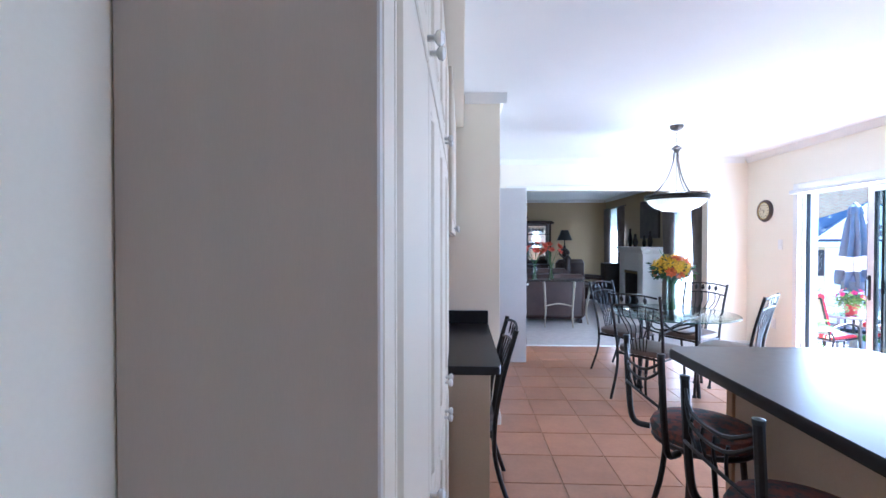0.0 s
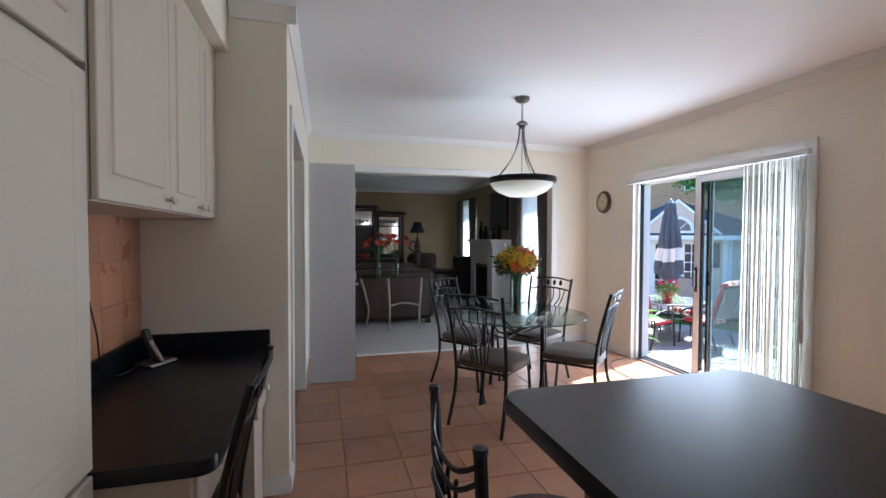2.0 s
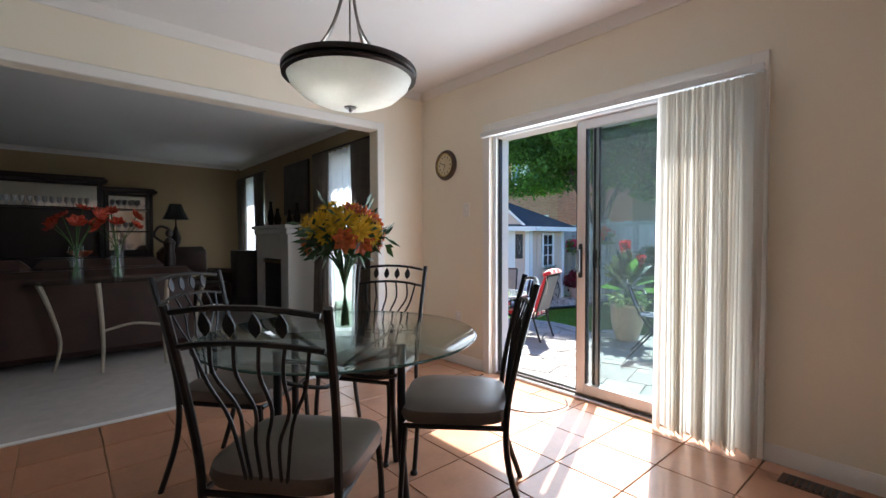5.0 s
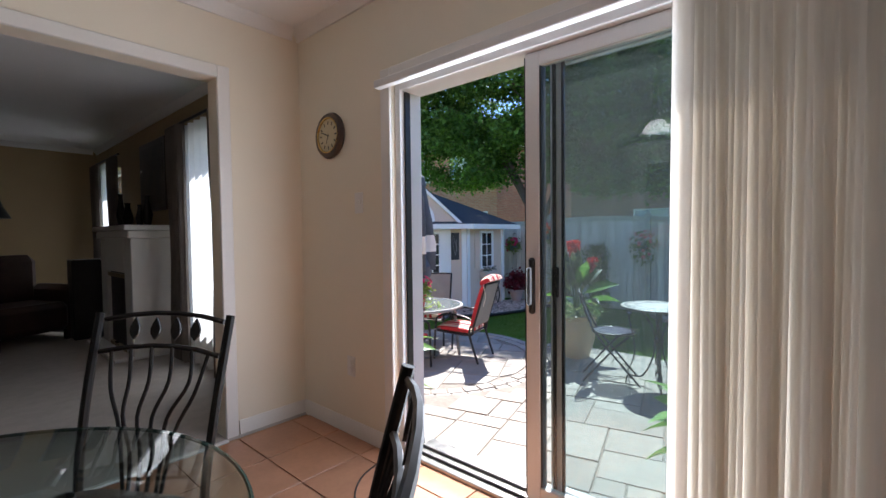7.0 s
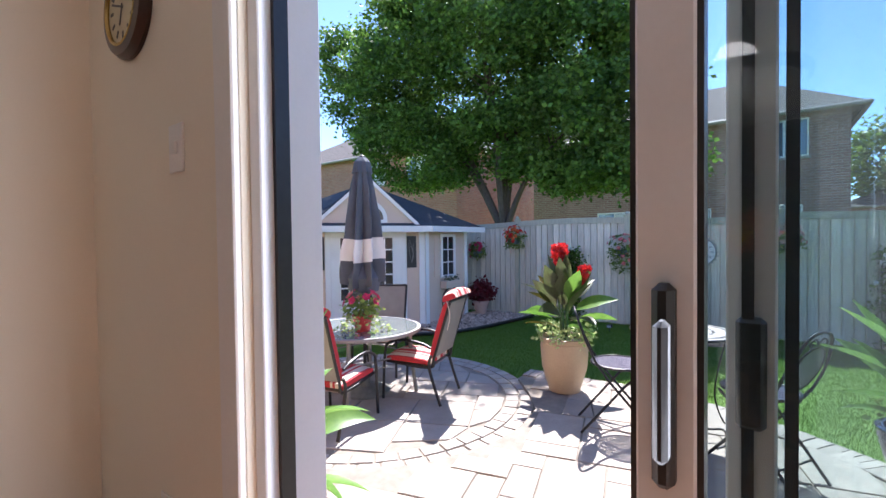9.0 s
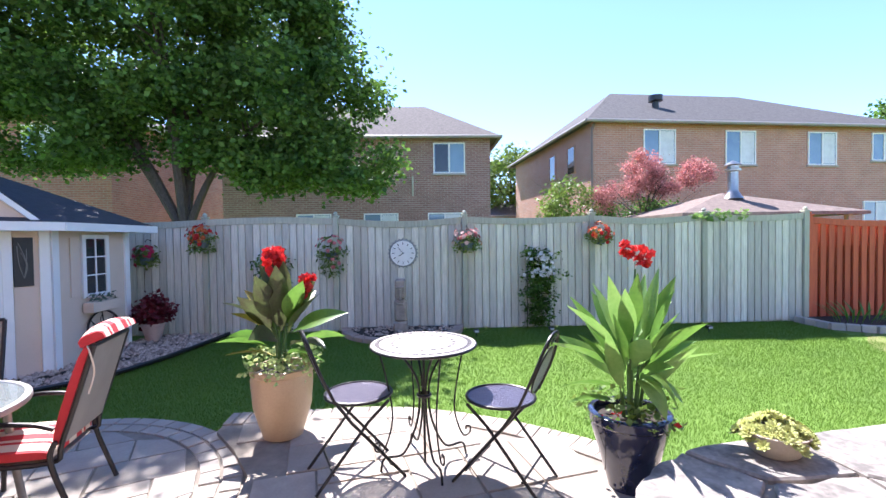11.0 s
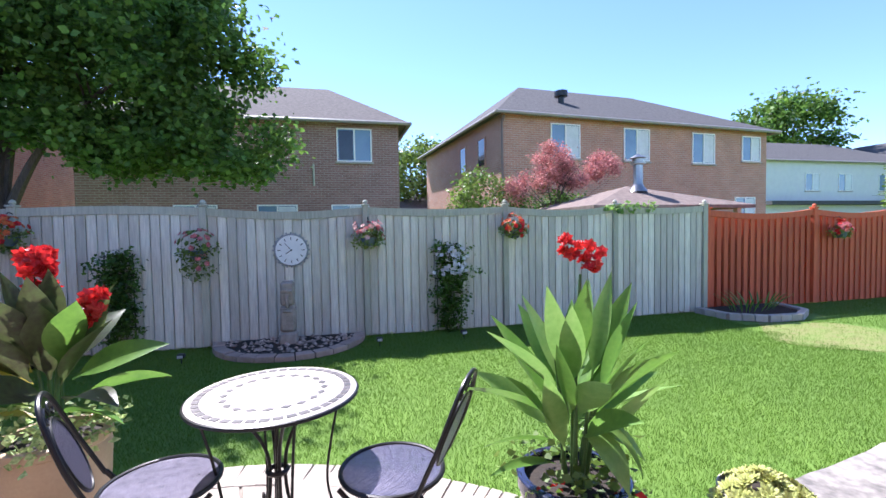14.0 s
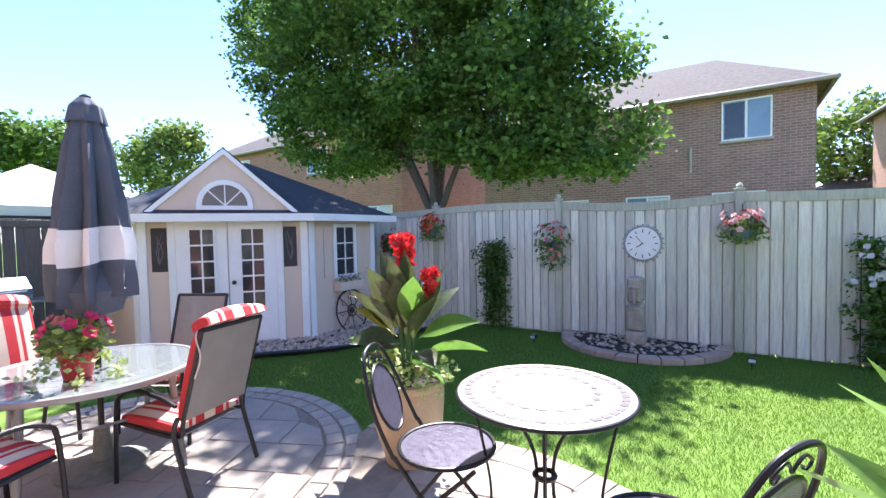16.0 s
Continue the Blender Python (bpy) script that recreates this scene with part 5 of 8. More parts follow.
# ---- glass table with flowers ----
TX, TY, TZ = 2.45, 4.79, 0.73
tb = thing("dining_table", "round glass dining table on black iron legs", "table", pose(TX, TY, 0))
part("tabletop", Shape().lathe([(0.0, TZ - 0.011), (0.575, TZ - 0.011), (0.58, TZ - 0.006), (0.58, TZ - 0.002), (0.577, TZ), (0.0, TZ)], n=64), TABLE_GLASS, tb, "clear round glass top")
part("glass_edge", Shape().tube([(0.581 * math.cos(2 * math.pi * i / 64), 0.581 * math.sin(2 * math.pi * i / 64), TZ - 0.006) for i in range(65)], 0.0045, 6), surf("green_glass_edge", (0.06, 0.12, 0.10), None, 5, 0.1), tb)
for k in range(4):
    a = radians(15 + 90 * k)
    c, s = math.cos(a), math.sin(a)
    part("leg", Shape().tube([(0.36 * c, 0.36 * s, 0.0), (0.33 * c, 0.33 * s, 0.3), (0.33 * c, 0.33 * s, TZ - 0.012)], 0.017, 10), IRON, tb)
    part("brace", Shape().tube(bend([(0.33 * c, 0.33 * s, 0.60), (0.15 * c - 0.06 * s, 0.15 * s + 0.06 * c, 0.54), (0.0, 0.0, 0.56), (-0.12 * s, 0.12 * c, 0.62), (-0.33 * s, 0.33 * c, 0.68)], 4), 0.009, 6), IRON, tb)
    part("top_pad", Shape().lathe([(0.02, 0), (0.02, 0.006)], (0.33 * c, 0.33 * s, TZ - 0.018), 10), BLACK, tb)

STEM = surf("green_stem", (0.09, 0.17, 0.045), (0.05, 0.11, 0.03), 12, 0.5, thin=0.2)
LEAF_IN = surf("bouquet_leaf", (0.05, 0.115, 0.03), (0.025, 0.06, 0.018), 14, 0.45, thin=0.25, island=0.3)
YELLOW = surf("yellow_petal", (0.86, 0.62, 0.04), (0.76, 0.48, 0.03), 20, 0.5, thin=0.3, island=0.2)
ORANGE = surf("orange_petal", (0.78, 0.22, 0.06), (0.62, 0.13, 0.04), 20, 0.5, thin=0.3, island=0.2)
RED_P = surf("red_petal", (0.70, 0.035, 0.03), (0.52, 0.02, 0.02), 20, 0.5, thin=0.35, island=0.25)
PINK_P = surf("pink_petal", (0.75, 0.28, 0.26), (0.62, 0.16, 0.17), 20, 0.5, thin=0.35, island=0.25)
HOT_PINK = surf("hot_pink_petal", (0.72, 0.05, 0.16), (0.58, 0.03, 0.10), 20, 0.5, thin=0.35, island=0.25)


def bloom(s, c, aim, r, petals, layers=2, cup=0.35):
    """A flower of several rings of petals at c, that looks along aim."""
    aim = Vector(aim).normalized()
    u = aim.orthogonal().normalized()
    w = aim.cross(u)
    c = Vector(c)
    for l in range(layers):
        rr = r * (1 - 0.32 * l)
        for k in range(petals):
            a = 2 * math.pi * (k + 0.5 * l) / petals + random.uniform(-0.1, 0.1)
            d = u * math.cos(a) + w * math.sin(a)
            e = aim.cross(d)
            t = cup + 0.35 * l
            tip = c + d * rr + aim * rr * t
            m = c + d * rr * 0.55 + aim * rr * t * 0.35
            b = rr * 0.8 * math.pi / petals
            s.add([c, m + e * b, tip, m - e * b], [(0, 1, 2), (0, 2, 3)])
    return s


vase = thing("flower_vase", "tall clear glass vase with yellow and orange bouquet on the table", "vase", pose(TX, TY - 0.02, TZ))
part("vase", Shape().lathe([(0.0, 0.0), (0.042, 0.0), (0.044, 0.02), (0.046, 0.15), (0.052, 0.30), (0.049, 0.30), (0.043, 0.15), (0.041, 0.03), (0.0, 0.03)], n=24), VASE_GLASS, vase, "clear glass")
part("water", Shape().lathe([(0.0, 0.031), (0.040, 0.031), (0.042, 0.14), (0.0, 0.14)], n=20), glass("water", (0.90, 0.95, 0.90), 0.0, 0.93), vase)
st, lf = Shape(), Shape()
for k in range(40):
    a, e = 2.4 * k, math.asin(-0.45 + 1.4 * (k + 0.5) / 40)
    way = Vector((math.cos(a) * math.cos(e), math.sin(a) * math.cos(e), math.sin(e)))
    tip = Vector((0, 0, 0.43)) + Vector((way.x * 0.155, way.y * 0.155, way.z * 0.115)) * random.uniform(0.86, 1.08)
    st.tube(bend([(-0.12 * tip.x, -0.12 * tip.y, 0.035), (tip.x * 0.16, tip.y * 0.16, 0.28), tip], 4), 0.0028, 5)
    if e > -0.1 and k % 5 in (0, 2, 3):
        part("yellow_flower", bloom(Shape(), tip, way, 0.052, 12, 4, 0.3), YELLOW, vase, smooth=0)
    elif k % 5 != 4:
        part("orange_flower", bloom(Shape(), tip, way, 0.056, 7, 3, 0.4), ORANGE, vase, smooth=0)
    for _ in range(11):
        e2 = tip.lerp(Vector((0, 0, 0.36)), random.uniform(0.0, 0.6)) + Vector((random.uniform(-1, 1), random.uniform(-1, 1), random.uniform(-0.8, 0.6))) * 0.04
        d = (way + Vector((random.uniform(-1, 1), random.uniform(-1, 1), random.uniform(-1, 0.6)))).normalized() * random.uniform(0.05, 0.095)
        w = d.orthogonal().normalized() * 0.013
        lf.add([e2, e2 + d * 0.5 + w, e2 + d, e2 + d * 0.5 - w], [(0, 1, 2, 3)])
for nm, sh, mt in (("stem_bundle", st, STEM), ("bouquet_foliage", lf, LEAF_IN)):
    part(nm, sh, mt, vase, smooth=0 if nm != "stem_bundle" else 38)

# ---- pendant lamp ----
LX, LY = 2.487, 4.775
FROST = surf("frosted_glass", (0.80, 0.80, 0.76), (0.74, 0.74, 0.70), 6, 0.35, thin=0.5)
PEWTER = surf("dark_pewter", (0.20, 0.18, 0.165), (0.13, 0.118, 0.108), 14, 0.34, 0.001, 120, metal=0.9)
lamp = thing("pendant_lamp", "brushed nickel pendant lamp with dark rim and lit frosted bowl", "lamp", pose(LX, LY, 0))
part("canopy", Shape().lathe([(0.0, 2.505), (0.03, 2.505), (0.055, 2.52), (0.062, 2.54), (0.062, 2.549)], n=24), PEWTER, lamp)
ch = Shape()
for k in range(6):
    z = 2.49 - 0.026 * k
    a = (k % 2) * math.pi / 2
    ch.tube([(0.008 * math.cos(t) * math.cos(a), 0.008 * math.cos(t) * math.sin(a), z + 0.018 * math.sin(t)) for t in [2 * math.pi * i / 10 for i in range(11)]], 0.0022, 5)
part("chain", ch, STEEL, lamp)
part("hub", Shape().lathe([(0.0, 2.36), (0.02, 2.355), (0.045, 2.335), (0.05, 2.325), (0.03, 2.315), (0.022, 2.29), (0.0, 2.285)], n=20), PEWTER, lamp)
for k in range(3):
    a = radians(25 + 120 * k)
    c, s = math.cos(a), math.sin(a)
    part("arm", Shape().tube(bend([(0.02 * c, 0.02 * s, 2.30), (0.035 * c, 0.035 * s, 2.18), (0.09 * c, 0.09 * s, 2.03), (0.20 * c, 0.20 * s, 1.90), (0.262 * c, 0.262 * s, 1.872)], 5), 0.0105, 8, flat=0.6), PEWTER, lamp)
part("rod", Shape().tube([(0, 0, 2.30), (0, 0, 1.88)], 0.004, 6), STEEL, lamp)
part("rim", Shape().lathe([(0.262, 1.878), (0.284, 1.874), (0.288, 1.868), (0.288, 1.850), (0.277, 1.845), (0.284, 1.841), (0.285, 1.832), (0.268, 1.826), (0.262, 1.84), (0.262, 1.878)], n=48), DARK_METAL, lamp, "dark bronze rim")
part("bowl", Shape().lathe([(0.266, 1.838), (0.25, 1.80), (0.20, 1.755), (0.12, 1.722), (0.03, 1.712), (0.03, 1.716), (0.12, 1.726), (0.20, 1.759), (0.247, 1.803), (0.262, 1.838)], n=48), FROST, lamp, "frosted white glass bowl")
part("finial", Shape().lathe([(0.0, 1.69), (0.006, 1.692), (0.009, 1.70), (0.006, 1.706), (0.026, 1.708), (0.028, 1.714), (0.0, 1.716)], n=16), STEEL, lamp)
for k in range(3):
    a = radians(85 + 120 * k)
    part("bulb", Shape().lathe([(0.0, -0.035), (0.018, -0.03), (0.028, 0.0), (0.02, 0.03), (0.0, 0.04)], (0.10 * math.cos(a), 0.10 * math.sin(a), 1.82), 12), glow("bulb_glow", (1.0, 0.92, 0.82), 9.0) if k == 0 else bpy.data.materials["bulb_glow"], lamp)

bulb_light = bpy.data.lights.new("pendant_bulb", "POINT")
bulb_light.energy, bulb_light.color, bulb_light.shadow_soft_size = 0.9, (1.0, 0.92, 0.82), 0.10
new("pendant_bulb", bulb_light).matrix_world = pose(LX, LY, 1.93)

# ---- folded closet door, clock, switch, blind ----
bf = thing("bifold_door", "white folded closet door standing open", "door")
# near leaf: white door with its shade put into a greyer colour
part("leaf", Shape().box(0.74, 5.545, 0.012, 1.15, 5.575, 2.05, 0.003), surf("shaded_white_paint", (0.62, 0.595, 0.575), (0.58, 0.555, 0.535), 2, 0.45), bf)
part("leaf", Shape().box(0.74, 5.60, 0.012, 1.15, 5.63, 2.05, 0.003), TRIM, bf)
for z in (0.25, 1.0, 1.8):
    part("hinge", Shape().tube([(1.156, 5.588, z - 0.04), (1.156, 5.588, z + 0.04)], 0.007, 8), STEEL, bf)
part("knob", knob(1.15, 5.615, 0.92), TRIM, bf)
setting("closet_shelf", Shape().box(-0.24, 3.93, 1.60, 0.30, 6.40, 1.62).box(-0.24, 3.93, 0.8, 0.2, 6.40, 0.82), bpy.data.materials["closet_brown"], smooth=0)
setting("floor_closet", Shape().box(-0.25, 3.93, -0.02, 0.57, 6.46, 0.004), surf("pale_closet_tile", (0.5, 0.45, 0.38), None, 4, 0.5), smooth=0)

ck = thing("wall_clock", "round wooden wall clock with cream dial", "clock", pose(XW, 6.11, 1.813, 0, -90, 0))
part("case", Shape().lathe([(0.0, 0.0), (0.135, 0.0), (0.14, 0.012), (0.13, 0.03), (0.108, 0.034), (0.10, 0.022), (0.0, 0.022)], n=40), surf("dark_walnut", (0.05, 0.022, 0.013), (0.03, 0.013, 0.008), 8, 0.35, coat=0.3), ck)
part("bezel", Shape().tube([(0.104 * math.cos(2 * math.pi * i / 40), 0.104 * math.sin(2 * math.pi * i / 40), 0.030) for i in range(41)], 0.006, 8), surf("brass", (0.55, 0.40, 0.14), None, 8, 0.25, metal=1.0), ck)
part("dial", Shape().lathe([(0.0, 0.0225), (0.10, 0.0225), (0.10, 0.025), (0.0, 0.025)], n=32), surf("cream_dial", (0.62, 0.56, 0.38), (0.54, 0.47, 0.30), 9, 0.5), ck)
for k in range(12):
    a = radians(30 * k)
    part("hour_mark", Shape().box(-0.004, 0.066, 0.025, 0.004, 0.086, 0.0262).moved(Matrix.Rotation(a, 4, "Z")), BLACK, ck, smooth=0)
for ang, ln_ in ((70, 0.05), (-20, 0.075)):
    part("pointer", Shape().box(-0.003, -0.01, 0.0265, 0.003, ln_, 0.0275).moved(Matrix.Rotation(radians(ang), 4, "Z")), BLACK, ck, smooth=0)


def plate(name, label, x, y, z, w, h, turn, parts):
    p = thing(name, label, name.replace("_", " "), pose(x, y, z, 0, 0, turn))
    part("plate", Shape().box(-w / 2, -0.006, -h / 2, w / 2, 0, h / 2, 0.002), TRIM, p)
    for k in parts:
        part("toggle" if name == "light_switch" else "socket", Shape().box(-0.012, -0.012, k - 0.016, 0.012, -0.006, k + 0.016, 0.002), TRIM, p)
    return p


plate("light_switch", "white light switch on the cream wall", XW, 5.85, 1.39, 0.075, 0.12, -90, (0.0,))
plate("power_outlet", "white power outlet low on the wall", XW, 5.95, 0.42, 0.075, 0.12, -90, (-0.025, 0.025))
plate("power_outlet", "cream power outlet on the orange tiles", 0.012, 3.25, 1.16, 0.075, 0.12, 90, (-0.025, 0.025))
solid("charger_cable", Shape().tube(bend([(0.03, 3.25, 1.13), (0.05, 3.26, 1.0), (0.04, 3.32, 0.85), (0.06, 3.42, 0.80), (0.08, 3.55, 0.80)], 5), 0.0035, 6), BLACK, "black power cord hanging from the outlet", "cord")
ph = thing("phone_stand", "silver cordless phone cradle with black handset on the desk", "phone", pose(0.13, 3.60, 0.79, 0, 0, 60))
part("base", Shape().box(-0.07, -0.06, 0, 0.07, 0.06, 0.018, 0.008), STEEL, ph)
part("post", Shape().tube(bend([(0.0, -0.04, 0.015), (0.0, -0.01, 0.05), (0.0, 0.03, 0.10)], 4), 0.012, 8), STEEL, ph)
part("handset", Shape().box(-0.022, -0.012, 0.0, 0.022, 0.014, 0.15, 0.010).moved(pose(0, 0.0, 0.02, -24)), BLACK, ph)

bl = thing("vertical_blind", "sheer white vertical blind drawn to the side of the door", "blind", group="")
part("head_rail", Shape().box(XW - 0.09, 3.66, 1.965, XW - 0.045, 5.60, 2.005, 0.004), ALU, bl)
BLIND = surf("sheer_blind_cloth", (0.74, 0.70, 0.63), (0.68, 0.64, 0.575), 4, 0.7, 0.0, 120, thin=0.52, stretch=(9, 9, 0.5))
bt_, bl_ = BLIND.node_tree.nodes, BLIND.node_tree.links.new
clear_, weave = bt_.new("ShaderNodeBsdfTransparent"), bt_.new("ShaderNodeMixShader")
weave.inputs[0].default_value = 0.05
bl_(bt_["Material Output"].inputs["Surface"].links[0].from_socket, weave.inputs[1])
bl_(clear_.outputs[0], weave.inputs[2])
bl_(weave.outputs[0], bt_["Material Output"].inputs["Surface"])
for k in range(30):
    y = 3.675 + 0.0165 * k
    ang = radians(50 + 5 * math.sin(k * 2.3))
    v, f = [], []
    low = 0.035 + 0.012 * math.sin(k * 1.7)
    for j in range(9):
        z = low + (1.955 - low) * j / 8
        drift = (1 - j / 8) * 0.016 * math.sin(k * 0.9 + 1.3)
        for q in range(5):
            t = (q / 4 - 0.5) * 0.10
            bow = 0.007 * math.cos(math.pi * (q / 4 - 0.5))
            v.append((XW - 0.085 + t * math.sin(ang) + bow * math.cos(ang), y + t * math.cos(ang) - bow * math.sin(ang) + drift, z))
    for j in range(8):
        f += [(5 * j + q, 5 * j + q + 1, 5 * j + q + 6, 5 * j + q + 5) for q in range(4)]
    part("slat", Shape().add(v, f), BLIND, bl)
part("wand", Shape().tube([(XW - 0.06, 3.70, 1.95), (XW - 0.055, 3.71, 0.75)], 0.004, 6), ALU, bl)
part("cord_weight", Shape().box(XW - 0.075, 3.69, 0.62, XW - 0.05, 3.72, 0.78, 0.006), ALU, bl)

vt = thing("floor_vent", "brown metal floor register by the wall", "vent", pose(4.08, 3.40, 0.003, 0, 0, 0))
part("frame", Shape().box(-0.06, -0.16, 0, 0.06, 0.16, 0.006, 0.002), surf("brown_register", (0.10, 0.05, 0.03), None, 8, 0.4, metal=0.5), vt)
for k in range(12):
    part("slat", Shape().box(-0.045, -0.145 + 0.024 * k, 0.006, 0.045, -0.133 + 0.024 * k, 0.010), BLACK, vt, smooth=0)
solid("floor_cable", Shape().tube(bend([(4.18, 4.80, 0.008), (4.05, 4.72, 0.008), (3.82, 4.80, 0.008), (3.74, 5.05, 0.008), (3.80, 5.35, 0.008), (3.95, 5.52, 0.008), (4.16, 5.58, 0.008)], 6), 0.0045, 6), BLACK, "thin black cable lying on the tiled floor", "cable")

# ---- living room ----
DARK_WOOD = surf("dark_hutch_wood", (0.028, 0.014, 0.010), (0.018, 0.009, 0.006), 4, 0.35, coat=0.2, stretch=(8, 8, 1))
SOFA = surf("dark_brown_leather", (0.055, 0.026, 0.018), (0.035, 0.016, 0.012), 6, 0.4, 0.01, 90)
CREAM_IRON = surf("cream_iron", (0.36, 0.31, 0.23), (0.28, 0.235, 0.17), 9, 0.45, 0.004, 80)
sf = thing("sofa", "dark brown leather sofa seen from behind", "sofa")
part("back", Shape().box(0.10, 8.10, 0.08, 2.55, 8.30, 0.86, 0.06), SOFA, sf)
for x0, x1 in ((0.10, 0.32), (2.33, 2.55)):
    part("arm", Shape().box(x0, 8.30, 0.08, x1, 9.0, 0.62, 0.05), SOFA, sf)
part("base", Shape().box(0.32, 8.30, 0.08, 2.33, 9.0, 0.40, 0.02), SOFA, sf)
for k in range(2):
    part("back_cushion", Shape().box(0.33 + k, 8.30, 0.52, 1.32 + k, 8.50, 0.95, 0.07), SOFA, sf)
    part("seat_cushion", Shape().box(0.33 + k, 8.32, 0.40, 1.32 + k, 8.98, 0.54, 0.05), SOFA, sf)
for x in (0.2, 2.45):
    for y in (8.15, 8.9):
        part("foot", Shape().box(x - 0.04, y - 0.04, 0.012, x + 0.04, y + 0.04, 0.08), DARK_WOOD, sf)
cs = thing("console_table", "glass console table on curved cream legs behind the sofa", "table")
part("tabletop", Shape().box(1.30, 7.62, 0.775, 2.70, 8.03, 0.785, 0.003), TABLE_GLASS, cs)
for x, y, q, w in ((1.77, 7.70, -0.02, -0.06), (2.23, 7.70, 0.02, -0.06), (1.46, 8.00, -0.09, 0.02), (2.56, 8.00, 0.06, 0.02)):
    part("leg", Shape().tube(bend([(x, y, 0.012), (x - q * 0.5, y + 0.01, 0.25), (x + q * 0.2, y + w * 0.2, 0.55), (x + q, y, 0.774)], 5), [0.012 + 0.010 * k / 15 for k in range(16)], 8), CREAM_IRON, cs)
part("stretcher", Shape().tube(bend([(1.77, 7.71, 0.36), (2.0, 7.74, 0.40), (2.23, 7.71, 0.36)], 5), 0.012, 8), CREAM_IRON, cs)


def lily_vase(x, y, n):
    v = thing("lily_vase", "glass vase with orange lilies on the console", "vase", pose(x, y, 0.785), "lily vases")
    part("vase", Shape().lathe([(0.0, 0), (0.05, 0), (0.052, 0.01), (0.05, 0.30), (0.046, 0.30), (0.046, 0.015), (0.0, 0.015)], n=20), VASE_GLASS, v)
    a, b = Shape(), Shape()
    for k in range(n):
        t = Vector((random.uniform(-0.16, 0.16), random.uniform(-0.1, 0.1), random.uniform(0.42, 0.62)))
        a.tube(bend([(t.x * -0.2, t.y * -0.2, 0.02), (t.x * 0.2, t.y * 0.2, 0.3), t], 4), 0.0035, 5)
        bloom(b, t, (t.x * 2, t.y * 2 - 0.2, 0.3), 0.07, 6, 2, 0.5)
    tagged(part("stem_bundle", a, STEM, v), "", "", "", "stuff")
    tagged(part("lily_blossom", b, bpy.data.materials.get("lily_petal") or surf("lily_petal", (0.62, 0.10, 0.04), (0.5, 0.06, 0.03), 20, 0.5, thin=0.3, island=0.2), v, smooth=0), "", "", "", "stuff")


lily_vase(1.62, 7.84, 9)
lily_vase(1.90, 7.86, 9)
GL_LIT = surf("hutch_glass", (0.10, 0.10, 0.10), (0.05, 0.05, 0.05), 6, 0.05, coat=0.5)
GLASSWARE = surf("pale_glassware", (0.55, 0.56, 0.56), None, 12, 0.1)


HUTCH_MIRROR = surf("hutch_mirror", (0.75, 0.76, 0.76), (0.70, 0.71, 0.71), 3, 0.06, metal=1.0, rvar=0.02)


def hutch(x0, x1, h, label, open_bay):
    u = thing("display_hutch", label, "cabinet", None, "hutch")
    part("base", Shape().box(x0, 11.85, 0.012, x1, 12.28, 0.85, 0.006), DARK_WOOD, u)
    part("back", Shape().box(x0, 12.22, 0.85, x1, 12.28, h - 0.08), DARK_WOOD, u)
    for a, b in ((x0, x0 + 0.05), (x1 - 0.05, x1)):
        part("side", Shape().box(a, 11.95, 0.85, b, 12.22, h - 0.08, 0.004), DARK_WOOD, u)
    part("crown", Shape().box(x0 - 0.06, 11.87, h - 0.08, x1 + 0.06, 12.28, h - 0.03, 0.01).box(x0 - 0.03, 11.90, h - 0.03, x1 + 0.03, 12.28, h, 0.01), DARK_WOOD, u)
    part("mirror_back", Shape().box(x0 + 0.06, 12.212, 1.64 if open_bay else 0.95, x1 - 0.06, 12.218, h - 0.12), HUTCH_MIRROR, u, "mirrored back panel", smooth=0)
    n = max(1, round((x1 - x0) / 0.45))
    for k in range(n):
        a, b = x0 + (x1 - x0) * k / n, x0 + (x1 - x0) * (k + 1) / n
        part("door", Shape().box(a + 0.01, 11.835, 0.08, b - 0.01, 11.85, 0.80, 0.006), DARK_WOOD, u)
    for z in ((1.25, 1.62) if not open_bay else (1.62,)):
        part("shelf", Shape().box(x0 + 0.05, 12.0, z, x1 - 0.05, 12.22, z + 0.02), DARK_WOOD, u)
    for k in range(int((x1 - x0 - 0.2) / 0.085)):
        x = x0 + 0.12 + 0.085 * k
        for z in ((1.27, 1.64) if not open_bay else (1.64,)):
            part("goblet", Shape().lathe([(0.022, 0), (0.004, 0.01), (0.004, 0.06), (0.028, 0.09), (0.03, 0.15), (0.027, 0.15)], (x, 12.10, z), 10), GLASSWARE, u)
    return u


hutch(0.55, 2.05, 2.12, "dark wood display hutch with glassware on its shelf", True)
hutch(2.07, 2.72, 1.98, "dark wood side cabinet with lit glass shelves", False)
hutch(-0.5, 0.53, 1.98, "dark wood side cabinet with glass shelves", False)
bw = solid("fruit_bowl", Shape().lathe([(0.0, 0), (0.06, 0), (0.15, 0.07), (0.16, 0.10), (0.14, 0.08), (0.05, 0.02), (0, 0.02)], (1.75, 12.0, 0.852), 20), surf("orange_bowl", (0.55, 0.12, 0.04), None, 6, 0.3), "orange-red bowl on the hutch counter", "bowl")
lp = thing("table_lamp", "tall lamp with black shade beside the hutch", "lamp", pose(3.02, 11.75, 0.012))
part("stand", Shape().lathe([(0.0, 0), (0.16, 0), (0.16, 0.02), (0.025, 0.05), (0.02, 0.9), (0.10, 0.92), (0.10, 0.94), (0.03, 0.97), (0.06, 1.05), (0.075, 1.15), (0.03, 1.30), (0.012, 1.36), (0.012, 1.5), (0.0, 1.5)], n=20), DARK_METAL, lp)
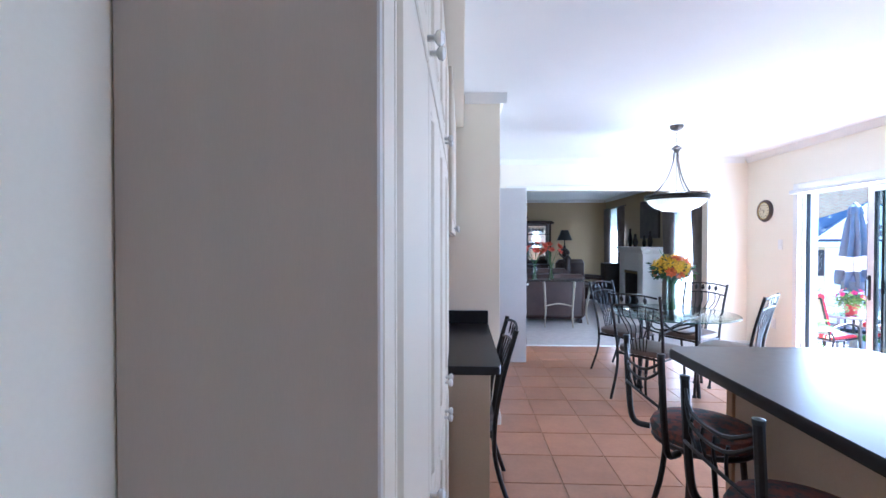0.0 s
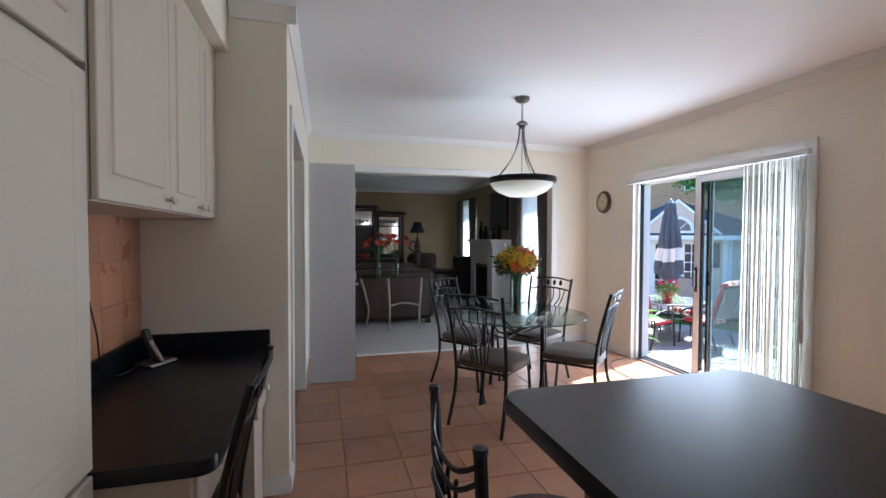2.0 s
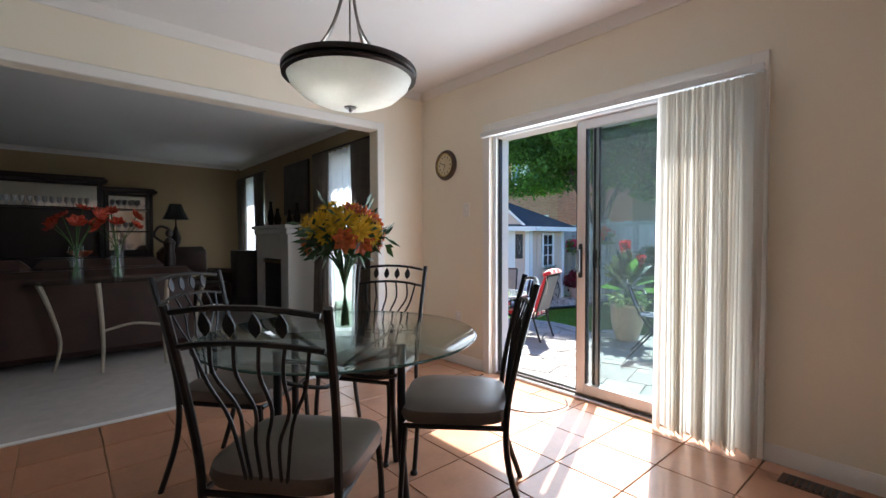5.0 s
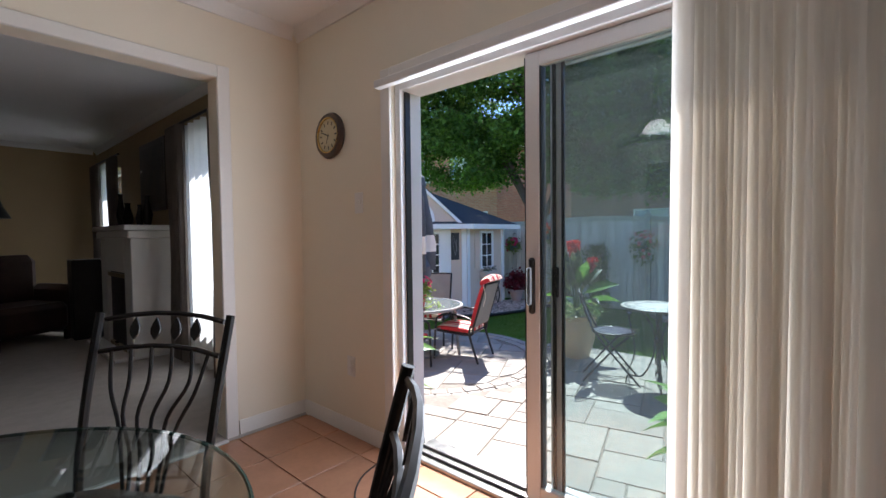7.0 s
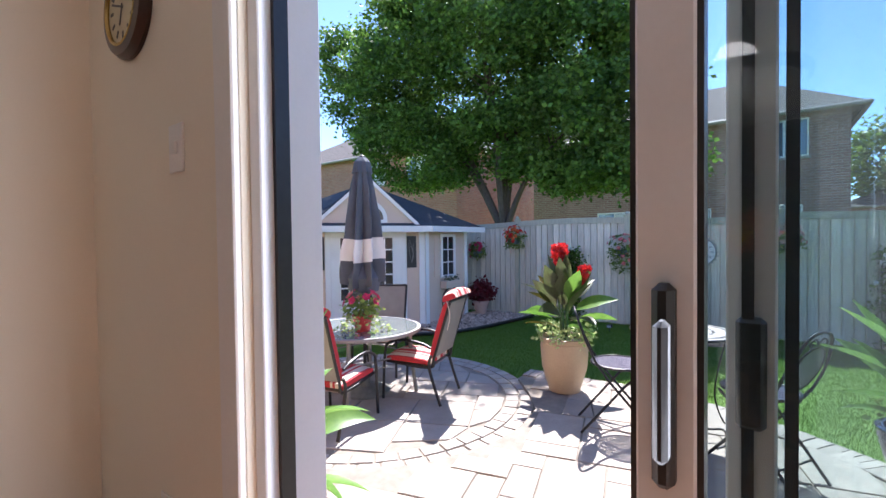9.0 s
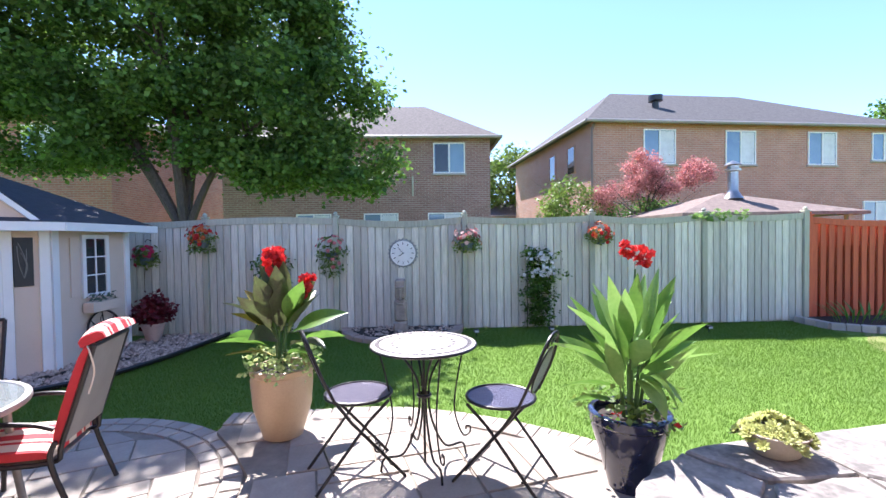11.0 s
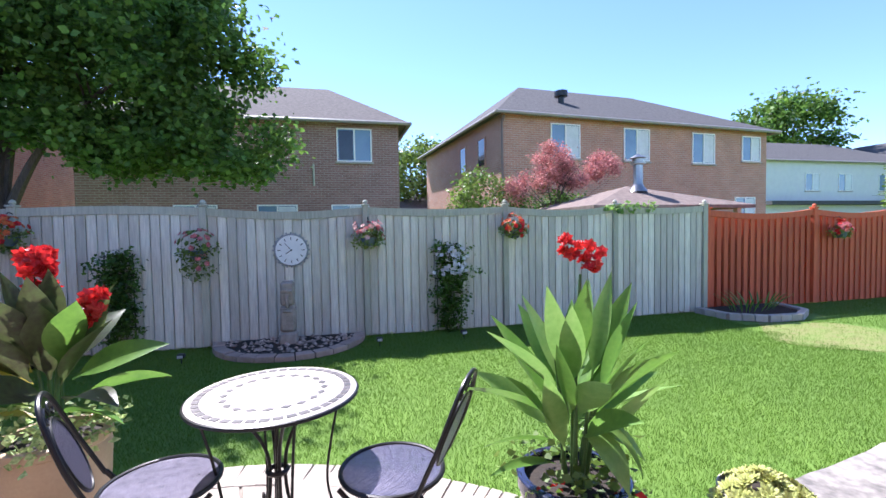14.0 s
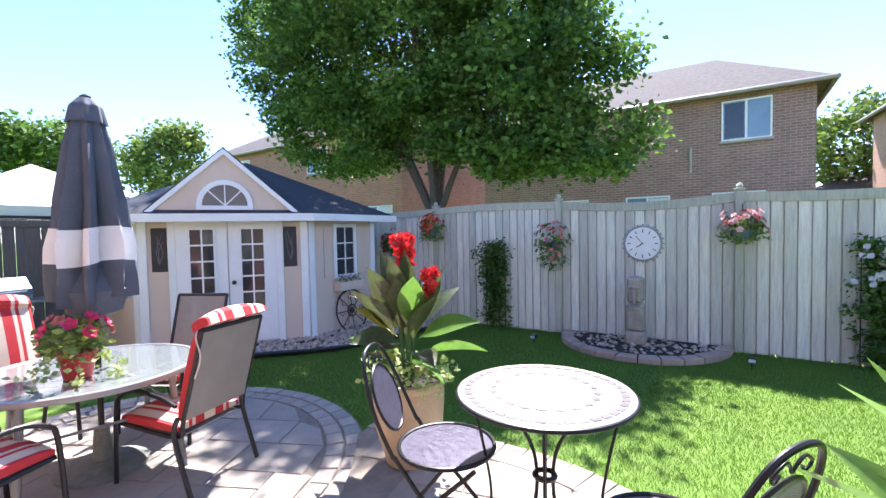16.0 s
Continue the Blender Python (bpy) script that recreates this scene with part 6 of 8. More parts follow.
part("shade", Shape().lathe([(0.20, 1.46), (0.13, 1.60), (0.09, 1.72), (0.088, 1.72), (0.125, 1.60), (0.195, 1.46)], n=24), BLACK, lp)
ac = thing("armchair", "brown leather armchair with rolled arms near the window", "armchair", pose(3.15, 10.75, 0.012, 0, 0, 25))
part("seat", Shape().box(-0.35, -0.35, 0.12, 0.35, 0.35, 0.45, 0.06), SOFA, ac)
part("back", Shape().box(-0.40, 0.25, 0.12, 0.40, 0.48, 1.0, 0.08), SOFA, ac)
for s in (-1, 1):
    part("arm", Shape().box(s * 0.42 - 0.09, -0.36, 0.05, s * 0.42 + 0.09, 0.35, 0.64, 0.06), SOFA, ac)
    part("foot", Shape().box(s * 0.35 - 0.03, -0.3, 0, s * 0.35 + 0.03, -0.24, 0.12), DARK_WOOD, ac)
fg = thing("plinth", "dark wooden stand behind the sofa", "stand", pose(2.55, 9.45, 0.012))
part("top", Shape().box(-0.2, -0.2, 0.68, 0.2, 0.2, 0.72, 0.006), DARK_WOOD, fg)
part("column", Shape().box(-0.12, -0.12, 0.0, 0.12, 0.12, 0.68, 0.01), DARK_WOOD, fg)
fs = Shape().lathe([(0.0, 0), (0.09, 0), (0.09, 0.03), (0.05, 0.05), (0.07, 0.14), (0.05, 0.26), (0.07, 0.36), (0.03, 0.42), (0.0, 0.43)], n=14)
fs.lathe([(0.0, 0), (0.035, 0.02), (0.045, 0.06), (0.03, 0.10), (0, 0.115)], (0.0, 0, 0.42), 12)
fs.tube(bend([(-0.06, 0, 0.36), (-0.16, 0, 0.45), (-0.10, 0, 0.56), (0.0, 0, 0.53)], 5), 0.016, 7)
solid("figurine", fs, DARK_WOOD, "abstract dark carved figurine on the stand", "figurine", pose(2.55, 9.45, 0.732))

fp = thing("fireplace", "white fireplace mantel with dark firebox", "fireplace")
part("pilaster", Shape().box(3.82, 8.86, 0.012, 4.22, 9.12, 1.20, 0.006), TRIM, fp)
part("pilaster", Shape().box(3.82, 9.86, 0.012, 4.22, 10.10, 1.20, 0.006), TRIM, fp)
part("frieze", Shape().box(3.82, 9.122, 0.85, 4.22, 9.858, 1.20, 0.006), TRIM, fp)
part("mantel_shelf", Shape().box(3.76, 8.80, 1.28, 4.225, 10.16, 1.33, 0.008).box(3.79, 8.83, 1.20, 4.22, 10.13, 1.28, 0.012), TRIM, fp)
part("firebox", Shape().box(3.86, 9.12, 0.03, 4.20, 9.86, 0.85), BLACK, fp, smooth=0)
BRASS_TRIM = surf("brass_trim", (0.4, 0.3, 0.12), None, 6, 0.3, metal=1.0)
part("firebox_rail", Shape().box(3.83, 9.14, 0.03, 3.86, 9.84, 0.07), BRASS_TRIM, fp)
part("firebox_rail", Shape().box(3.83, 9.14, 0.79, 3.86, 9.84, 0.83), BRASS_TRIM, fp)
part("hearth", Shape().box(3.66, 8.86, 0.0125, 3.82, 10.10, 0.05, 0.006), TRIM, fp)
pt = thing("framed_picture", "dark framed picture above the mantel", "picture")
part("frame", Shape().box(4.19, 9.05, 1.50, 4.228, 9.95, 2.28, 0.01), DARK_WOOD, pt)
part("canvas", Shape().box(4.185, 9.12, 1.57, 4.19, 9.88, 2.21), surf("muted_canvas", (0.12, 0.10, 0.09), (0.05, 0.05, 0.05), 6, 0.6), pt)
for y, h, r in ((8.98, 0.30, 0.05), (9.25, 0.22, 0.04), (9.7, 0.26, 0.06), (9.98, 0.38, 0.05)):
    solid("mantel_vase", Shape().lathe([(0.0, 0), (r * 0.6, 0), (r, h * 0.35), (r * 0.5, h * 0.75), (r * 0.4, h * 0.9), (r * 0.55, h), (0, h)], (4.0, y, 1.33), 16), DARK_METAL, "dark vase on the white mantel", "vase", None, "mantel vases")
sp = solid("speaker", Shape().box(3.60, 10.40, 0.012, 3.95, 10.70, 0.95, 0.01), BLACK, "black floor speaker beside the fireplace", "speaker")
DRAPE = surf("taupe_drape", (0.22, 0.18, 0.15), (0.14, 0.115, 0.10), 5, 0.8, 0.004, 90, thin=0.15)


def drape(y0, y1, mat, x, tie, label):
    v, f = [], []
    n, m = 40, 12
    for j in range(m + 1):
        z = 0.03 + 2.22 * j / m
        pull = tie * math.exp(-((z - 1.1) / 0.5) ** 2)
        for i in range(n + 1):
            u = i / n
            v.append((x + 0.03 * math.sin(u * 38) * (1 - 0.3 * pull), y0 + (y1 - y0) * (u * (1 - 0.5 * pull) + (0.5 * pull if tie < 0 else 0)), z))
    for j in range(m):
        f += [(j * (n + 1) + i, j * (n + 1) + i + 1, (j + 1) * (n + 1) + i + 1, (j + 1) * (n + 1) + i) for i in range(n)]
    return solid("curtain", Shape().add(v, f), mat, label, "curtain", None, "living room curtains")


for ya, yb in ((7.55, 8.40), (10.95, 11.75)):
    drape(ya - 0.02, yb + 0.02, SHEER, XW - 0.06, 0, "white sheer curtain over the window")
    drape(yb - 0.12, yb + 0.28, DRAPE, XW - 0.12, 0.3, "taupe drape tied back beside the window")
    drape(ya - 0.28, ya + 0.10, DRAPE, XW - 0.12, 0.3, "taupe drape beside the window")
    solid("curtain_rod", Shape().tube([(XW - 0.10, ya - 0.35, 2.27), (XW - 0.10, yb + 0.35, 2.27)], 0.012, 8), DARK_METAL, "dark curtain rod above the window", "rod", None, "curtain rods")
lv = thing("floor_vent", "brass floor register in the carpet", "vent", pose(3.95, 7.0, 0.013))
part("frame", Shape().box(-0.06, -0.14, 0, 0.06, 0.14, 0.006, 0.002), bpy.data.materials["brass_trim"], lv)
for k in range(9):
    part("slat", Shape().box(-0.045, -0.12 + 0.027 * k, 0.006, 0.045, -0.108 + 0.027 * k, 0.010), BLACK, lv, smooth=0)

# ---- floor tiles last ----
for x, y in TILE_SPOTS:
    t = part("tile", tile_mesh, None, floor)
    t.location = (x, y, 0.0)

# ---- raised flagstone bench beside the patio ----
BENCH = [(4.5, 4.30), (5.6, 4.32), (6.55, 4.22), (6.72, 4.12), (6.88, 3.95), (7.02, 3.70), (7.13, 3.34), (7.16, 3.0), (7.22, 2.6), (7.3, 2.1), (7.35, 1.5), (7.2, 0.6), (4.5, 0.5)]
bench = tagged(part("stone_bench", Shape().prism(BENCH[::-1], ZL - 0.1, ZS - 0.03), SAND, None, "raised flagstone terrace edge", smooth=0), "", "", "", "structure")


def shrink(poly, d):
    c = Vector((sum(p[0] for p in poly) / len(poly), sum(p[1] for p in poly) / len(poly)))
    return [tuple(Vector(p) + (c - Vector(p)).normalized() * d) for p in poly]


rnd = random.Random(11)
flag_polys = [
    [(6.55, 4.24), (6.74, 4.13), (6.90, 3.96), (7.04, 3.70), (6.70, 3.45), (6.30, 3.72), (6.28, 4.26)],
    [(7.04, 3.70), (7.15, 3.34), (7.18, 2.98), (6.72, 2.92), (6.70, 3.45)],
    [(6.70, 3.45), (6.72, 2.92), (6.25, 2.95), (6.10, 3.30), (6.30, 3.72)],
    [(7.18, 2.98), (7.26, 2.5), (7.38, 1.9), (7.38, 1.3), (6.75, 1.2), (6.35, 1.7), (6.30, 2.5), (6.72, 2.92)],
    [(6.28, 4.26), (6.30, 3.72), (6.10, 3.30), (5.60, 3.45), (5.55, 4.34)],
    [(6.10, 3.30), (6.25, 2.95), (6.72, 2.92), (6.30, 2.5), (5.55, 2.6), (5.60, 3.45)],
    [(5.55, 4.34), (5.60, 3.45), (5.05, 3.40), (5.0, 4.32)],
    [(5.0, 4.32), (5.05, 3.40), (4.52, 3.40), (4.52, 4.31)],
    [(5.60, 3.45), (5.55, 2.6), (4.9, 2.5), (4.52, 2.6), (4.52, 3.40), (5.05, 3.40)],
    [(6.30, 2.5), (6.35, 1.7), (5.5, 1.5), (4.9, 2.5), (5.55, 2.6)],
]
for poly in flag_polys:
    fine = []
    for i, p in enumerate(poly):
        q = poly[(i + 1) % len(poly)]
        for k in range(3):
            t = k / 3
            fine.append((p[0] + (q[0] - p[0]) * t + (rnd.uniform(-0.02, 0.02) if k else 0), p[1] + (q[1] - p[1]) * t + (rnd.uniform(-0.02, 0.02) if k else 0)))
    area = sum(fine[i - 1][0] * fine[i][1] - fine[i][0] * fine[i - 1][1] for i in range(len(fine)))
    part("flagstone", Shape().prism(shrink(fine if area > 0 else fine[::-1], 0.02), ZS - 0.05, ZS + rnd.uniform(-0.004, 0.004), 0.012), FLAG, bench, smooth=0)
BED_STONE = surf("brown_edging_stone", (0.45, 0.33, 0.26), (0.30, 0.215, 0.17), 6, 0.9, 0.015, 50, vary=0.12)
LEDGE = surf("cut_stone", (0.44, 0.40, 0.36), (0.34, 0.31, 0.28), 6, 0.85, 0.015, 50, vary=0.12)
for i in range(len(BENCH) - 2):
    (x0, y0), (x1, y1) = BENCH[i], BENCH[i + 1]
    d = Vector((x1 - x0, y1 - y0))
    n = max(1, round(d.length / 0.26))
    out = Vector((-d.y, d.x)).normalized()
    for r in range(2):
        for k in range(n):
            a = Vector((x0, y0)) + d * (k / n) + d.normalized() * 0.004
            b = Vector((x0, y0)) + d * ((k + 1) / n) - d.normalized() * 0.004
            q = [a - out * 0.08, a + out * 0.012, b + out * 0.012, b - out * 0.08]
            part("wall_stone", Shape().prism([tuple(p) for p in q][::-1], ZL + 0.19 * r, ZL + 0.19 * r + 0.185), LEDGE, bench, smooth=0)


# ---- leafy plants ----
def blade(s, root, way, length, width, bend_down=0.5, fold=0.25, n=6, roll=0.0, stalk=0.0):
    """A long leaf that rises along way and bends over."""
    p, d = Vector(root), Vector(way).normalized()
    side = d.cross(Vector((0, 0, 1)))
    side = side.normalized() if side.length > 0.05 else Vector((1, 0, 0))
    side = Matrix.Rotation(radians(roll), 3, d) @ side
    v, f = [], []
    for i in range(n + 1):
        t = i / n
        u = max(0.0, (t - stalk) / (1 - stalk))
        w = width * max(math.sin(math.pi * u ** 0.8), 0.07 if t < 0.98 else 0.01)
        side = (side - d * side.dot(d)).normalized()
        up = side.cross(d).normalized()
        v += [p - side * w * 0.5 + up * w * fold * 0.5, p, p + side * w * 0.5 + up * w * fold * 0.5]
        d = (d + Vector((0, 0, -bend_down / n))).normalized()
        p = p + d * (length / n)
    for i in range(n):
        k = 3 * i
        f += [(k, k + 1, k + 4, k + 3), (k + 1, k + 2, k + 5, k + 4)]
    return s.add(v, f)


def pot_shape(r_base, r_rim, h, rim=0.03, belly=1.0):
    t = 0.022
    return Shape().lathe([(0.0, 0.0), (r_base, 0.0), (r_base * 1.02, 0.02), ((r_base + r_rim) / 2 * (1 + 0.05 * belly), h * 0.45), (r_rim * (1 + 0.01 * belly), h * 0.82), (r_rim, h - rim * 2), (r_rim + 0.012, h - rim * 1.6), (r_rim + 0.014, h - 0.006), (r_rim + 0.006, h),
                          (r_rim - t, h), (r_rim - t, h - 0.07), (0.0, h - 0.06)], n=36)


TERRACOTTA = surf("sand_glazed_clay", (0.53, 0.38, 0.225), (0.45, 0.315, 0.185), 3, 0.45, 0.004, 60)
BLUE_GLAZE = surf("dark_blue_glaze", (0.012, 0.016, 0.045), (0.02, 0.022, 0.05), 8, 0.12, 0.002, 40, coat=0.6)
CANNA = surf("canna_leaf", (0.15, 0.29, 0.045), (0.085, 0.19, 0.03), 6, 0.40, 0.004, 40, thin=0.35, island=0.2)
CANNA_DARK = surf("bronze_canna_leaf", (0.08, 0.115, 0.035), (0.045, 0.04, 0.022), 5, 0.35, 0.004, 40, thin=0.35, island=0.35)
CANNA_PALE = surf("pale_canna_leaf", (0.26, 0.40, 0.11), (0.16, 0.30, 0.065), 6, 0.38, 0.003, 40, thin=0.4, island=0.2)
CANNA_GOLD = surf("golden_canna_leaf", (0.42, 0.36, 0.05), (0.26, 0.20, 0.03), 6, 0.4, thin=0.4, island=0.25)
VARIEG = surf("variegated_leaf", (0.58, 0.64, 0.28), (0.22, 0.36, 0.09), 30, 0.5, thin=0.3, island=0.25, spread=0.4)
SOIL = surf("potting_soil", (0.035, 0.025, 0.018), (0.02, 0.014, 0.01), 20, 0.95, 0.03, 90)


def canna(name, label, at, pot, pot_h, pot_r, pot_mat, leaf_sets, stems, flowers, extras, seed, slim=1.0, reach=1.1):
    """A potted canna: pot, soil, stems, broad leaves and red blooms."""
    rnd = random.Random(seed)
    t = thing(name, label, "potted plant", at)
    part("pot", pot, pot_mat, t)
    part("soil", Shape().lathe([(0.0, pot_h - 0.058), (pot_r * 0.93, pot_h - 0.06), (pot_r * 0.93, pot_h - 0.05), (0, pot_h - 0.04)], n=20), SOIL, t)
    for x, y, h, lean in stems:
        part("stem", Shape().tube(bend([(x * 0.5, y * 0.5, pot_h - 0.06), (x * 0.8, y * 0.8, pot_h + h * 0.5), (x + lean * 0.3, y + lean, pot_h + h)], 5), [0.014 - 0.008 * k / 10 for k in range(11)], 7), STEM, t)
    for mat, items in leaf_sets:
        for az, z, el, ln_, wd, bd in items:
            s = Shape()
            a, e = radians(az), radians(el)
            off = rnd.uniform(0.02, 0.12)
            blade(s, (off * math.cos(a), off * math.sin(a), pot_h + z), (math.cos(a) * math.cos(e), math.sin(a) * math.cos(e), math.sin(e)), ln_ * reach, wd * slim, bd, 0.30, 11, rnd.uniform(-50, 50), 0.07)
            part("leaf", s, mat, t, smooth=60)
    for fx, fy, fz, size in flowers:
        s = Shape()
        for _ in range(int(26 * size)):
            c = Vector((fx, fy, pot_h + fz)) + Vector((rnd.uniform(-1, 1) * 0.07, rnd.uniform(-1, 1) * 0.07, rnd.uniform(-0.10, 0.10))) * size
            bloom(s, c, (rnd.uniform(-1, 1), rnd.uniform(-1, 1), rnd.uniform(-0.1, 0.8)), 0.055 * size, 6, 2, 0.5)
        tagged(part("blossom", s, RED_P, t, smooth=0), "", "", "", "stuff")
    for nm, mat, (r0, r1, z0, z1, n, size) in extras:
        v = []
        for _ in range(n):
            a, q = rnd.uniform(0, 6.28), rnd.uniform(r0, r1)
            v.append((q * math.cos(a), q * math.sin(a), pot_h + rnd.uniform(z0, z1) - max(0, q - pot_r) * 0.6))
        vv, ff = leaves(v, (0.03, 0.03, 0.025), 4, size, 0.7, 0.0)
        tagged(part(nm, cloud(nm, vv, ff, mat), None, t), "", "", "", "stuff")
    return t


canna("canna_pot", "sand coloured clay pot with bronze canna and red blooms", pose(8.32, 6.40, ZP), pot_shape(0.165, 0.245, 0.58, 0.03, 3.2), 0.58, 0.245, TERRACOTTA,
      [(CANNA_DARK, [(200, 0.30, 70, 0.42, 0.20, 0.2), (250, 0.26, 56, 0.44, 0.20, 0.4), (130, 0.48, 78, 0.38, 0.16, 0.15), (60, 0.46, 80, 0.36, 0.15, 0.1), (215, 0.52, 82, 0.34, 0.13, 0.1), (285, 0.42, 68, 0.38, 0.15, 0.3),
                     (190, 0.44, 76, 0.40, 0.17, 0.2), (265, 0.36, 64, 0.40, 0.17, 0.3), (140, 0.30, 56, 0.40, 0.18, 0.4), (330, 0.34, 50, 0.40, 0.17, 0.6), (20, 0.34, 55, 0.40, 0.17, 0.5), (105, 0.34, 48, 0.40, 0.17, 0.7), (170, 0.22, 34, 0.42, 0.18, 0.7), (235, 0.18, 28, 0.40, 0.18, 0.8), (160, 0.40, 66, 0.40, 0.17, 0.3)]),
       (CANNA, [(275, 0.28, 32, 0.45, 0.17, 0.5), (95, 0.14, 24, 0.44, 0.15, 0.5), (75, 0.20, 15, 0.42, 0.16, 0.4), (300, 0.16, 20, 0.42, 0.15, 0.6), (250, 0.10, 18, 0.36, 0.15, 0.8), (225, 0.38, 60, 0.40, 0.18, 0.3)]),
       (CANNA_GOLD, [(100, 0.34, 62, 0.34, 0.20, 0.3), (115, 0.28, 42, 0.34, 0.17, 0.4), (85, 0.08, 16, 0.40, 0.13, 0.5)])],
      [(0.03, 0.03, 0.80, 0.02), (-0.04, -0.06, 0.70, -0.12), (0.0, 0.06, 0.55, 0.03), (0.05, -0.03, 0.5, 0.0), (-0.06, 0.02, 0.45, 0.02)],
      [(0.04, 0.06, 0.88, 1.0), (-0.02, -0.24, 0.68, 0.75)],
      [("trailing_foliage", VARIEG, (0.12, 0.31, -0.01, 0.13, 85, 0.055))], 3)
canna("canna_pot", "dark blue glazed pot with tall green canna and red flower", pose(7.36, 3.86, ZP), pot_shape(0.135, 0.245, 0.50, 0.035, 0.3), 0.50, 0.245, BLUE_GLAZE,
      [(CANNA, [(90, 0.26, 35, 0.55, 0.16, 0.5), (75, 0.32, 62, 0.50, 0.15, 0.3), (270, 0.40, 68, 0.52, 0.15, 0.25), (285, 0.34, 55, 0.48, 0.15, 0.4), (200, 0.32, 60, 0.46, 0.19, 0.3), (230, 0.30, 54, 0.46, 0.19, 0.5),
                (20, 0.36, 60, 0.48, 0.15, 0.4), (330, 0.36, 62, 0.48, 0.15, 0.4), (180, 0.46, 78, 0.46, 0.14, 0.1), (85, 0.14, 20, 0.40, 0.08, 0.6), (100, 0.06, 28, 0.36, 0.06, 0.8), (110, 0.20, 55, 0.46, 0.15, 0.4), (140, 0.28, 62, 0.48, 0.16, 0.3), (260, 0.22, 44, 0.46, 0.15, 0.5), (295, 0.24, 60, 0.46, 0.15, 0.3), (225, 0.38, 72, 0.46, 0.15, 0.2), (190, 0.18, 46, 0.42, 0.17, 0.6)]),
       (CANNA_PALE, [(100, 0.38, 48, 0.50, 0.15, 0.3), (120, 0.44, 72, 0.48, 0.14, 0.2), (255, 0.44, 80, 0.50, 0.13, 0.1), (265, 0.26, 22, 0.48, 0.14, 0.3), (170, 0.28, 50, 0.44, 0.18, 0.5), (215, 0.26, 20, 0.36, 0.17, 1.9), (195, 0.22, 15, 0.34, 0.16, 1.8),
                     (240, 0.20, 25, 0.34, 0.15, 1.6), (50, 0.40, 70, 0.46, 0.14, 0.3), (310, 0.42, 74, 0.48, 0.14, 0.2), (150, 0.42, 66, 0.46, 0.15, 0.3), (70, 0.20, 48, 0.46, 0.15, 0.5), (240, 0.12, 58, 0.44, 0.15, 0.4), (130, 0.14, 66, 0.46, 0.14, 0.3), (280, 0.16, 72, 0.46, 0.14, 0.2)])],
      [(0.0, -0.02, 0.92, -0.02), (0.04, 0.06, 0.75, 0.03), (-0.05, 0.03, 0.32, 0.0), (0.06, -0.05, 0.34, 0.0), (-0.02, 0.08, 0.34, 0.02), (-0.08, -0.04, 0.36, -0.02), (0.02, -0.09, 0.36, -0.03), (-0.10, 0.04, 0.36, 0.0), (-0.04, -0.10, 0.38, 0.0), (-0.11, -0.01, 0.34, 0.0)],
      [(0.0, -0.10, 1.00, 0.6), (0.03, 0.0, 1.05, 0.55)],
      [("trailing_foliage", LEAF_LIGHT, (0.12, 0.30, -0.06, 0.10, 60, 0.05)), ("small_blossom", RED_P, (0.16, 0.28, -0.06, 0.04, 3, 0.045))], 5, 0.74, 1.0)
canna("leafy_pot", "terracotta pot with broad green leaves beside the patio door", pose(4.88, 4.12, ZS), pot_shape(0.12, 0.17, 0.30, 0.03, 0.6), 0.30, 0.17, TERRACOTTA,
      [(CANNA, [(150, 0.05, 45, 0.36, 0.19, 1.0), (200, 0.05, 40, 0.36, 0.19, 1.1), (100, 0.08, 50, 0.36, 0.18, 0.9), (240, 0.08, 55, 0.36, 0.19, 0.8), (300, 0.05, 45, 0.34, 0.18, 1.0), (30, 0.05, 45, 0.34, 0.18, 1.0), (125, 0.10, 30, 0.38, 0.18, 0.9), (75, 0.06, 28, 0.38, 0.18, 0.9),
                (170, 0.18, 62, 0.36, 0.18, 0.7), (220, 0.20, 66, 0.36, 0.18, 0.6), (120, 0.20, 62, 0.36, 0.18, 0.6), (70, 0.2, 56, 0.36, 0.18, 0.6), (185, 0.0, 22, 0.34, 0.18, 1.2), (110, 0.0, 18, 0.34, 0.17, 1.0)]),
       (CANNA_PALE, [(90, 0.15, 44, 0.38, 0.17, 0.8), (140, 0.14, 36, 0.38, 0.18, 0.9), (60, 0.12, 38, 0.36, 0.17, 0.9), (270, 0.18, 66, 0.36, 0.16, 0.6)])],
      [(0.02, 0.02, 0.35, 0.02), (-0.03, -0.02, 0.3, -0.02)], [], [("trailing_foliage", LEAF_LIGHT, (0.05, 0.20, -0.05, 0.10, 30, 0.06))], 8, 0.85, 0.9)
canna("canna_pot", "potted canna with broad green leaves by the house wall", pose(4.86, 6.50, ZP), pot_shape(0.14, 0.20, 0.36, 0.03, 0.6), 0.36, 0.20, TERRACOTTA,
      [(CANNA, [(290, 0.35, 50, 0.46, 0.15, 1.0), (330, 0.30, 40, 0.46, 0.15, 1.1), (10, 0.35, 50, 0.46, 0.15, 0.9), (60, 0.3, 55, 0.46, 0.15, 0.8), (120, 0.3, 45, 0.42, 0.14, 1.0), (310, 0.10, 30, 0.42, 0.13, 1.0), (350, 0.5, 70, 0.45, 0.13, 0.6), (270, 0.2, 35, 0.42, 0.14, 1.0)])],
      [(0.02, 0.02, 0.6, 0.02), (-0.03, -0.02, 0.5, -0.02)], [], [("trailing_foliage", LEAF_LIGHT, (0.05, 0.22, -0.05, 0.10, 30, 0.06))], 9)

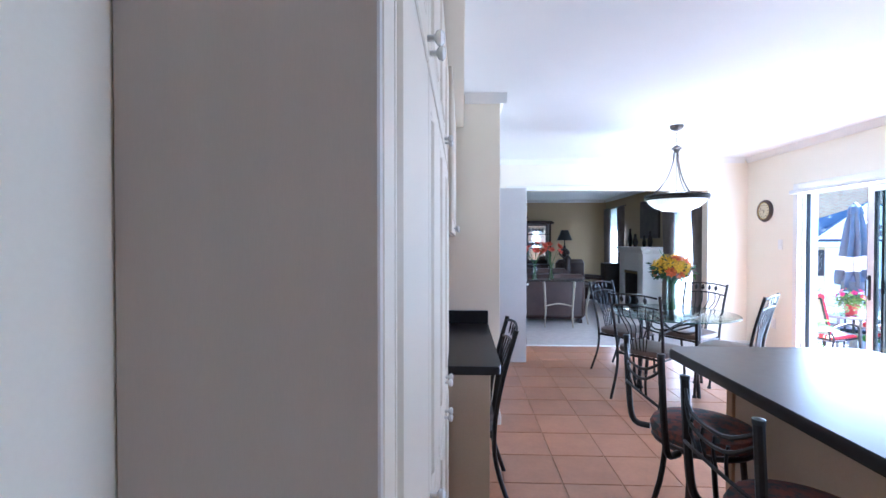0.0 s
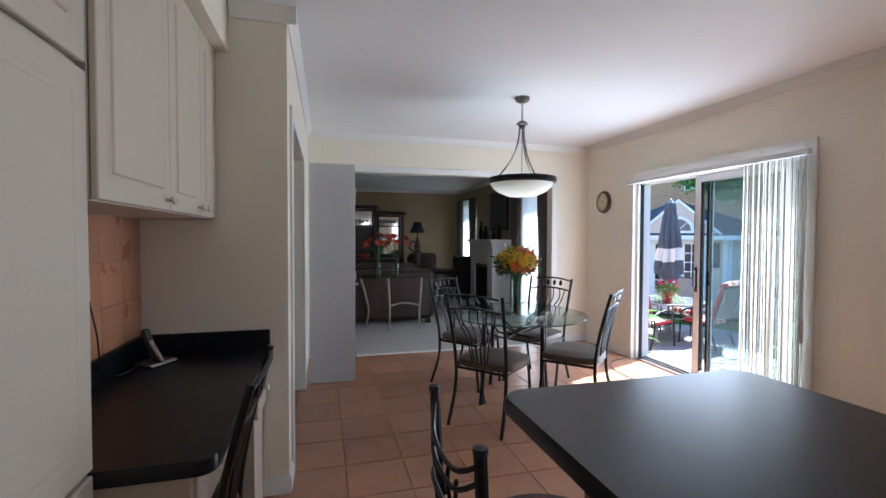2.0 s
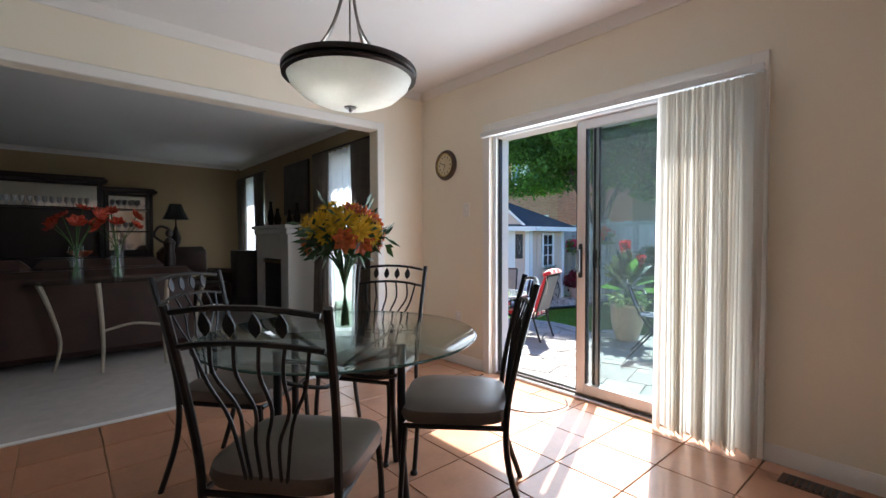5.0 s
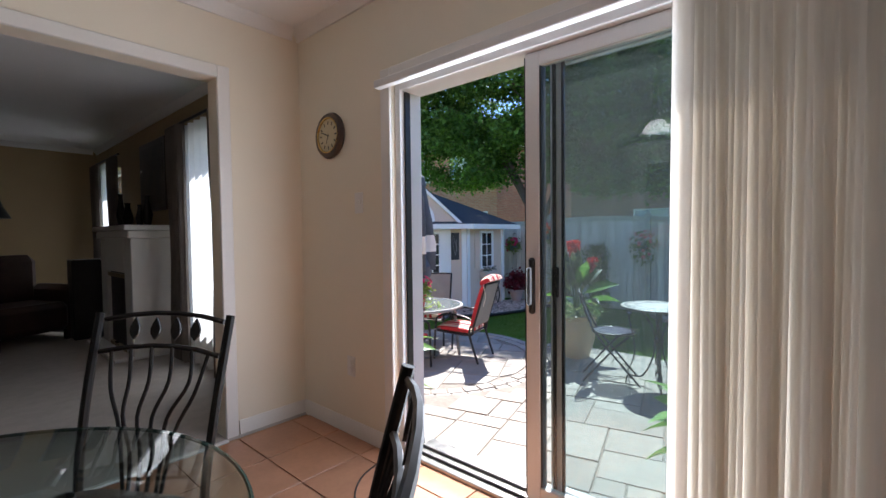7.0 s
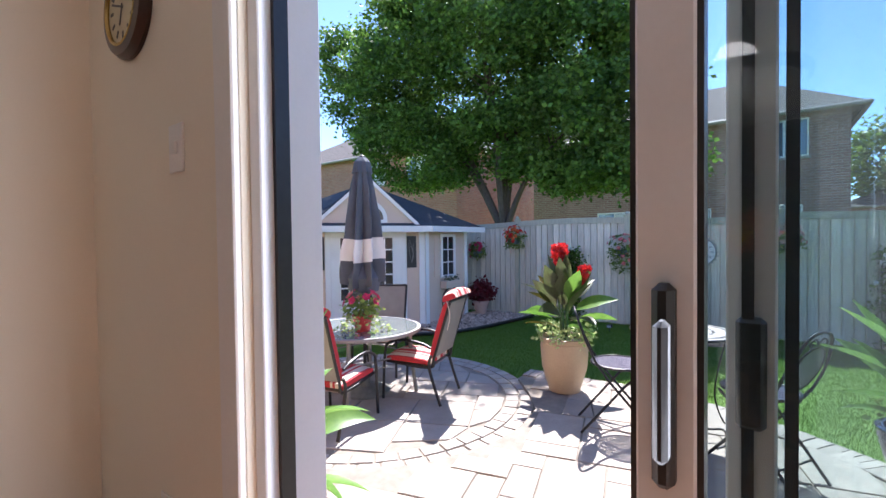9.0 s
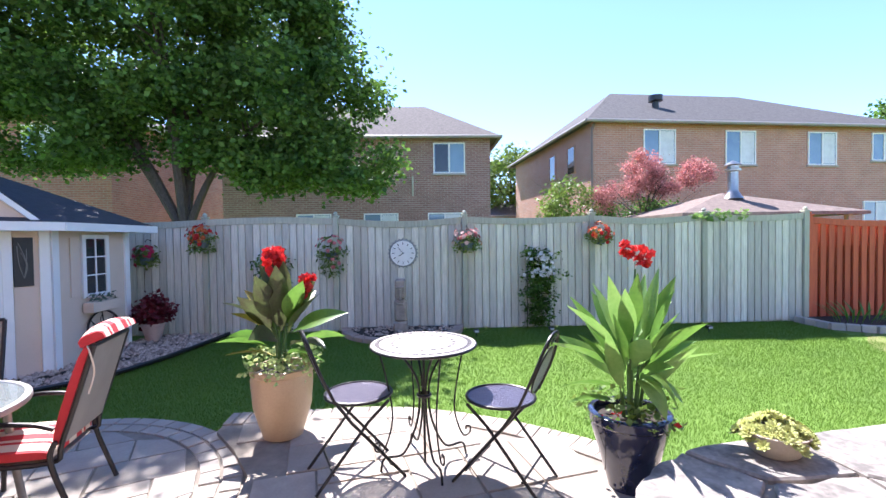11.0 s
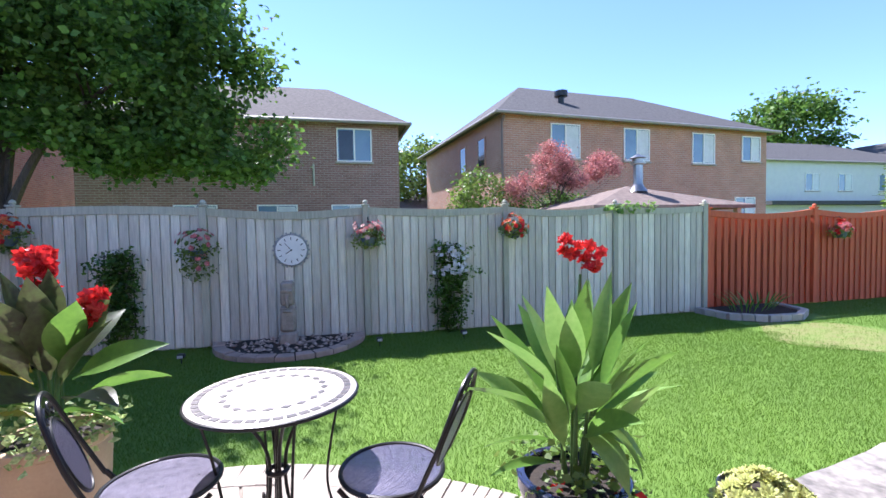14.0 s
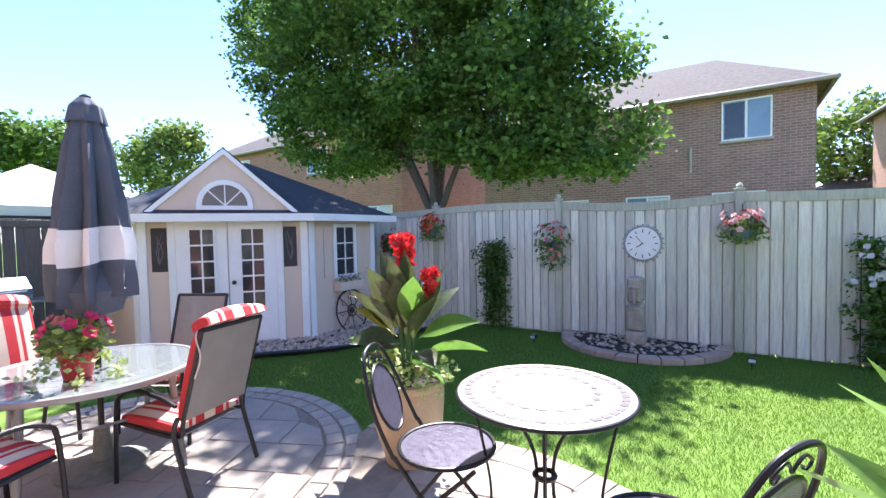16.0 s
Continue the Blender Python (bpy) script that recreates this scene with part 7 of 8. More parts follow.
bowl = thing("plant_bowl", "shallow stone bowl with pale green succulents on the flagstones", "potted plant", pose(6.97, 3.20, ZS) @ Matrix.Diagonal((0.8, 0.8, 0.85, 1)))
part("bowl", Shape().lathe([(0.0, 0.0), (0.12, 0.0), (0.15, 0.02), (0.195, 0.09), (0.22, 0.165), (0.21, 0.17), (0.18, 0.10), (0.0, 0.09)], n=30), surf("beige_stone_bowl", (0.46, 0.39, 0.30), (0.38, 0.32, 0.25), 8, 0.8, 0.01, 60), bowl)
part("soil", Shape().lathe([(0.0, 0.12), (0.20, 0.135), (0.0, 0.14)], n=20), SOIL, bowl)
sc_ = Shape()
for k in range(110):
    a, q = random.uniform(0, 6.28), 0.24 * math.sqrt(random.random())
    bloom(sc_, (q * math.cos(a), q * math.sin(a), 0.235 - q * q * 2.2 + random.uniform(-0.015, 0.02)), (math.cos(a) * q * 4, math.sin(a) * q * 4, 1), 0.05, 7, 3, 0.5)
tagged(part("sedum", sc_, surf("pale_sedum", (0.50, 0.50, 0.16), (0.34, 0.38, 0.10), 14, 0.6, thin=0.15, island=0.25), bowl, smooth=0), "", "", "", "stuff")

# stone lantern
STONE = surf("pale_cast_stone", (0.50, 0.465, 0.41), (0.34, 0.315, 0.275), 5, 0.85, 0.015, 70, spread=0.8)
lan = thing("stone_lantern", "pale cast-stone garden lantern with curved pagoda roof", "lantern", pose(6.62, 2.44, ZS, 0, 0, 22) @ Matrix.Diagonal((0.60, 0.60, 0.93, 1)))
for sx in (-1, 1):
    for sy in (-1, 1):
        part("leg", Shape().tube(bend([(sx * 0.25, sy * 0.25, 0.0), (sx * 0.225, sy * 0.225, 0.08), (sx * 0.19, sy * 0.19, 0.17)], 4), [0.075, 0.073, 0.072, 0.072, 0.075, 0.08, 0.09, 0.10, 0.11], 4), STONE, lan)
part("base_slab", Shape().box(-0.265, -0.265, 0.15, 0.265, 0.265, 0.225, 0.02), STONE, lan)
part("apron", Shape().box(-0.215, -0.215, 0.115, 0.215, 0.215, 0.16, 0.02), STONE, lan)
lb = Shape()
for a in range(4):
    m = Matrix.Rotation(radians(90 * a), 4, "Z")
    lb.join(Shape().box(-0.145, -0.145, 0.225, -0.075, -0.10, 0.35, 0.006).box(0.075, -0.145, 0.225, 0.145, -0.10, 0.35, 0.006).box(-0.075, -0.144, 0.225, 0.075, -0.10, 0.265, 0.005).box(-0.075, -0.144, 0.325, 0.075, -0.10, 0.35, 0.005), m)
part("light_box", lb.moved(Matrix.Diagonal((1.18, 1.18, 1, 1))), STONE, lan)
# solid dark block that imitates the shade inside the light box
part("hollow", Shape().box(-0.10, -0.10, 0.226, 0.10, 0.10, 0.349), surf("painted_inner_shade", (0.05, 0.045, 0.04), None, 8, 0.9), lan, smooth=0)
rv, rf_ = [], []
N = 16
for j, (r, z, k) in enumerate(((0.19, 0.345, 0.0), (0.315, 0.352, 0.022), (0.32, 0.392, 0.026), (0.24, 0.436, 0.008), (0.15, 0.475, 0.0), (0.085, 0.52, 0.0), (0.0, 0.525, 0.0))):
    for i in range(4 * N):
        side, u = divmod(i, N)
        u = u / N * 2 - 1
        x, y = (u, -1) if side == 0 else (1, u) if side == 1 else (-u, 1) if side == 2 else (-1, -u)
        cf = (abs(u)) ** 3
        rv.append((x * r * (1 + 0.10 * cf), y * r * (1 + 0.10 * cf), z + k * cf))
for j in range(6):
    for i in range(4 * N):
        i2 = (i + 1) % (4 * N)
        rf_.append((j * 4 * N + i, j * 4 * N + i2, (j + 1) * 4 * N + i2, (j + 1) * 4 * N + i))
rf_.append(tuple(range(4 * N - 1, -1, -1)))
part("roof", Shape().add(rv, rf_), STONE, lan, smooth=50)
part("finial", Shape().lathe([(0.11, 0.51), (0.115, 0.54), (0.085, 0.55), (0.09, 0.575), (0.065, 0.585), (0.055, 0.62), (0.085, 0.63), (0.10, 0.655), (0.085, 0.685), (0.05, 0.70), (0.055, 0.725), (0.0, 0.75)], n=18), STONE, lan)

bp = thing("shrub_pot", "large black pot with leafy green bush and white blooms", "potted plant", pose(6.80, 1.66, ZS))
part("pot", pot_shape(0.26, 0.40, 0.50, 0.03, 0.6), surf("black_glaze", (0.012, 0.013, 0.015), (0.02, 0.02, 0.022), 6, 0.2, coat=0.3), bp)
part("soil", Shape().lathe([(0.0, 0.44), (0.37, 0.44), (0.0, 0.46)], n=20), SOIL, bp)
bs_ = Shape()
for k in range(14):
    a, q = 2.4 * k, 0.07 + 0.02 * k
    bs_.tube(bend([(0.3 * q * math.cos(a), 0.3 * q * math.sin(a), 0.42), (0.7 * q * math.cos(a), 0.7 * q * math.sin(a), 0.65), (1.4 * q * math.cos(a), 1.4 * q * math.sin(a), 0.74 + 0.08 * math.sin(k))], 4), 0.006, 5)
tagged(part("twig", bs_, BARK, bp), "", "", "", "stuff")
v, f = leaves(in_blobs([((0, 0, 0.68), (0.42, 0.42, 0.22)), ((0.0, 0.10, 0.78), (0.28, 0.28, 0.13))], 330, 0.35), (0.05, 0.05, 0.05), 12, 0.058, 0.5, 0.0)
tagged(part("foliage", cloud("foliage", v, f, LEAF_LIGHT), None, bp), "", "", "", "stuff")
wb = Shape()
for k in range(9):
    a = 0.7 * k
    bloom(wb, (0.38 * math.cos(a), 0.38 * math.sin(a), 0.72 + 0.10 * math.sin(3 * k)), (math.cos(a), math.sin(a), 0.5), 0.05, 5, 2)
tagged(part("white_blossom", wb, surf("white_petal", (0.80, 0.78, 0.76), None, 20, 0.6, thin=0.3), bp, smooth=0), "", "", "", "stuff")

# ---- bistro set ----
BX, BY = 7.75, 5.20
bt = thing("bistro_table", "round mosaic-topped bistro table on black iron legs", "table", pose(BX, BY, ZP))
BH = 0.885
part("tabletop", Shape().lathe([(0.0, BH - 0.03), (0.37, BH - 0.03), (0.38, BH - 0.022), (0.38, BH - 0.006), (0.375, BH - 0.003), (0.0, BH - 0.003)], n=56), surf("cream_mosaic", (0.47, 0.42, 0.365), (0.39, 0.345, 0.30), 30, 0.5, 0.004, 120), bt)
part("rim", Shape().tube([(0.381 * math.cos(2 * math.pi * i / 56), 0.381 * math.sin(2 * math.pi * i / 56), BH - 0.016) for i in range(57)], 0.010, 8), IRON, bt)
MOS = surf("slate_mosaic", (0.085, 0.07, 0.068), (0.05, 0.042, 0.04), 18, 0.45, vary=0.3)
ms = Shape().box(-0.021, -0.016, 0, 0.021, 0.016, 0.004, 0.001).mesh("mosaic_piece", 0)
ms.materials.append(MOS)
dm = Shape().prism([(0.026, 0), (0, 0.018), (-0.026, 0), (0, -0.018)], 0, 0.004).mesh("mosaic_piece", 0)
dm.materials.append(MOS)
for ring, count, mesh_ in ((0.335, 40, ms), (0.225, 20, dm)):
    for k in range(count):
        a = 2 * math.pi * k / count
        o = part("mosaic_piece", mesh_, None, bt)
        o.matrix_basis = pose(ring * math.cos(a), ring * math.sin(a), BH - 0.0045, 0, 0, math.degrees(a) + 90)
for k in range(4):
    a = radians(20 + 90 * k)
    c, s = math.cos(a), math.sin(a)
    part("leg", Shape().tube(bend([(0.20 * c, 0.20 * s, BH - 0.035), (0.07 * c, 0.07 * s, 0.66), (0.035 * c, 0.035 * s, 0.50), (0.06 * c, 0.06 * s, 0.30), (0.16 * c, 0.16 * s, 0.10), (0.30 * c, 0.30 * s, 0.09), (0.33 * c, 0.33 * s, 0.0)], 5), 0.0085, 8), IRON, bt)
    part("outer_scroll", Shape().tube(bend([(0.33 * c, 0.33 * s, BH - 0.035), (0.27 * c, 0.27 * s, 0.60), (0.24 * c, 0.24 * s, 0.36), (0.30 * c, 0.30 * s, 0.16), (0.36 * c, 0.36 * s, 0.15), (0.37 * c, 0.37 * s, 0.20), (0.335 * c, 0.335 * s, 0.21), (0.335 * c, 0.335 * s, 0.185)], 5), 0.0065, 7), IRON, bt)
part("centre_rod", Shape().tube([(0, 0, 0.0), (0, 0, BH - 0.03)], 0.010, 8), IRON, bt)
part("collar", Shape().tube([(0.045 * math.cos(2 * math.pi * i / 16), 0.045 * math.sin(2 * math.pi * i / 16), 0.50) for i in range(17)], 0.012, 6), IRON, bt)

# black mesh; its sunlit lavender glare is put into the base colour
MESHM = surf("glare_tinted_mesh", (0.22, 0.205, 0.27), (0.16, 0.15, 0.20), 30, 0.32, 0.0, 200, metal=0.5)


def mesh_disc(r, n, z, w=0.0021):
    """Crossed wires clipped to a disc."""
    s = Shape()
    for i in range(-n, n + 1):
        t = r * i / (n + 0.5)
        h = math.sqrt(max(r * r - t * t, 0))
        s.box(t - w, -h, z - 0.001, t + w, h, z + 0.001)
        s.box(-h, t - w, z - 0.0022, h, t + w, z - 0.0008)
    return s


def bistro_chair(m):
    c = thing("bistro_chair", "folding black iron bistro chair with round mesh seat", "chair", m, "bistro chairs")
    SH = 0.56
    part("seat_mesh", mesh_disc(0.225, 26, SH), MESHM, c, smooth=0)
    part("seat_rim", Shape().tube([(0.23 * math.cos(2 * math.pi * i / 32), 0.23 * math.sin(2 * math.pi * i / 32), SH) for i in range(33)], 0.011, 8), IRON, c)
    for s in (-1, 1):
        part("back_leg", Shape().tube([(s * 0.20, -0.27, 0.0), (s * 0.205, 0.10, SH - 0.12), (s * 0.21, 0.20, SH + 0.03)], 0.011, 8), IRON, c)
        part("front_leg", Shape().tube([(s * 0.185, 0.33, 0.0), (s * 0.19, -0.02, SH - 0.14), (s * 0.195, -0.16, SH - 0.015)], 0.011, 8), IRON, c)
    arch = bend([(-0.21, 0.20, SH + 0.02), (-0.205, 0.29, SH + 0.22), (-0.13, 0.36, SH + 0.42), (0, 0.375, SH + 0.47), (0.13, 0.36, SH + 0.42), (0.205, 0.29, SH + 0.22), (0.21, 0.20, SH + 0.02)], 6)
    part("back_frame", Shape().tube(arch, 0.010, 8), IRON, c)
    tilt = Matrix.Translation((0, 0.292, SH + 0.22)) @ Matrix.Rotation(radians(69), 4, "X")
    panel = mesh_disc(0.14, 17, 0.0)
    panel.v = [(x, y * 1.15, z) for x, y, z in panel.v]
    part("back_mesh", panel.moved(tilt), MESHM, c, smooth=0)
    part("back_ring", Shape().tube([tuple(tilt @ Vector((0.142 * math.cos(2 * math.pi * i / 28), 0.163 * math.sin(2 * math.pi * i / 28), 0))) for i in range(29)], 0.007, 6), IRON, c)
    sc = Shape()
    for s in (-1, 1):
        sc.tube(bend([(0, 0.352, SH + 0.39), (s * 0.04, 0.362, SH + 0.43), (s * 0.09, 0.355, SH + 0.40), (s * 0.07, 0.347, SH + 0.375), (s * 0.05, 0.352, SH + 0.395)], 4), 0.005, 6)
    part("scroll", sc, IRON, c)
    part("stretcher", Shape().tube([(-0.205, 0.22, 0.12), (0.205, 0.22, 0.12)], 0.008, 6), IRON, c)
    part("stretcher", Shape().tube([(-0.20, -0.17, 0.10), (0.20, -0.17, 0.10)], 0.008, 6), IRON, c)
    return c


bc = bistro_chair(facing(7.66, 5.66, ZP, 292))
copy_thing(bc, facing(7.51, 4.68, ZP, 58))

# ---- patio dining set ----
ZD = ZL + 0.022
CUSH_RED = surf("red_cushion_cloth", (0.50, 0.035, 0.04), (0.42, 0.025, 0.03), 8, 0.85, 0.008, 160)
CUSH_CREAM = surf("cream_cushion_cloth", (0.68, 0.58, 0.46), (0.60, 0.51, 0.40), 8, 0.85, 0.008, 160)
SLING = surf("taupe_sling_mesh", (0.30, 0.27, 0.23), (0.25, 0.22, 0.19), 8, 0.7, 0.01, 220)
FRAME = surf("grey_bronze_frame", (0.045, 0.042, 0.042), (0.03, 0.028, 0.028), 10, 0.4, metal=0.6)


def stripe_pad(w, l, t, stripes):
    """The red and cream stripes of a padded cushion, one Shape each, side by side along x."""
    out, a = [], -w / 2
    for share in stripes:
        b = a + w * share
        n = 8
        v, f = [], []
        for j in range(n + 1):
            y = -l / 2 + l * j / n
            puff = t * (0.62 + 0.38 * math.sin(math.pi * min(1, max(0, j / n))) ** 0.4)
            for x in (a, b):
                e = 1 - 0.42 * (abs(x) / (w / 2)) ** 2.4
                v += [(x, y, 0.0), (x, y, puff * e)]
        for j in range(n):
            q = 4 * j
            f += [(q + 1, q + 3, q + 7, q + 5), (q, q + 4, q + 6, q + 2), (q, q + 1, q + 5, q + 4), (q + 2, q + 6, q + 7, q + 3)]
        f += [(0, 2, 3, 1), (4 * n, 4 * n + 1, 4 * n + 3, 4 * n + 2)]
        out.append(Shape().add(v, f))
        a = b
    return out


def cushion_part(name, c, w, l, t, stripes, m):
    """A cushion: its middle stripe carries the others."""
    pieces = stripe_pad(w, l, t, stripes)
    k0 = len(pieces) // 2
    mats = (CUSH_RED, CUSH_CREAM)
    p = part(name, pieces[k0].moved(m), mats[k0 % 2], c, "red and cream striped cushion", smooth=0)
    for k, sh in enumerate(pieces):
        if k != k0:
            part("cream_stripe" if k % 2 else "red_stripe", sh.moved(m), mats[k % 2], p, smooth=0)


def patio_chair(m, cushion=True):
    c = thing("patio_chair", "taupe sling patio chair with red and cream striped cushion" if cushion else "grey sling patio chair with rolled cushion", "chair", m, "patio dining chairs")
    W, SZ = 0.28, 0.40
    for s in (-1, 1):
        part("back_leg", Shape().tube(bend([(s * W, 0.36, 0.0), (s * W, 0.24, SZ - 0.03), (s * (W - 0.01), 0.26, SZ + 0.10)], 4), 0.016, 8), FRAME, c)
        part("front_leg", Shape().tube(bend([(s * W, -0.30, 0.0), (s * W, -0.27, SZ + 0.10), (s * W, -0.22, SZ + 0.20), (s * W, -0.08, SZ + 0.245), (s * W, 0.15, SZ + 0.22), (s * W, 0.26, SZ + 0.18)], 4), 0.015, 8), FRAME, c)
        part("side_rail", Shape().tube(bend([(s * (W - 0.03), -0.27, SZ), (s * (W - 0.03), 0.22, SZ - 0.03), (s * (W - 0.03), 0.29, SZ + 0.10), (s * (W - 0.03), 0.465, SZ + 0.66)], 5), 0.015, 8), FRAME, c)
    part("top_rail", Shape().tube([(-W + 0.03, 0.465, SZ + 0.66), (W - 0.03, 0.465, SZ + 0.66)], 0.015, 8), FRAME, c)
    part("sling_seat", Shape().add([(-W + 0.03, -0.27, SZ), (W - 0.03, -0.27, SZ), (W - 0.03, 0.24, SZ - 0.03), (-W + 0.03, 0.24, SZ - 0.03)] + [(-W + 0.03, -0.27, SZ - 0.006), (W - 0.03, -0.27, SZ - 0.006), (W - 0.03, 0.24, SZ - 0.036), (-W + 0.03, 0.24, SZ - 0.036)], [(0, 1, 2, 3), (7, 6, 5, 4), (0, 4, 5, 1), (2, 6, 7, 3)]), SLING, c)
    part("sling_back", Shape().add([(-W + 0.03, 0.29, SZ + 0.08), (W - 0.03, 0.29, SZ + 0.08), (W - 0.03, 0.46, SZ + 0.65), (-W + 0.03, 0.46, SZ + 0.65), (-W + 0.03, 0.298, SZ + 0.08), (W - 0.03, 0.298, SZ + 0.08), (W - 0.03, 0.468, SZ + 0.65), (-W + 0.03, 0.468, SZ + 0.65)], [(0, 1, 2, 3), (7, 6, 5, 4), (0, 3, 7, 4), (1, 5, 6, 2)]), SLING, c)
    if cushion:
        st_ = (0.04, 0.13, 0.05, 0.05, 0.14, 0.18, 0.14, 0.05, 0.05, 0.13, 0.04)
        for nm, l, t, mm in (("seat_cushion", 0.50, 0.085, pose(0, -0.02, SZ + 0.005, -2)), ("back_cushion", 0.60, 0.085, pose(0, 0.355, SZ + 0.36, 73)), ("headroll", 0.14, 0.10, pose(0, 0.46, SZ + 0.675, 24))):
            cushion_part(nm, c, 0.50, l, t, st_, mm)
        part("tie", Shape().tube(bend([(0.25, 0.43, SZ + 0.66), (0.29, 0.46, SZ + 0.62), (0.27, 0.47, SZ + 0.50), (0.30, 0.45, SZ + 0.38)], 5), 0.005, 5), CUSH_CREAM, c)
    else:
        cushion_part("rolled_cushion", c, 0.42, 0.16, 0.10, (0.1, 0.25, 0.1, 0.1, 0.1, 0.25, 0.1), pose(0, -0.1, SZ + 0.01))
    return c


pc = patio_chair(facing(7.46, 7.72, ZD, 104))
copy_thing(pc, facing(6.43, 7.90, ZD, 14))
copy_thing(pc, facing(6.93, 9.22, ZD, -85))
patio_chair(facing(7.84, 8.68, ZD, 208), False)
DX, DY, DT = 7.12, 8.29, 0.20
dt = thing("patio_table", "round frosted glass patio table with grey metal frame", "table", pose(DX, DY, 0))
part("tabletop", Shape().lathe([(0.03, DT - 0.012), (0.64, DT - 0.012), (0.64, DT - 0.004), (0.03, DT - 0.004)], n=48), surf("frosted_table_glass", (0.20, 0.225, 0.22), (0.16, 0.18, 0.175), 12, 0.12, 0.004, 60, coat=0.5), dt)
part("rim", Shape().lathe([(0.63, DT - 0.035), (0.675, DT - 0.035), (0.68, DT - 0.02), (0.675, DT), (0.64, DT + 0.002), (0.63, DT - 0.01)], n=48), surf("grey_table_frame", (0.30, 0.29, 0.28), None, 6, 0.45, metal=0.4), dt)
for k in range(4):
    a = radians(35 + 90 * k)
    c, s = math.cos(a), math.sin(a)
    part("leg", Shape().tube(bend([(0.62 * c, 0.62 * s, ZD), (0.58 * c, 0.58 * s, -0.2), (0.55 * c, 0.55 * s, DT - 0.03)], 4), 0.022, 10), bpy.data.materials["grey_table_frame"], dt)
    part("brace", Shape().tube([(0.57 * c, 0.57 * s, -0.10), (-0.57 * s, 0.57 * c, -0.10)], 0.010, 6), bpy.data.materials["grey_table_frame"], dt)

UMB = surf("charcoal_canvas", (0.10, 0.115, 0.14), (0.068, 0.078, 0.096), 5, 0.8, 0.01, 120)
UMB_W = surf("white_canvas_band", (0.74, 0.73, 0.70), (0.68, 0.67, 0.64), 5, 0.8, 0.01, 120)
um = thing("patio_umbrella", "closed charcoal umbrella with white band over the patio table", "umbrella", pose(DX + 0.03, DY - 0.04, 0))
part("pole", Shape().tube([(0, 0, ZD + 0.05), (0, 0, 2.06)], 0.019, 10), FRAME, um)
part("finial", Shape().lathe([(0.03, 2.05), (0.035, 2.09), (0.0, 2.11)], n=12), FRAME, um)


def canopy_skin(z0, z1, grow=0.0):
    s = Shape()
    n, m = 96, 18
    prof = [(2.08, 0.02), (2.02, 0.07), (1.75, 0.115), (1.4, 0.148), (1.1, 0.172), (0.85, 0.18), (0.60, 0.165)]
    v, f = [], []
    for j in range(m + 1):
        z = z0 + (z1 - z0) * j / m
        for q in range(len(prof) - 1):
            if prof[q][0] >= z >= prof[q + 1][0]:
                t = (prof[q][0] - z) / (prof[q][0] - prof[q + 1][0])
                r = prof[q][1] + (prof[q + 1][1] - prof[q][1]) * t
        for i in range(n):
            a = 2 * math.pi * i / n
            k = max(2.08 - z, 0) / 1.4
            fold = 1 - 4 * abs((8 * a / (2 * math.pi) + 0.10 * math.sin(3 * z)) % 1 - 0.5)
            w = 1 + 0.55 * k ** 0.6 * fold + 0.07 * k * math.sin(13 * a + 4 * z) + 0.03 * math.sin(8 * z + 3 * a)
            v.append(((r * w + grow) * math.cos(a), (r * w + grow) * math.sin(a), z - 0.035 * k * k * math.sin(2 * a + 0.6)))
    f = [(j * n + i, j * n + (i + 1) % n, (j + 1) * n + (i + 1) % n, (j + 1) * n + i) for j in range(m) for i in range(n)]
    return s.add(v, f)


part("canopy", canopy_skin(2.07, 0.68), UMB, um, smooth=40)
part("white_band", canopy_skin(1.18, 0.94, 0.005), UMB_W, um, "white stripe", smooth=40)
part("vent_cap", canopy_skin(2.075, 1.90, 0.02), UMB, um, smooth=70)
part("inner_folds", Shape().lathe([(0.05, 0.55), (0.16, 0.60), (0.20, 0.75), (0.12, 0.9)], n=16), UMB, um)
ub = thing("umbrella_base", "round ornate concrete umbrella base on the pavers", "umbrella base", pose(DX + 0.03, DY - 0.04, ZD))
part("disc", Shape().lathe([(0.0, 0.0), (0.27, 0.0), (0.275, 0.03), (0.22, 0.045), (0.20, 0.06), (0.06, 0.075), (0.045, 0.30), (0.024, 0.30), (0.024, 0.06)], n=36), surf("grey_green_metal", (0.24, 0.25, 0.22), (0.16, 0.17, 0.15), 16, 0.7, 0.02, 50), ub)

fl = thing("flower_pot", "red pot with pink flowers and trailing ivy on the patio table", "potted plant", pose(DX - 0.13, DY - 0.18, DT))
part("pot", Shape().lathe([(0.0, 0.0), (0.075, 0.0), (0.105, 0.15), (0.112, 0.15), (0.112, 0.17), (0.10, 0.17), (0.09, 0.13), (0, 0.13)], n=24), surf("red_plastic_pot", (0.55, 0.05, 0.05), None, 6, 0.35), fl)
v, f = leaves(in_blobs([((0, 0, 0.25), (0.19, 0.19, 0.13))], 60, 0.3), (0.03, 0.03, 0.03), 7, 0.055, 0.6)
tagged(part("foliage", cloud("foliage", v, f, LEAF_LIGHT), None, fl), "", "", "", "stuff")
v = np.array([(0.12 * math.cos(a) + 0.16 * k * math.cos(a), 0.12 * math.sin(a) + 0.16 * k * math.sin(a), 0.16 - 0.14 * k) for a in (0.3, 1.4, 2.6, 3.6, 4.4, 5.3) for k in np.linspace(0, 1.2, 8)])
v[:, 2] = np.maximum(v[:, 2], 0.02)
v, f = leaves(v, (0.025, 0.025, 0.012), 4, 0.045, 0.7, 0.0)
tagged(part("ivy", cloud("ivy", v, f, VARIEG), None, fl), "", "", "", "stuff")
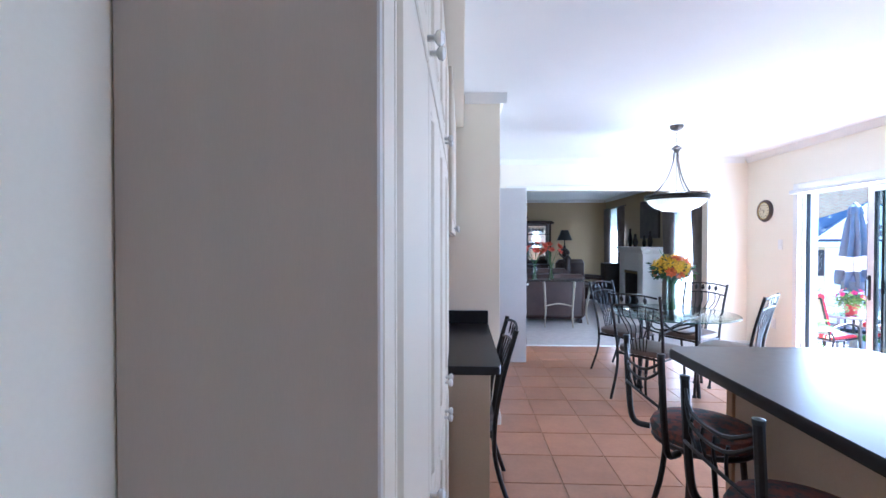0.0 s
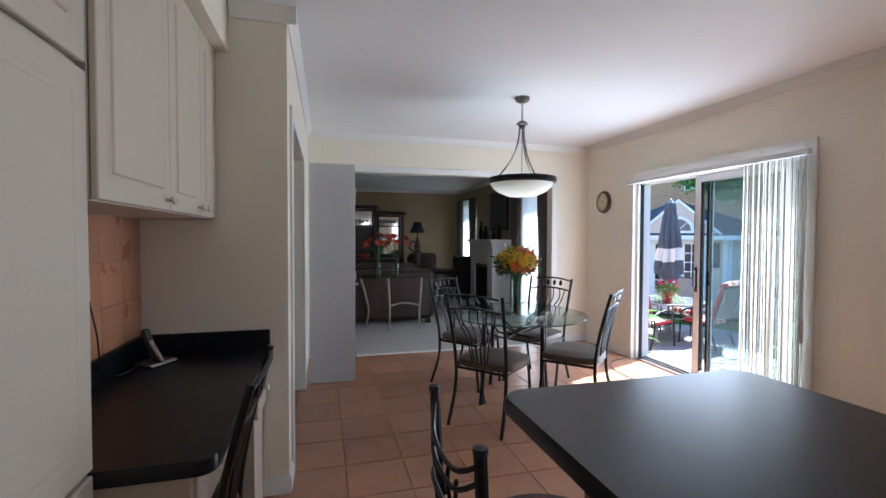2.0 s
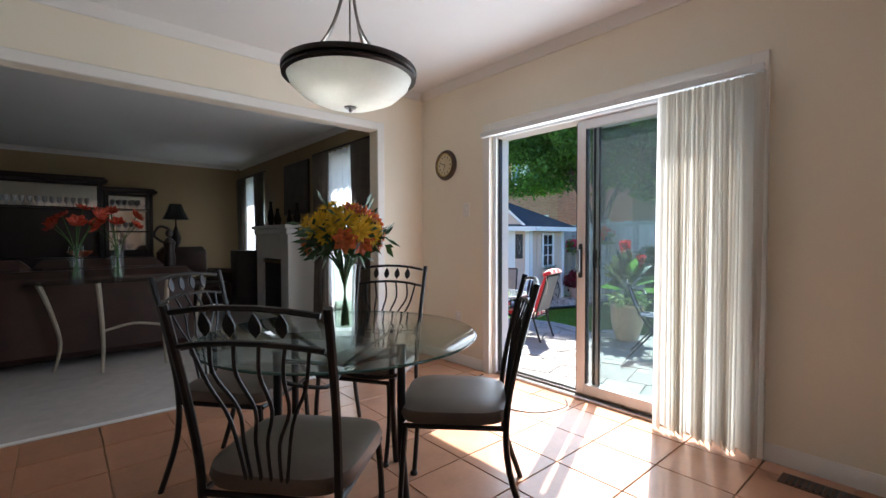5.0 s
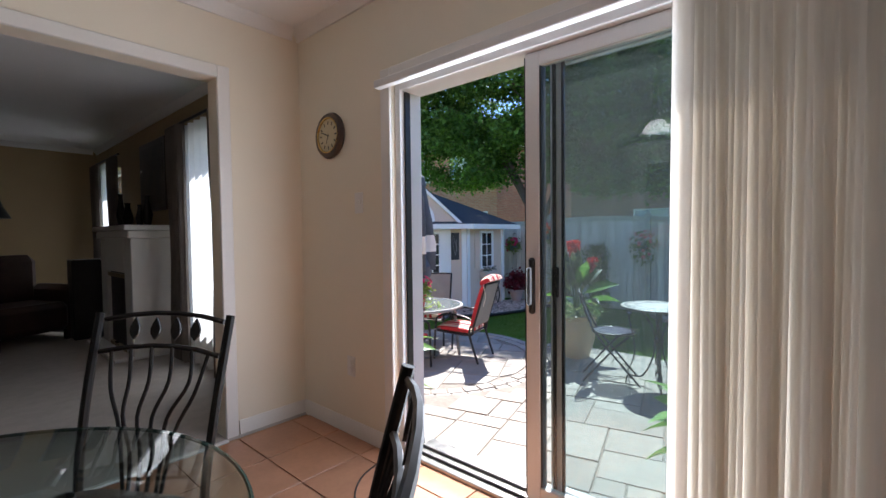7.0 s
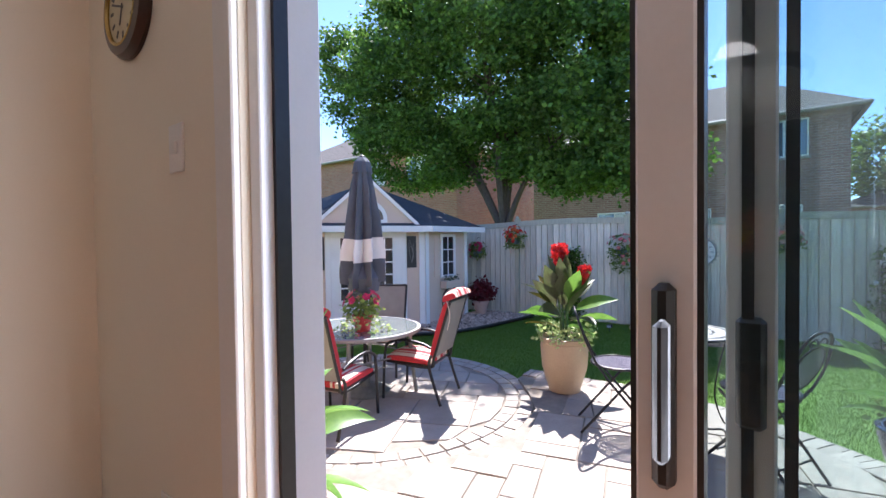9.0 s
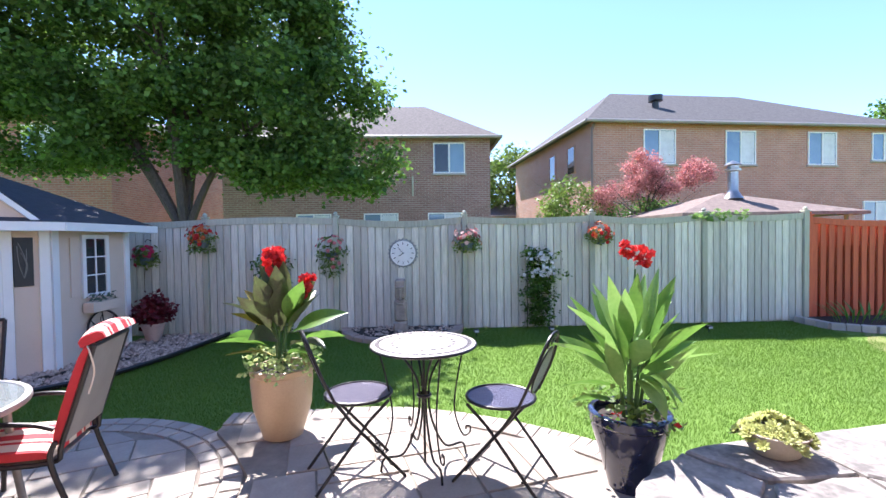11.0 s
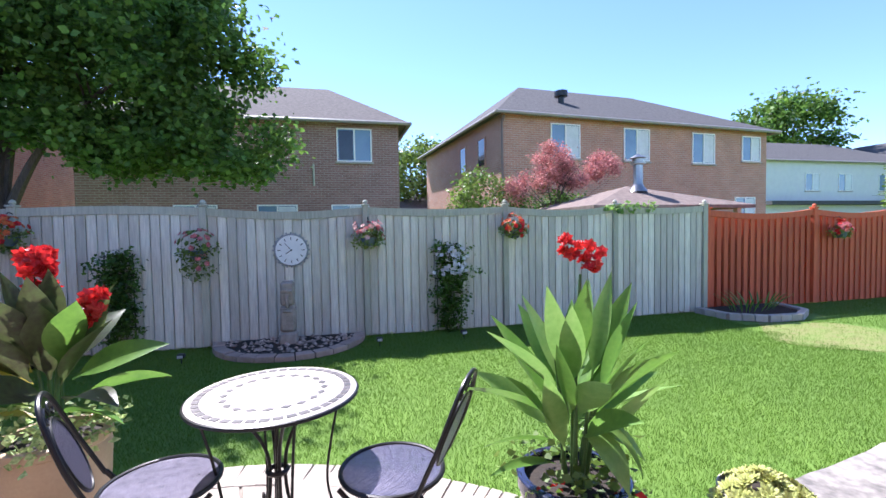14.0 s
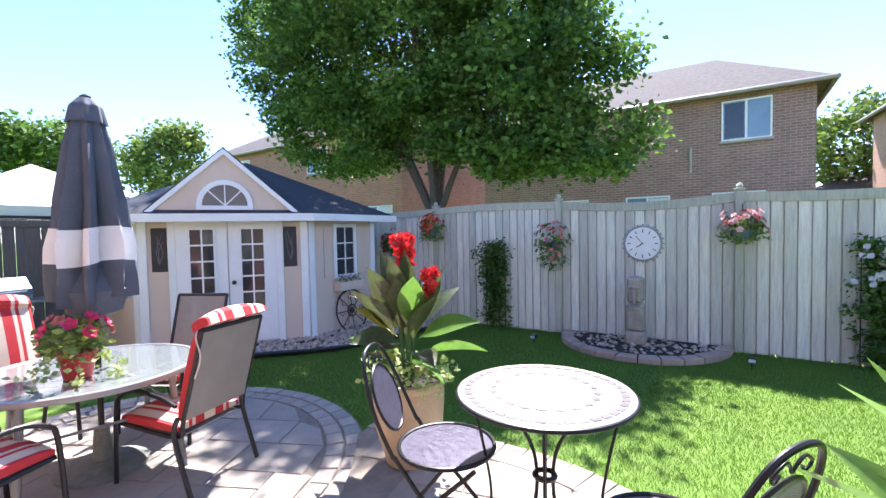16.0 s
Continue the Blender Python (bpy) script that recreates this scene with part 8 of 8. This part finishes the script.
for k in range(12):
    a, e = 2.4 * k, 0.2 + 0.07 * k
    s = Shape()
    d = Vector((math.cos(a) * math.cos(e), math.sin(a) * math.cos(e), math.sin(e)))
    bloom(s, Vector((0, 0, 0.25)) + d * 0.19, d, 0.05, 5, 2)
    part("flower", s, HOT_PINK if k % 3 else PINK_P, fl, smooth=0)

# ---- things on and by the fence ----
def basket(x, y, z, r, mat_a, mat_b, label, trail=0.15, tub=True, seed=1):
    b = thing("hanging_basket", label, "hanging basket", pose(x, y, z), "hanging flower baskets")
    part("bracket", Shape().tube(bend([(0.16, 0, 0.30), (0.05, 0, 0.33), (-0.01, 0, 0.28)], 4), 0.006, 6), IRON, b)
    part("tub", Shape().lathe([(0.0, -0.13), (0.07, -0.13), (0.13, -0.02), (0.135, 0.0), (0.12, 0.0), (0, -0.02)], n=18), surf("grey_blue_tub", (0.12, 0.16, 0.19), None, 6, 0.5) if seed == 1 else bpy.data.materials["grey_blue_tub"], b)
    v, f = leaves(in_blobs([((0, 0, 0.03), (r * 0.8, r, r * 0.55)), ((0, 0, -trail), (r * 0.7, r * 0.9, trail * 0.8))], 70, 0.4), (0.03, 0.03, 0.03), 7, 0.06, 0.55)
    tagged(part("foliage", cloud("foliage", v, f, LEAF_LIGHT), None, b), "", "", "", "stuff")
    rr = random.Random(seed)
    s1, s2 = Shape(), Shape()
    for k in range(46):
        d = Vector((rr.uniform(-1, 0.4), rr.uniform(-1, 1), rr.uniform(-0.2, 1))).normalized()
        bloom(s1 if k % 2 else s2, d * r * rr.uniform(0.7, 1.05) + Vector((0, 0, 0.05 if k % 5 else -trail)), d, 0.045, 5, 2)
    tagged(part("blossom", s1, mat_a, b, smooth=0), "", "", "", "stuff")
    tagged(part("blossom", s2, mat_b, b, smooth=0), "", "", "", "stuff")


XB = XF - 0.17
basket(XB, 9.20, 1.17, 0.26, RED_P, ORANGE, "hanging basket of red and orange flowers on the fence", 0.12, True, 1)
basket(XB, 6.88, 0.92, 0.28, PINK_P, LEAF_LIGHT, "hanging basket of trailing pink flowers on the fence", 0.25, True, 2)
basket(XB, 4.38, 1.06, 0.27, PINK_P, surf("pale_pink_petal", (0.78, 0.52, 0.46), None, 20, 0.5, thin=0.3), "hanging basket of pale pink flowers on the fence", 0.08, True, 3)
basket(XB, 1.86, 1.13, 0.24, ORANGE, RED_P, "hanging basket of orange and red flowers on the fence", 0.04, True, 4)
basket(XB, 10.20, 0.88, 0.20, HOT_PINK, LEAF_LIGHT, "small hanging basket beside the shed", 0.08, True, 5)
for k, y in enumerate((-5.7, -8.2, -10.2, -12.6)):
    basket(XB, y, 0.98, 0.22, RED_P if k != 1 else PINK_P, PINK_P, "hanging basket of red flowers on the red fence", 0.05, True, 6 + k)


def vine(y, w, h, blooms, label, seed):
    t = thing("trellis_vine", label, "climbing plant", pose(XF - 0.05, y, ZL))
    tr = Shape()
    for k in range(4):
        yy = -w / 2 + w * k / 3
        tr.box(-0.012, yy - 0.006, 0, 0.0, yy + 0.006, h)
    for k in range(6):
        tr.box(-0.02, -w / 2 - 0.03, 0.1 + (h - 0.15) * k / 5, -0.012, w / 2 + 0.03, 0.115 + (h - 0.15) * k / 5)
    part("trellis", tr, DARK_METAL, t, smooth=0)
    c = np.stack([-rng.uniform(0.02, 0.14, 190), rng.normal(0, w * 0.33, 190), h * rng.uniform(0.02, 1.0, 190) ** 0.8], 1)
    v, f = leaves(c, (0.03, 0.05, 0.05), 12, 0.07, 0.6)
    tagged(part("foliage", cloud("foliage", v, f, LEAF), None, t), "", "", "", "stuff")
    if blooms:
        s = Shape()
        rr = random.Random(seed)
        for k in range(60):
            bloom(s, (-rr.uniform(0.08, 0.2), rr.gauss(-0.05, w * 0.3), h * rr.uniform(0.66, 0.98)), (-1, rr.uniform(-0.6, 0.6), 0.5), 0.04, 4, 1)
        tagged(part("white_blossom", s, bpy.data.materials["white_petal"], t, smooth=0), "", "", "", "stuff")


vine(7.95, 0.36, 1.45, False, "green vine climbing a trellis on the fence", 1)
vine(3.02, 0.42, 1.45, True, "vine with white blossom climbing a trellis on the fence", 2)

creeper = thing("fence_creeper", "pale green creeper hanging over the top of the fence", "climbing plant", pose(XF - 0.02, -0.55, 1.56))
part("runner", Shape().tube(bend([(0.05, 0.55, -0.02), (0.0, 0.2, 0.03), (-0.03, -0.2, 0.01), (-0.05, -0.55, -0.06)], 5), 0.006, 5), STEM, creeper)
c = np.stack([rng.uniform(-0.08, 0.05, 26), rng.uniform(-0.6, 0.6, 26), rng.uniform(-0.10, 0.05, 26)], 1)
v, f = leaves(c, (0.03, 0.05, 0.02), 5, 0.09, 0.8, 0.3)
tagged(part("foliage", cloud("foliage", v, f, CANNA_PALE), None, creeper), "", "", "", "stuff")

fc = thing("garden_clock", "large round white garden clock on the fence", "clock", pose(XF - 0.005, 5.58, 0.885, 0, -90, 0))
part("ring", Shape().lathe([(0.19, 0.0), (0.255, 0.0), (0.262, 0.012), (0.25, 0.022), (0.20, 0.024), (0.19, 0.015)], n=40), surf("grey_metal_wreath", (0.36, 0.37, 0.36), (0.24, 0.25, 0.24), 18, 0.7, 0.02, 40), fc)
for k in range(24):
    a = 2 * math.pi * k / 24
    part("ray", Shape().tube([(0.24 * math.cos(a), 0.24 * math.sin(a), 0.012), (0.285 * math.cos(a), 0.285 * math.sin(a), 0.012)], 0.012, 5), bpy.data.materials["grey_metal_wreath"], fc)
part("dial", Shape().lathe([(0.0, 0.0), (0.235, 0.0), (0.235, 0.026), (0.0, 0.026)], n=40), surf("white_dial", (0.80, 0.80, 0.78), (0.74, 0.74, 0.72), 8, 0.4), fc)
for k in range(12):
    part("hour_mark", Shape().box(-0.006, 0.16, 0.026, 0.006, 0.205, 0.0285).moved(Matrix.Rotation(radians(30 * k), 4, "Z")), BLACK, fc, smooth=0)
for ang, l, w in ((35, 0.10, 0.006), (-50, 0.15, 0.004)):
    part("pointer", Shape().box(-w, -0.02, 0.0285, w, l, 0.031).moved(Matrix.Rotation(radians(ang), 4, "Z")), BLACK, fc, smooth=0)

mo = Shape().box(-0.13, -0.13, 0.0, 0.13, 0.13, 0.22, 0.03).box(-0.12, -0.115, 0.22, 0.12, 0.115, 0.62, 0.04).box(-0.11, -0.10, 0.62, 0.11, 0.10, 0.98, 0.03)
mo.box(-0.16, -0.025, 0.60, -0.10, 0.025, 0.82, 0.012).box(-0.14, -0.085, 0.82, -0.09, 0.085, 0.86, 0.012).box(-0.145, -0.06, 0.52, -0.10, 0.06, 0.56, 0.012)
solid("stone_statue", mo, surf("brown_grey_stone", (0.42, 0.36, 0.30), (0.27, 0.23, 0.19), 9, 0.9, 0.02, 45), "tall carved brown stone head statue by the fence", "statue", pose(12.55, 5.62, ZL))
bed = tagged(part("flower_bed", Shape().prism(arc(12.88, 5.6, 1.12, 90, 270, 24), ZL - 0.05, ZL + 0.05), SOIL, None, "half-round stone edged bed under the clock", smooth=0), "", "", "", "structure")
for k in range(13):
    a0, a1 = radians(92 + 13.6 * k), radians(92 + 13.6 * (k + 1) - 0.8)
    q = [(12.88 + r * math.cos(a), 5.6 + r * 0.98 * math.sin(a)) for r, a in ((0.98, a0), (1.16, a0), (1.16, a1), (0.98, a1))]
    part("edging_stone", Shape().prism(q, ZL - 0.02, ZL + 0.06 + random.uniform(-0.008, 0.008), 0.01), BED_STONE, bed, smooth=0)


def gravel(name, label, pts, size, mat, z):
    s = Shape()
    for x, y in pts:
        r = size * random.uniform(0.6, 1.3)
        c = Vector((x, y, z + r * 0.3))
        v = [c + Vector((random.uniform(0.7, 1.2) * r * a, random.uniform(0.7, 1.2) * r * b, random.uniform(0.5, 0.9) * r * d)) for a, b, d in ((1, 0, 0), (0, 1, 0), (-1, 0, 0), (0, -1, 0), (0, 0, 1), (0, 0, -1))]
        s.add(v, [(0, 1, 4), (1, 2, 4), (2, 3, 4), (3, 0, 4), (1, 0, 5), (2, 1, 5), (3, 2, 5), (0, 3, 5)])
    return tagged(part(name, s, mat, None, label, smooth=0), "", "gravel", "", "stuff")


PEBBLE = surf("mixed_pebble", (0.52, 0.41, 0.33), (0.27, 0.20, 0.155), 14, 0.8, island=0.4)
gravel("bed_gravel", "mixed grey pebbles in the half-round bed", [(12.88 - q * math.sin(a), 5.6 + q * math.cos(a)) for q, a in ((0.95 * math.sqrt(random.random()), random.uniform(0.05, 3.09)) for _ in range(230))], 0.032, PEBBLE, ZL + 0.05)
STRIP = [(12.7, 8.75), (11.3, 8.95), (10.3, 9.25), (9.5, 9.95), (8.55, 10.9), (8.3, 11.6), (8.7, 11.46), (10.55, 10.12), (12.15, 10.12), (12.7, 10.1)]
shed_bed = tagged(part("shed_bed", Shape().prism(STRIP[::-1], ZL - 0.05, ZL + 0.015), SOIL, None, "gravel strip round the shed", smooth=0), "", "", "", "structure")
pts = []
while len(pts) < 1700:
    x, y = random.uniform(8.3, 12.7), random.uniform(8.7, 11.6)
    if inside(x, y, STRIP):
        pts.append((x, y))
gravel("shed_gravel", "mixed grey pebbles round the foot of the shed", pts, 0.04, PEBBLE, ZL + 0.015)
part("lawn_edging", Shape().tube([(p.x, p.y, ZL + 0.03) for p in bend([Vector((x, y, 0)) for x, y in STRIP[:6]], 5)], 0.03, 6), BLACK, shed_bed)

wh = thing("wheel_ornament", "rusty iron wheel ornament leaning on the shed", "ornament", pose(11.42, 10.02, -0.22, 82))
RUST = surf("rusted_iron", (0.06, 0.035, 0.025), (0.03, 0.02, 0.016), 14, 0.8, 0.01, 80)
for r, w in ((0.36, 0.016), (0.10, 0.012)):
    part("ring", Shape().tube([(r * math.cos(2 * math.pi * i / 36), r * math.sin(2 * math.pi * i / 36), 0) for i in range(37)], w, 6), RUST, wh)
part("hub", Shape().lathe([(0.0, -0.02), (0.045, -0.02), (0.045, 0.02), (0.0, 0.03)], n=14), RUST, wh)
for k in range(8):
    a = 2 * math.pi * k / 8
    part("spoke", Shape().tube([(0.04 * math.cos(a), 0.04 * math.sin(a), 0), (0.36 * math.cos(a), 0.36 * math.sin(a), 0)], 0.008, 5), RUST, wh)
    part("curl", Shape().tube(bend([(0.30 * math.cos(a), 0.30 * math.sin(a), 0), (0.24 * math.cos(a + 0.25), 0.24 * math.sin(a + 0.25), 0), (0.18 * math.cos(a + 0.12), 0.18 * math.sin(a + 0.12), 0)], 4), 0.006, 5), RUST, wh)
rp = thing("coleus_pot", "pale clay pot with dark red foliage on the gravel", "potted plant", pose(12.25, 9.82, ZL + 0.03))
part("pot", pot_shape(0.11, 0.17, 0.30, 0.03, 0.6), surf("pink_clay", (0.52, 0.38, 0.32), (0.42, 0.30, 0.25), 6, 0.8, 0.01, 60), rp)
v, f = leaves(in_blobs([((0, 0, 0.52), (0.30, 0.30, 0.26))], 90, 0.3), (0.04, 0.04, 0.04), 10, 0.10, 0.6)
tagged(part("foliage", cloud("foliage", v, f, surf("dark_red_leaf", (0.20, 0.012, 0.025), (0.10, 0.008, 0.015), 8, 0.5, thin=0.25, island=0.3)), None, rp), "", "", "", "stuff")
for x, y in ((12.07, 6.95), (12.18, 4.29), (12.23, 2.95), (12.05, 0.2)):
    sl = thing("solar_light", "small black solar spotlight in the lawn", "lamp", pose(x, y, ZL), "solar lights")
    part("stake", Shape().tube([(0, 0, -0.05), (0, 0, 0.06)], 0.008, 6), BLACK, sl)
    part("head", Shape().box(-0.05, -0.045, 0.055, 0.05, 0.045, 0.11, 0.01), BLACK, sl)
    part("panel", Shape().box(-0.055, -0.035, 0.062, -0.049, 0.035, 0.10), GLASSWARE, sl, smooth=0)
rb = tagged(part("corner_bed", Shape().prism([(12.88, -2.1), (12.1, -2.1), (11.75, -2.6), (11.7, -3.2), (12.0, -3.7), (12.88, -3.9)], ZL - 0.05, ZL + 0.06), SOIL, None, "stone edged planting bed at the red fence", smooth=0), "", "", "", "structure")
ed = [Vector((12.8, -2.05, 0)), Vector((12.1, -2.08, 0)), Vector((11.74, -2.55, 0)), Vector((11.68, -3.2, 0)), Vector((12.0, -3.75, 0)), Vector((12.8, -3.95, 0))]
for i in range(len(ed) - 1):
    for k in range(3):
        a, b = ed[i].lerp(ed[i + 1], k / 3 + 0.01), ed[i].lerp(ed[i + 1], (k + 1) / 3 - 0.01)
        o = Vector((-(b - a).y, (b - a).x, 0)).normalized() * 0.06
        part("edging_stone", Shape().prism([tuple((a - o).xy), tuple((b - o).xy), tuple((b + o).xy), tuple((a + o).xy)], ZL - 0.02, ZL + 0.10, 0.012), LEDGE, rb, smooth=0)
lily = thing("bed_plant", "clump of green strap leaves in the corner bed", "plant", pose(12.35, -2.9, ZL + 0.05))
for k in range(26):
    s = Shape()
    a = 2.4 * k
    blade(s, (0.2 * math.cos(a), 0.45 * math.sin(a), 0), (math.cos(a) * 0.5, math.sin(a) * 0.5, 1), 0.5, 0.035, 0.9, 0.2, 5)
    part("leaf", s, CANNA, lily, smooth=60)
gr_ = thing("gas_barbecue", "gas barbecue with blue-silver lid against the fence", "barbecue", pose(7.35, 12.3, ZL, 0, 0, 10))
part("cabinet", Shape().box(-0.35, -0.25, 0.05, 0.35, 0.25, 0.85, 0.01), BLACK, gr_)
part("lid", Shape().prism([(-0.25, 0.0), (0.25, 0.0), (0.25, 0.14), (0.15, 0.27), (-0.1, 0.30), (-0.25, 0.15)], -0.38, 0.38).moved(Matrix.Translation((0, 0, 0.88)) @ Matrix.Rotation(radians(90), 4, "Z") @ Matrix.Rotation(radians(90), 4, "X")), surf("blue_silver_lid", (0.30, 0.38, 0.46), (0.24, 0.30, 0.38), 5, 0.25, metal=0.7), gr_)
part("handle", Shape().tube([(-0.3, -0.30, 1.0), (0.3, -0.30, 1.0)], 0.014, 8), STEEL, gr_)
part("side_shelf", Shape().box(0.36, -0.22, 0.82, 0.7, 0.22, 0.86, 0.008), STEEL, gr_)

# ---- paving stones ----
for x0, y0, x1, y1 in ashlar(-6, -5, 46, 40, 0.21, 4):
    cx, cy = (x0 + x1) / 2, (y0 + y1) / 2
    turn, pv = radians(14), (6.5, 5.2)
    wx, wy = pv[0] + math.cos(turn) * cx - math.sin(turn) * cy, pv[1] + math.sin(turn) * cx + math.cos(turn) * cy
    near_edge = min(((p.x - wx) ** 2 + (p.y - wy) ** 2) for p in ARC) < 0.25 ** 2
    if inside(wx, wy, PATIO) and not inside(wx, wy, BENCH) and not near_edge and (wx - CX) ** 2 + (wy - CY) ** 2 > (CR + 0.12) ** 2 and wx > 4.55:
        paver(slab(x0, y0, x1, y1, turn, pv, 0, 0), ZP - 0.05, ZP, PAVER, patio)
for i in range(0, len(ARC) - 14):
    a, b = ARC[i], ARC[i + 1]
    d = (b - a)
    o = Vector((-d.y, d.x, 0)).normalized() * -0.26
    g = d.normalized() * 0.005
    paver([tuple((a + g).xy), tuple((b - g).xy), tuple((b - g + o).xy), tuple((a + g + o).xy)][::-1], ZP - 0.09, ZP + 0.004, PAVER, patio)
for ring, (r0, r1) in enumerate(((CR - 0.13, CR), (CR - 0.28, CR - 0.15))):
    n = 56 - 6 * ring
    for k in range(n):
        a0, a1 = 2 * math.pi * k / n + 0.006, 2 * math.pi * (k + 1) / n - 0.006
        paver([(CX + r * math.cos(a), CY + r * math.sin(a)) for r, a in ((r0, a0), (r1, a0), (r1, a1), (r0, a1))], ZL - 0.03, ZL + 0.022, PAVER_GREY, circle)
for x0, y0, x1, y1 in ashlar(-1.7, -1.7, 17, 17, 0.20, 9):
    cx, cy = (x0 + x1) / 2, (y0 + y1) / 2
    if math.hypot(cx, cy) < CR - 0.19:
        q = slab(x0, y0, x1, y1, radians(25), (CX, CY), 0, 0)
        q = [((CX + (x - CX) * min(1, (CR - 0.30) / max(0.01, math.hypot(x - CX, y - CY)))), (CY + (y - CY) * min(1, (CR - 0.30) / max(0.01, math.hypot(x - CX, y - CY))))) for x, y in q]
        paver(q, ZL - 0.03, ZL + 0.022, PAVER_GREY, circle)

# ---- grass blades ----
dry = [(10.7 + 0.95 * (1 + 0.16 * math.sin(3 * a) + 0.08 * math.sin(7 * a)) * math.cos(a), -2.7 + 1.1 * (1 + 0.16 * math.cos(3 * a + 1)) * math.sin(a)) for a in (2 * math.pi * k / 40 for k in range(40))]
setting("dry_lawn_patch", Shape().prism(dry, ZL - 0.06, ZL - 0.024), surf("dry_straw_soil", (0.19, 0.17, 0.065), (0.125, 0.19, 0.028), 4, 0.95, 0.02, 60, spread=0.5), "dry yellowed patch in the lawn", smooth=0)
BLADE = surf("grass_blade", (0.145, 0.255, 0.028), (0.09, 0.18, 0.018), 1.1, 0.6, thin=0.45, island=0.16, spread=0.8)
n = 760000
gx_ = 7.0 + 5.95 * rng.uniform(0, 1, n) ** 1.0
gy_ = rng.uniform(-9.0, 10.0, n)
keep = ~((gx_ - CX) ** 2 + (gy_ - CY) ** 2 < (CR + 0.04) ** 2)
edge = np.array([(p.x, p.y) for p in ARC])[::-1]
keep &= gx_ > np.interp(gy_, edge[:, 1], edge[:, 0], left=6.7, right=7.0) + 0.01
keep &= ~((gx_ > 11.74) & (np.hypot(gx_ - 12.88, gy_ - 5.6) < 1.17))
keep &= ~((gy_ < -2.0) & (gy_ > -4.0) & (gx_ > 11.65))
sx = np.array([p[0] for p in STRIP[:6]])[::-1]
sy = np.array([p[1] for p in STRIP[:6]])[::-1]
keep &= gy_ < np.interp(gx_, sx, sy, left=13.0)
keep &= (rng.uniform(0, 1, n) < np.where(gy_ < -2, 0.5, 1.0))
keep &= (((gx_ - 10.7) / 0.95) ** 2 + ((gy_ + 2.7) / 1.1) ** 2 + 0.5 * np.sin(7 * gx_) * np.sin(6 * gy_) > 1) | (rng.uniform(0, 1, n) < 0.35)
gx_, gy_ = gx_[keep], gy_[keep]
m = len(gx_)
hh = rng.uniform(0.004, 0.016, m)
aa = rng.uniform(0, 6.28, m)
ww = rng.uniform(0.0014, 0.0028, m)
base = np.stack([gx_, gy_, np.full(m, ZL - 0.03)], 1)
sd = np.stack([np.cos(aa) * ww, np.sin(aa) * ww, np.zeros(m)], 1)
tip = base + np.stack([rng.normal(0, 0.011, m), rng.normal(0, 0.011, m), hh + 0.02], 1)
tagged(part("grass", cloud("grass", np.stack([base - sd, base + sd, tip], 1).reshape(-1, 3), np.arange(3 * m).reshape(m, 3), BLADE), None, None, "short mown green lawn grass"), "", "grass", "", "stuff")
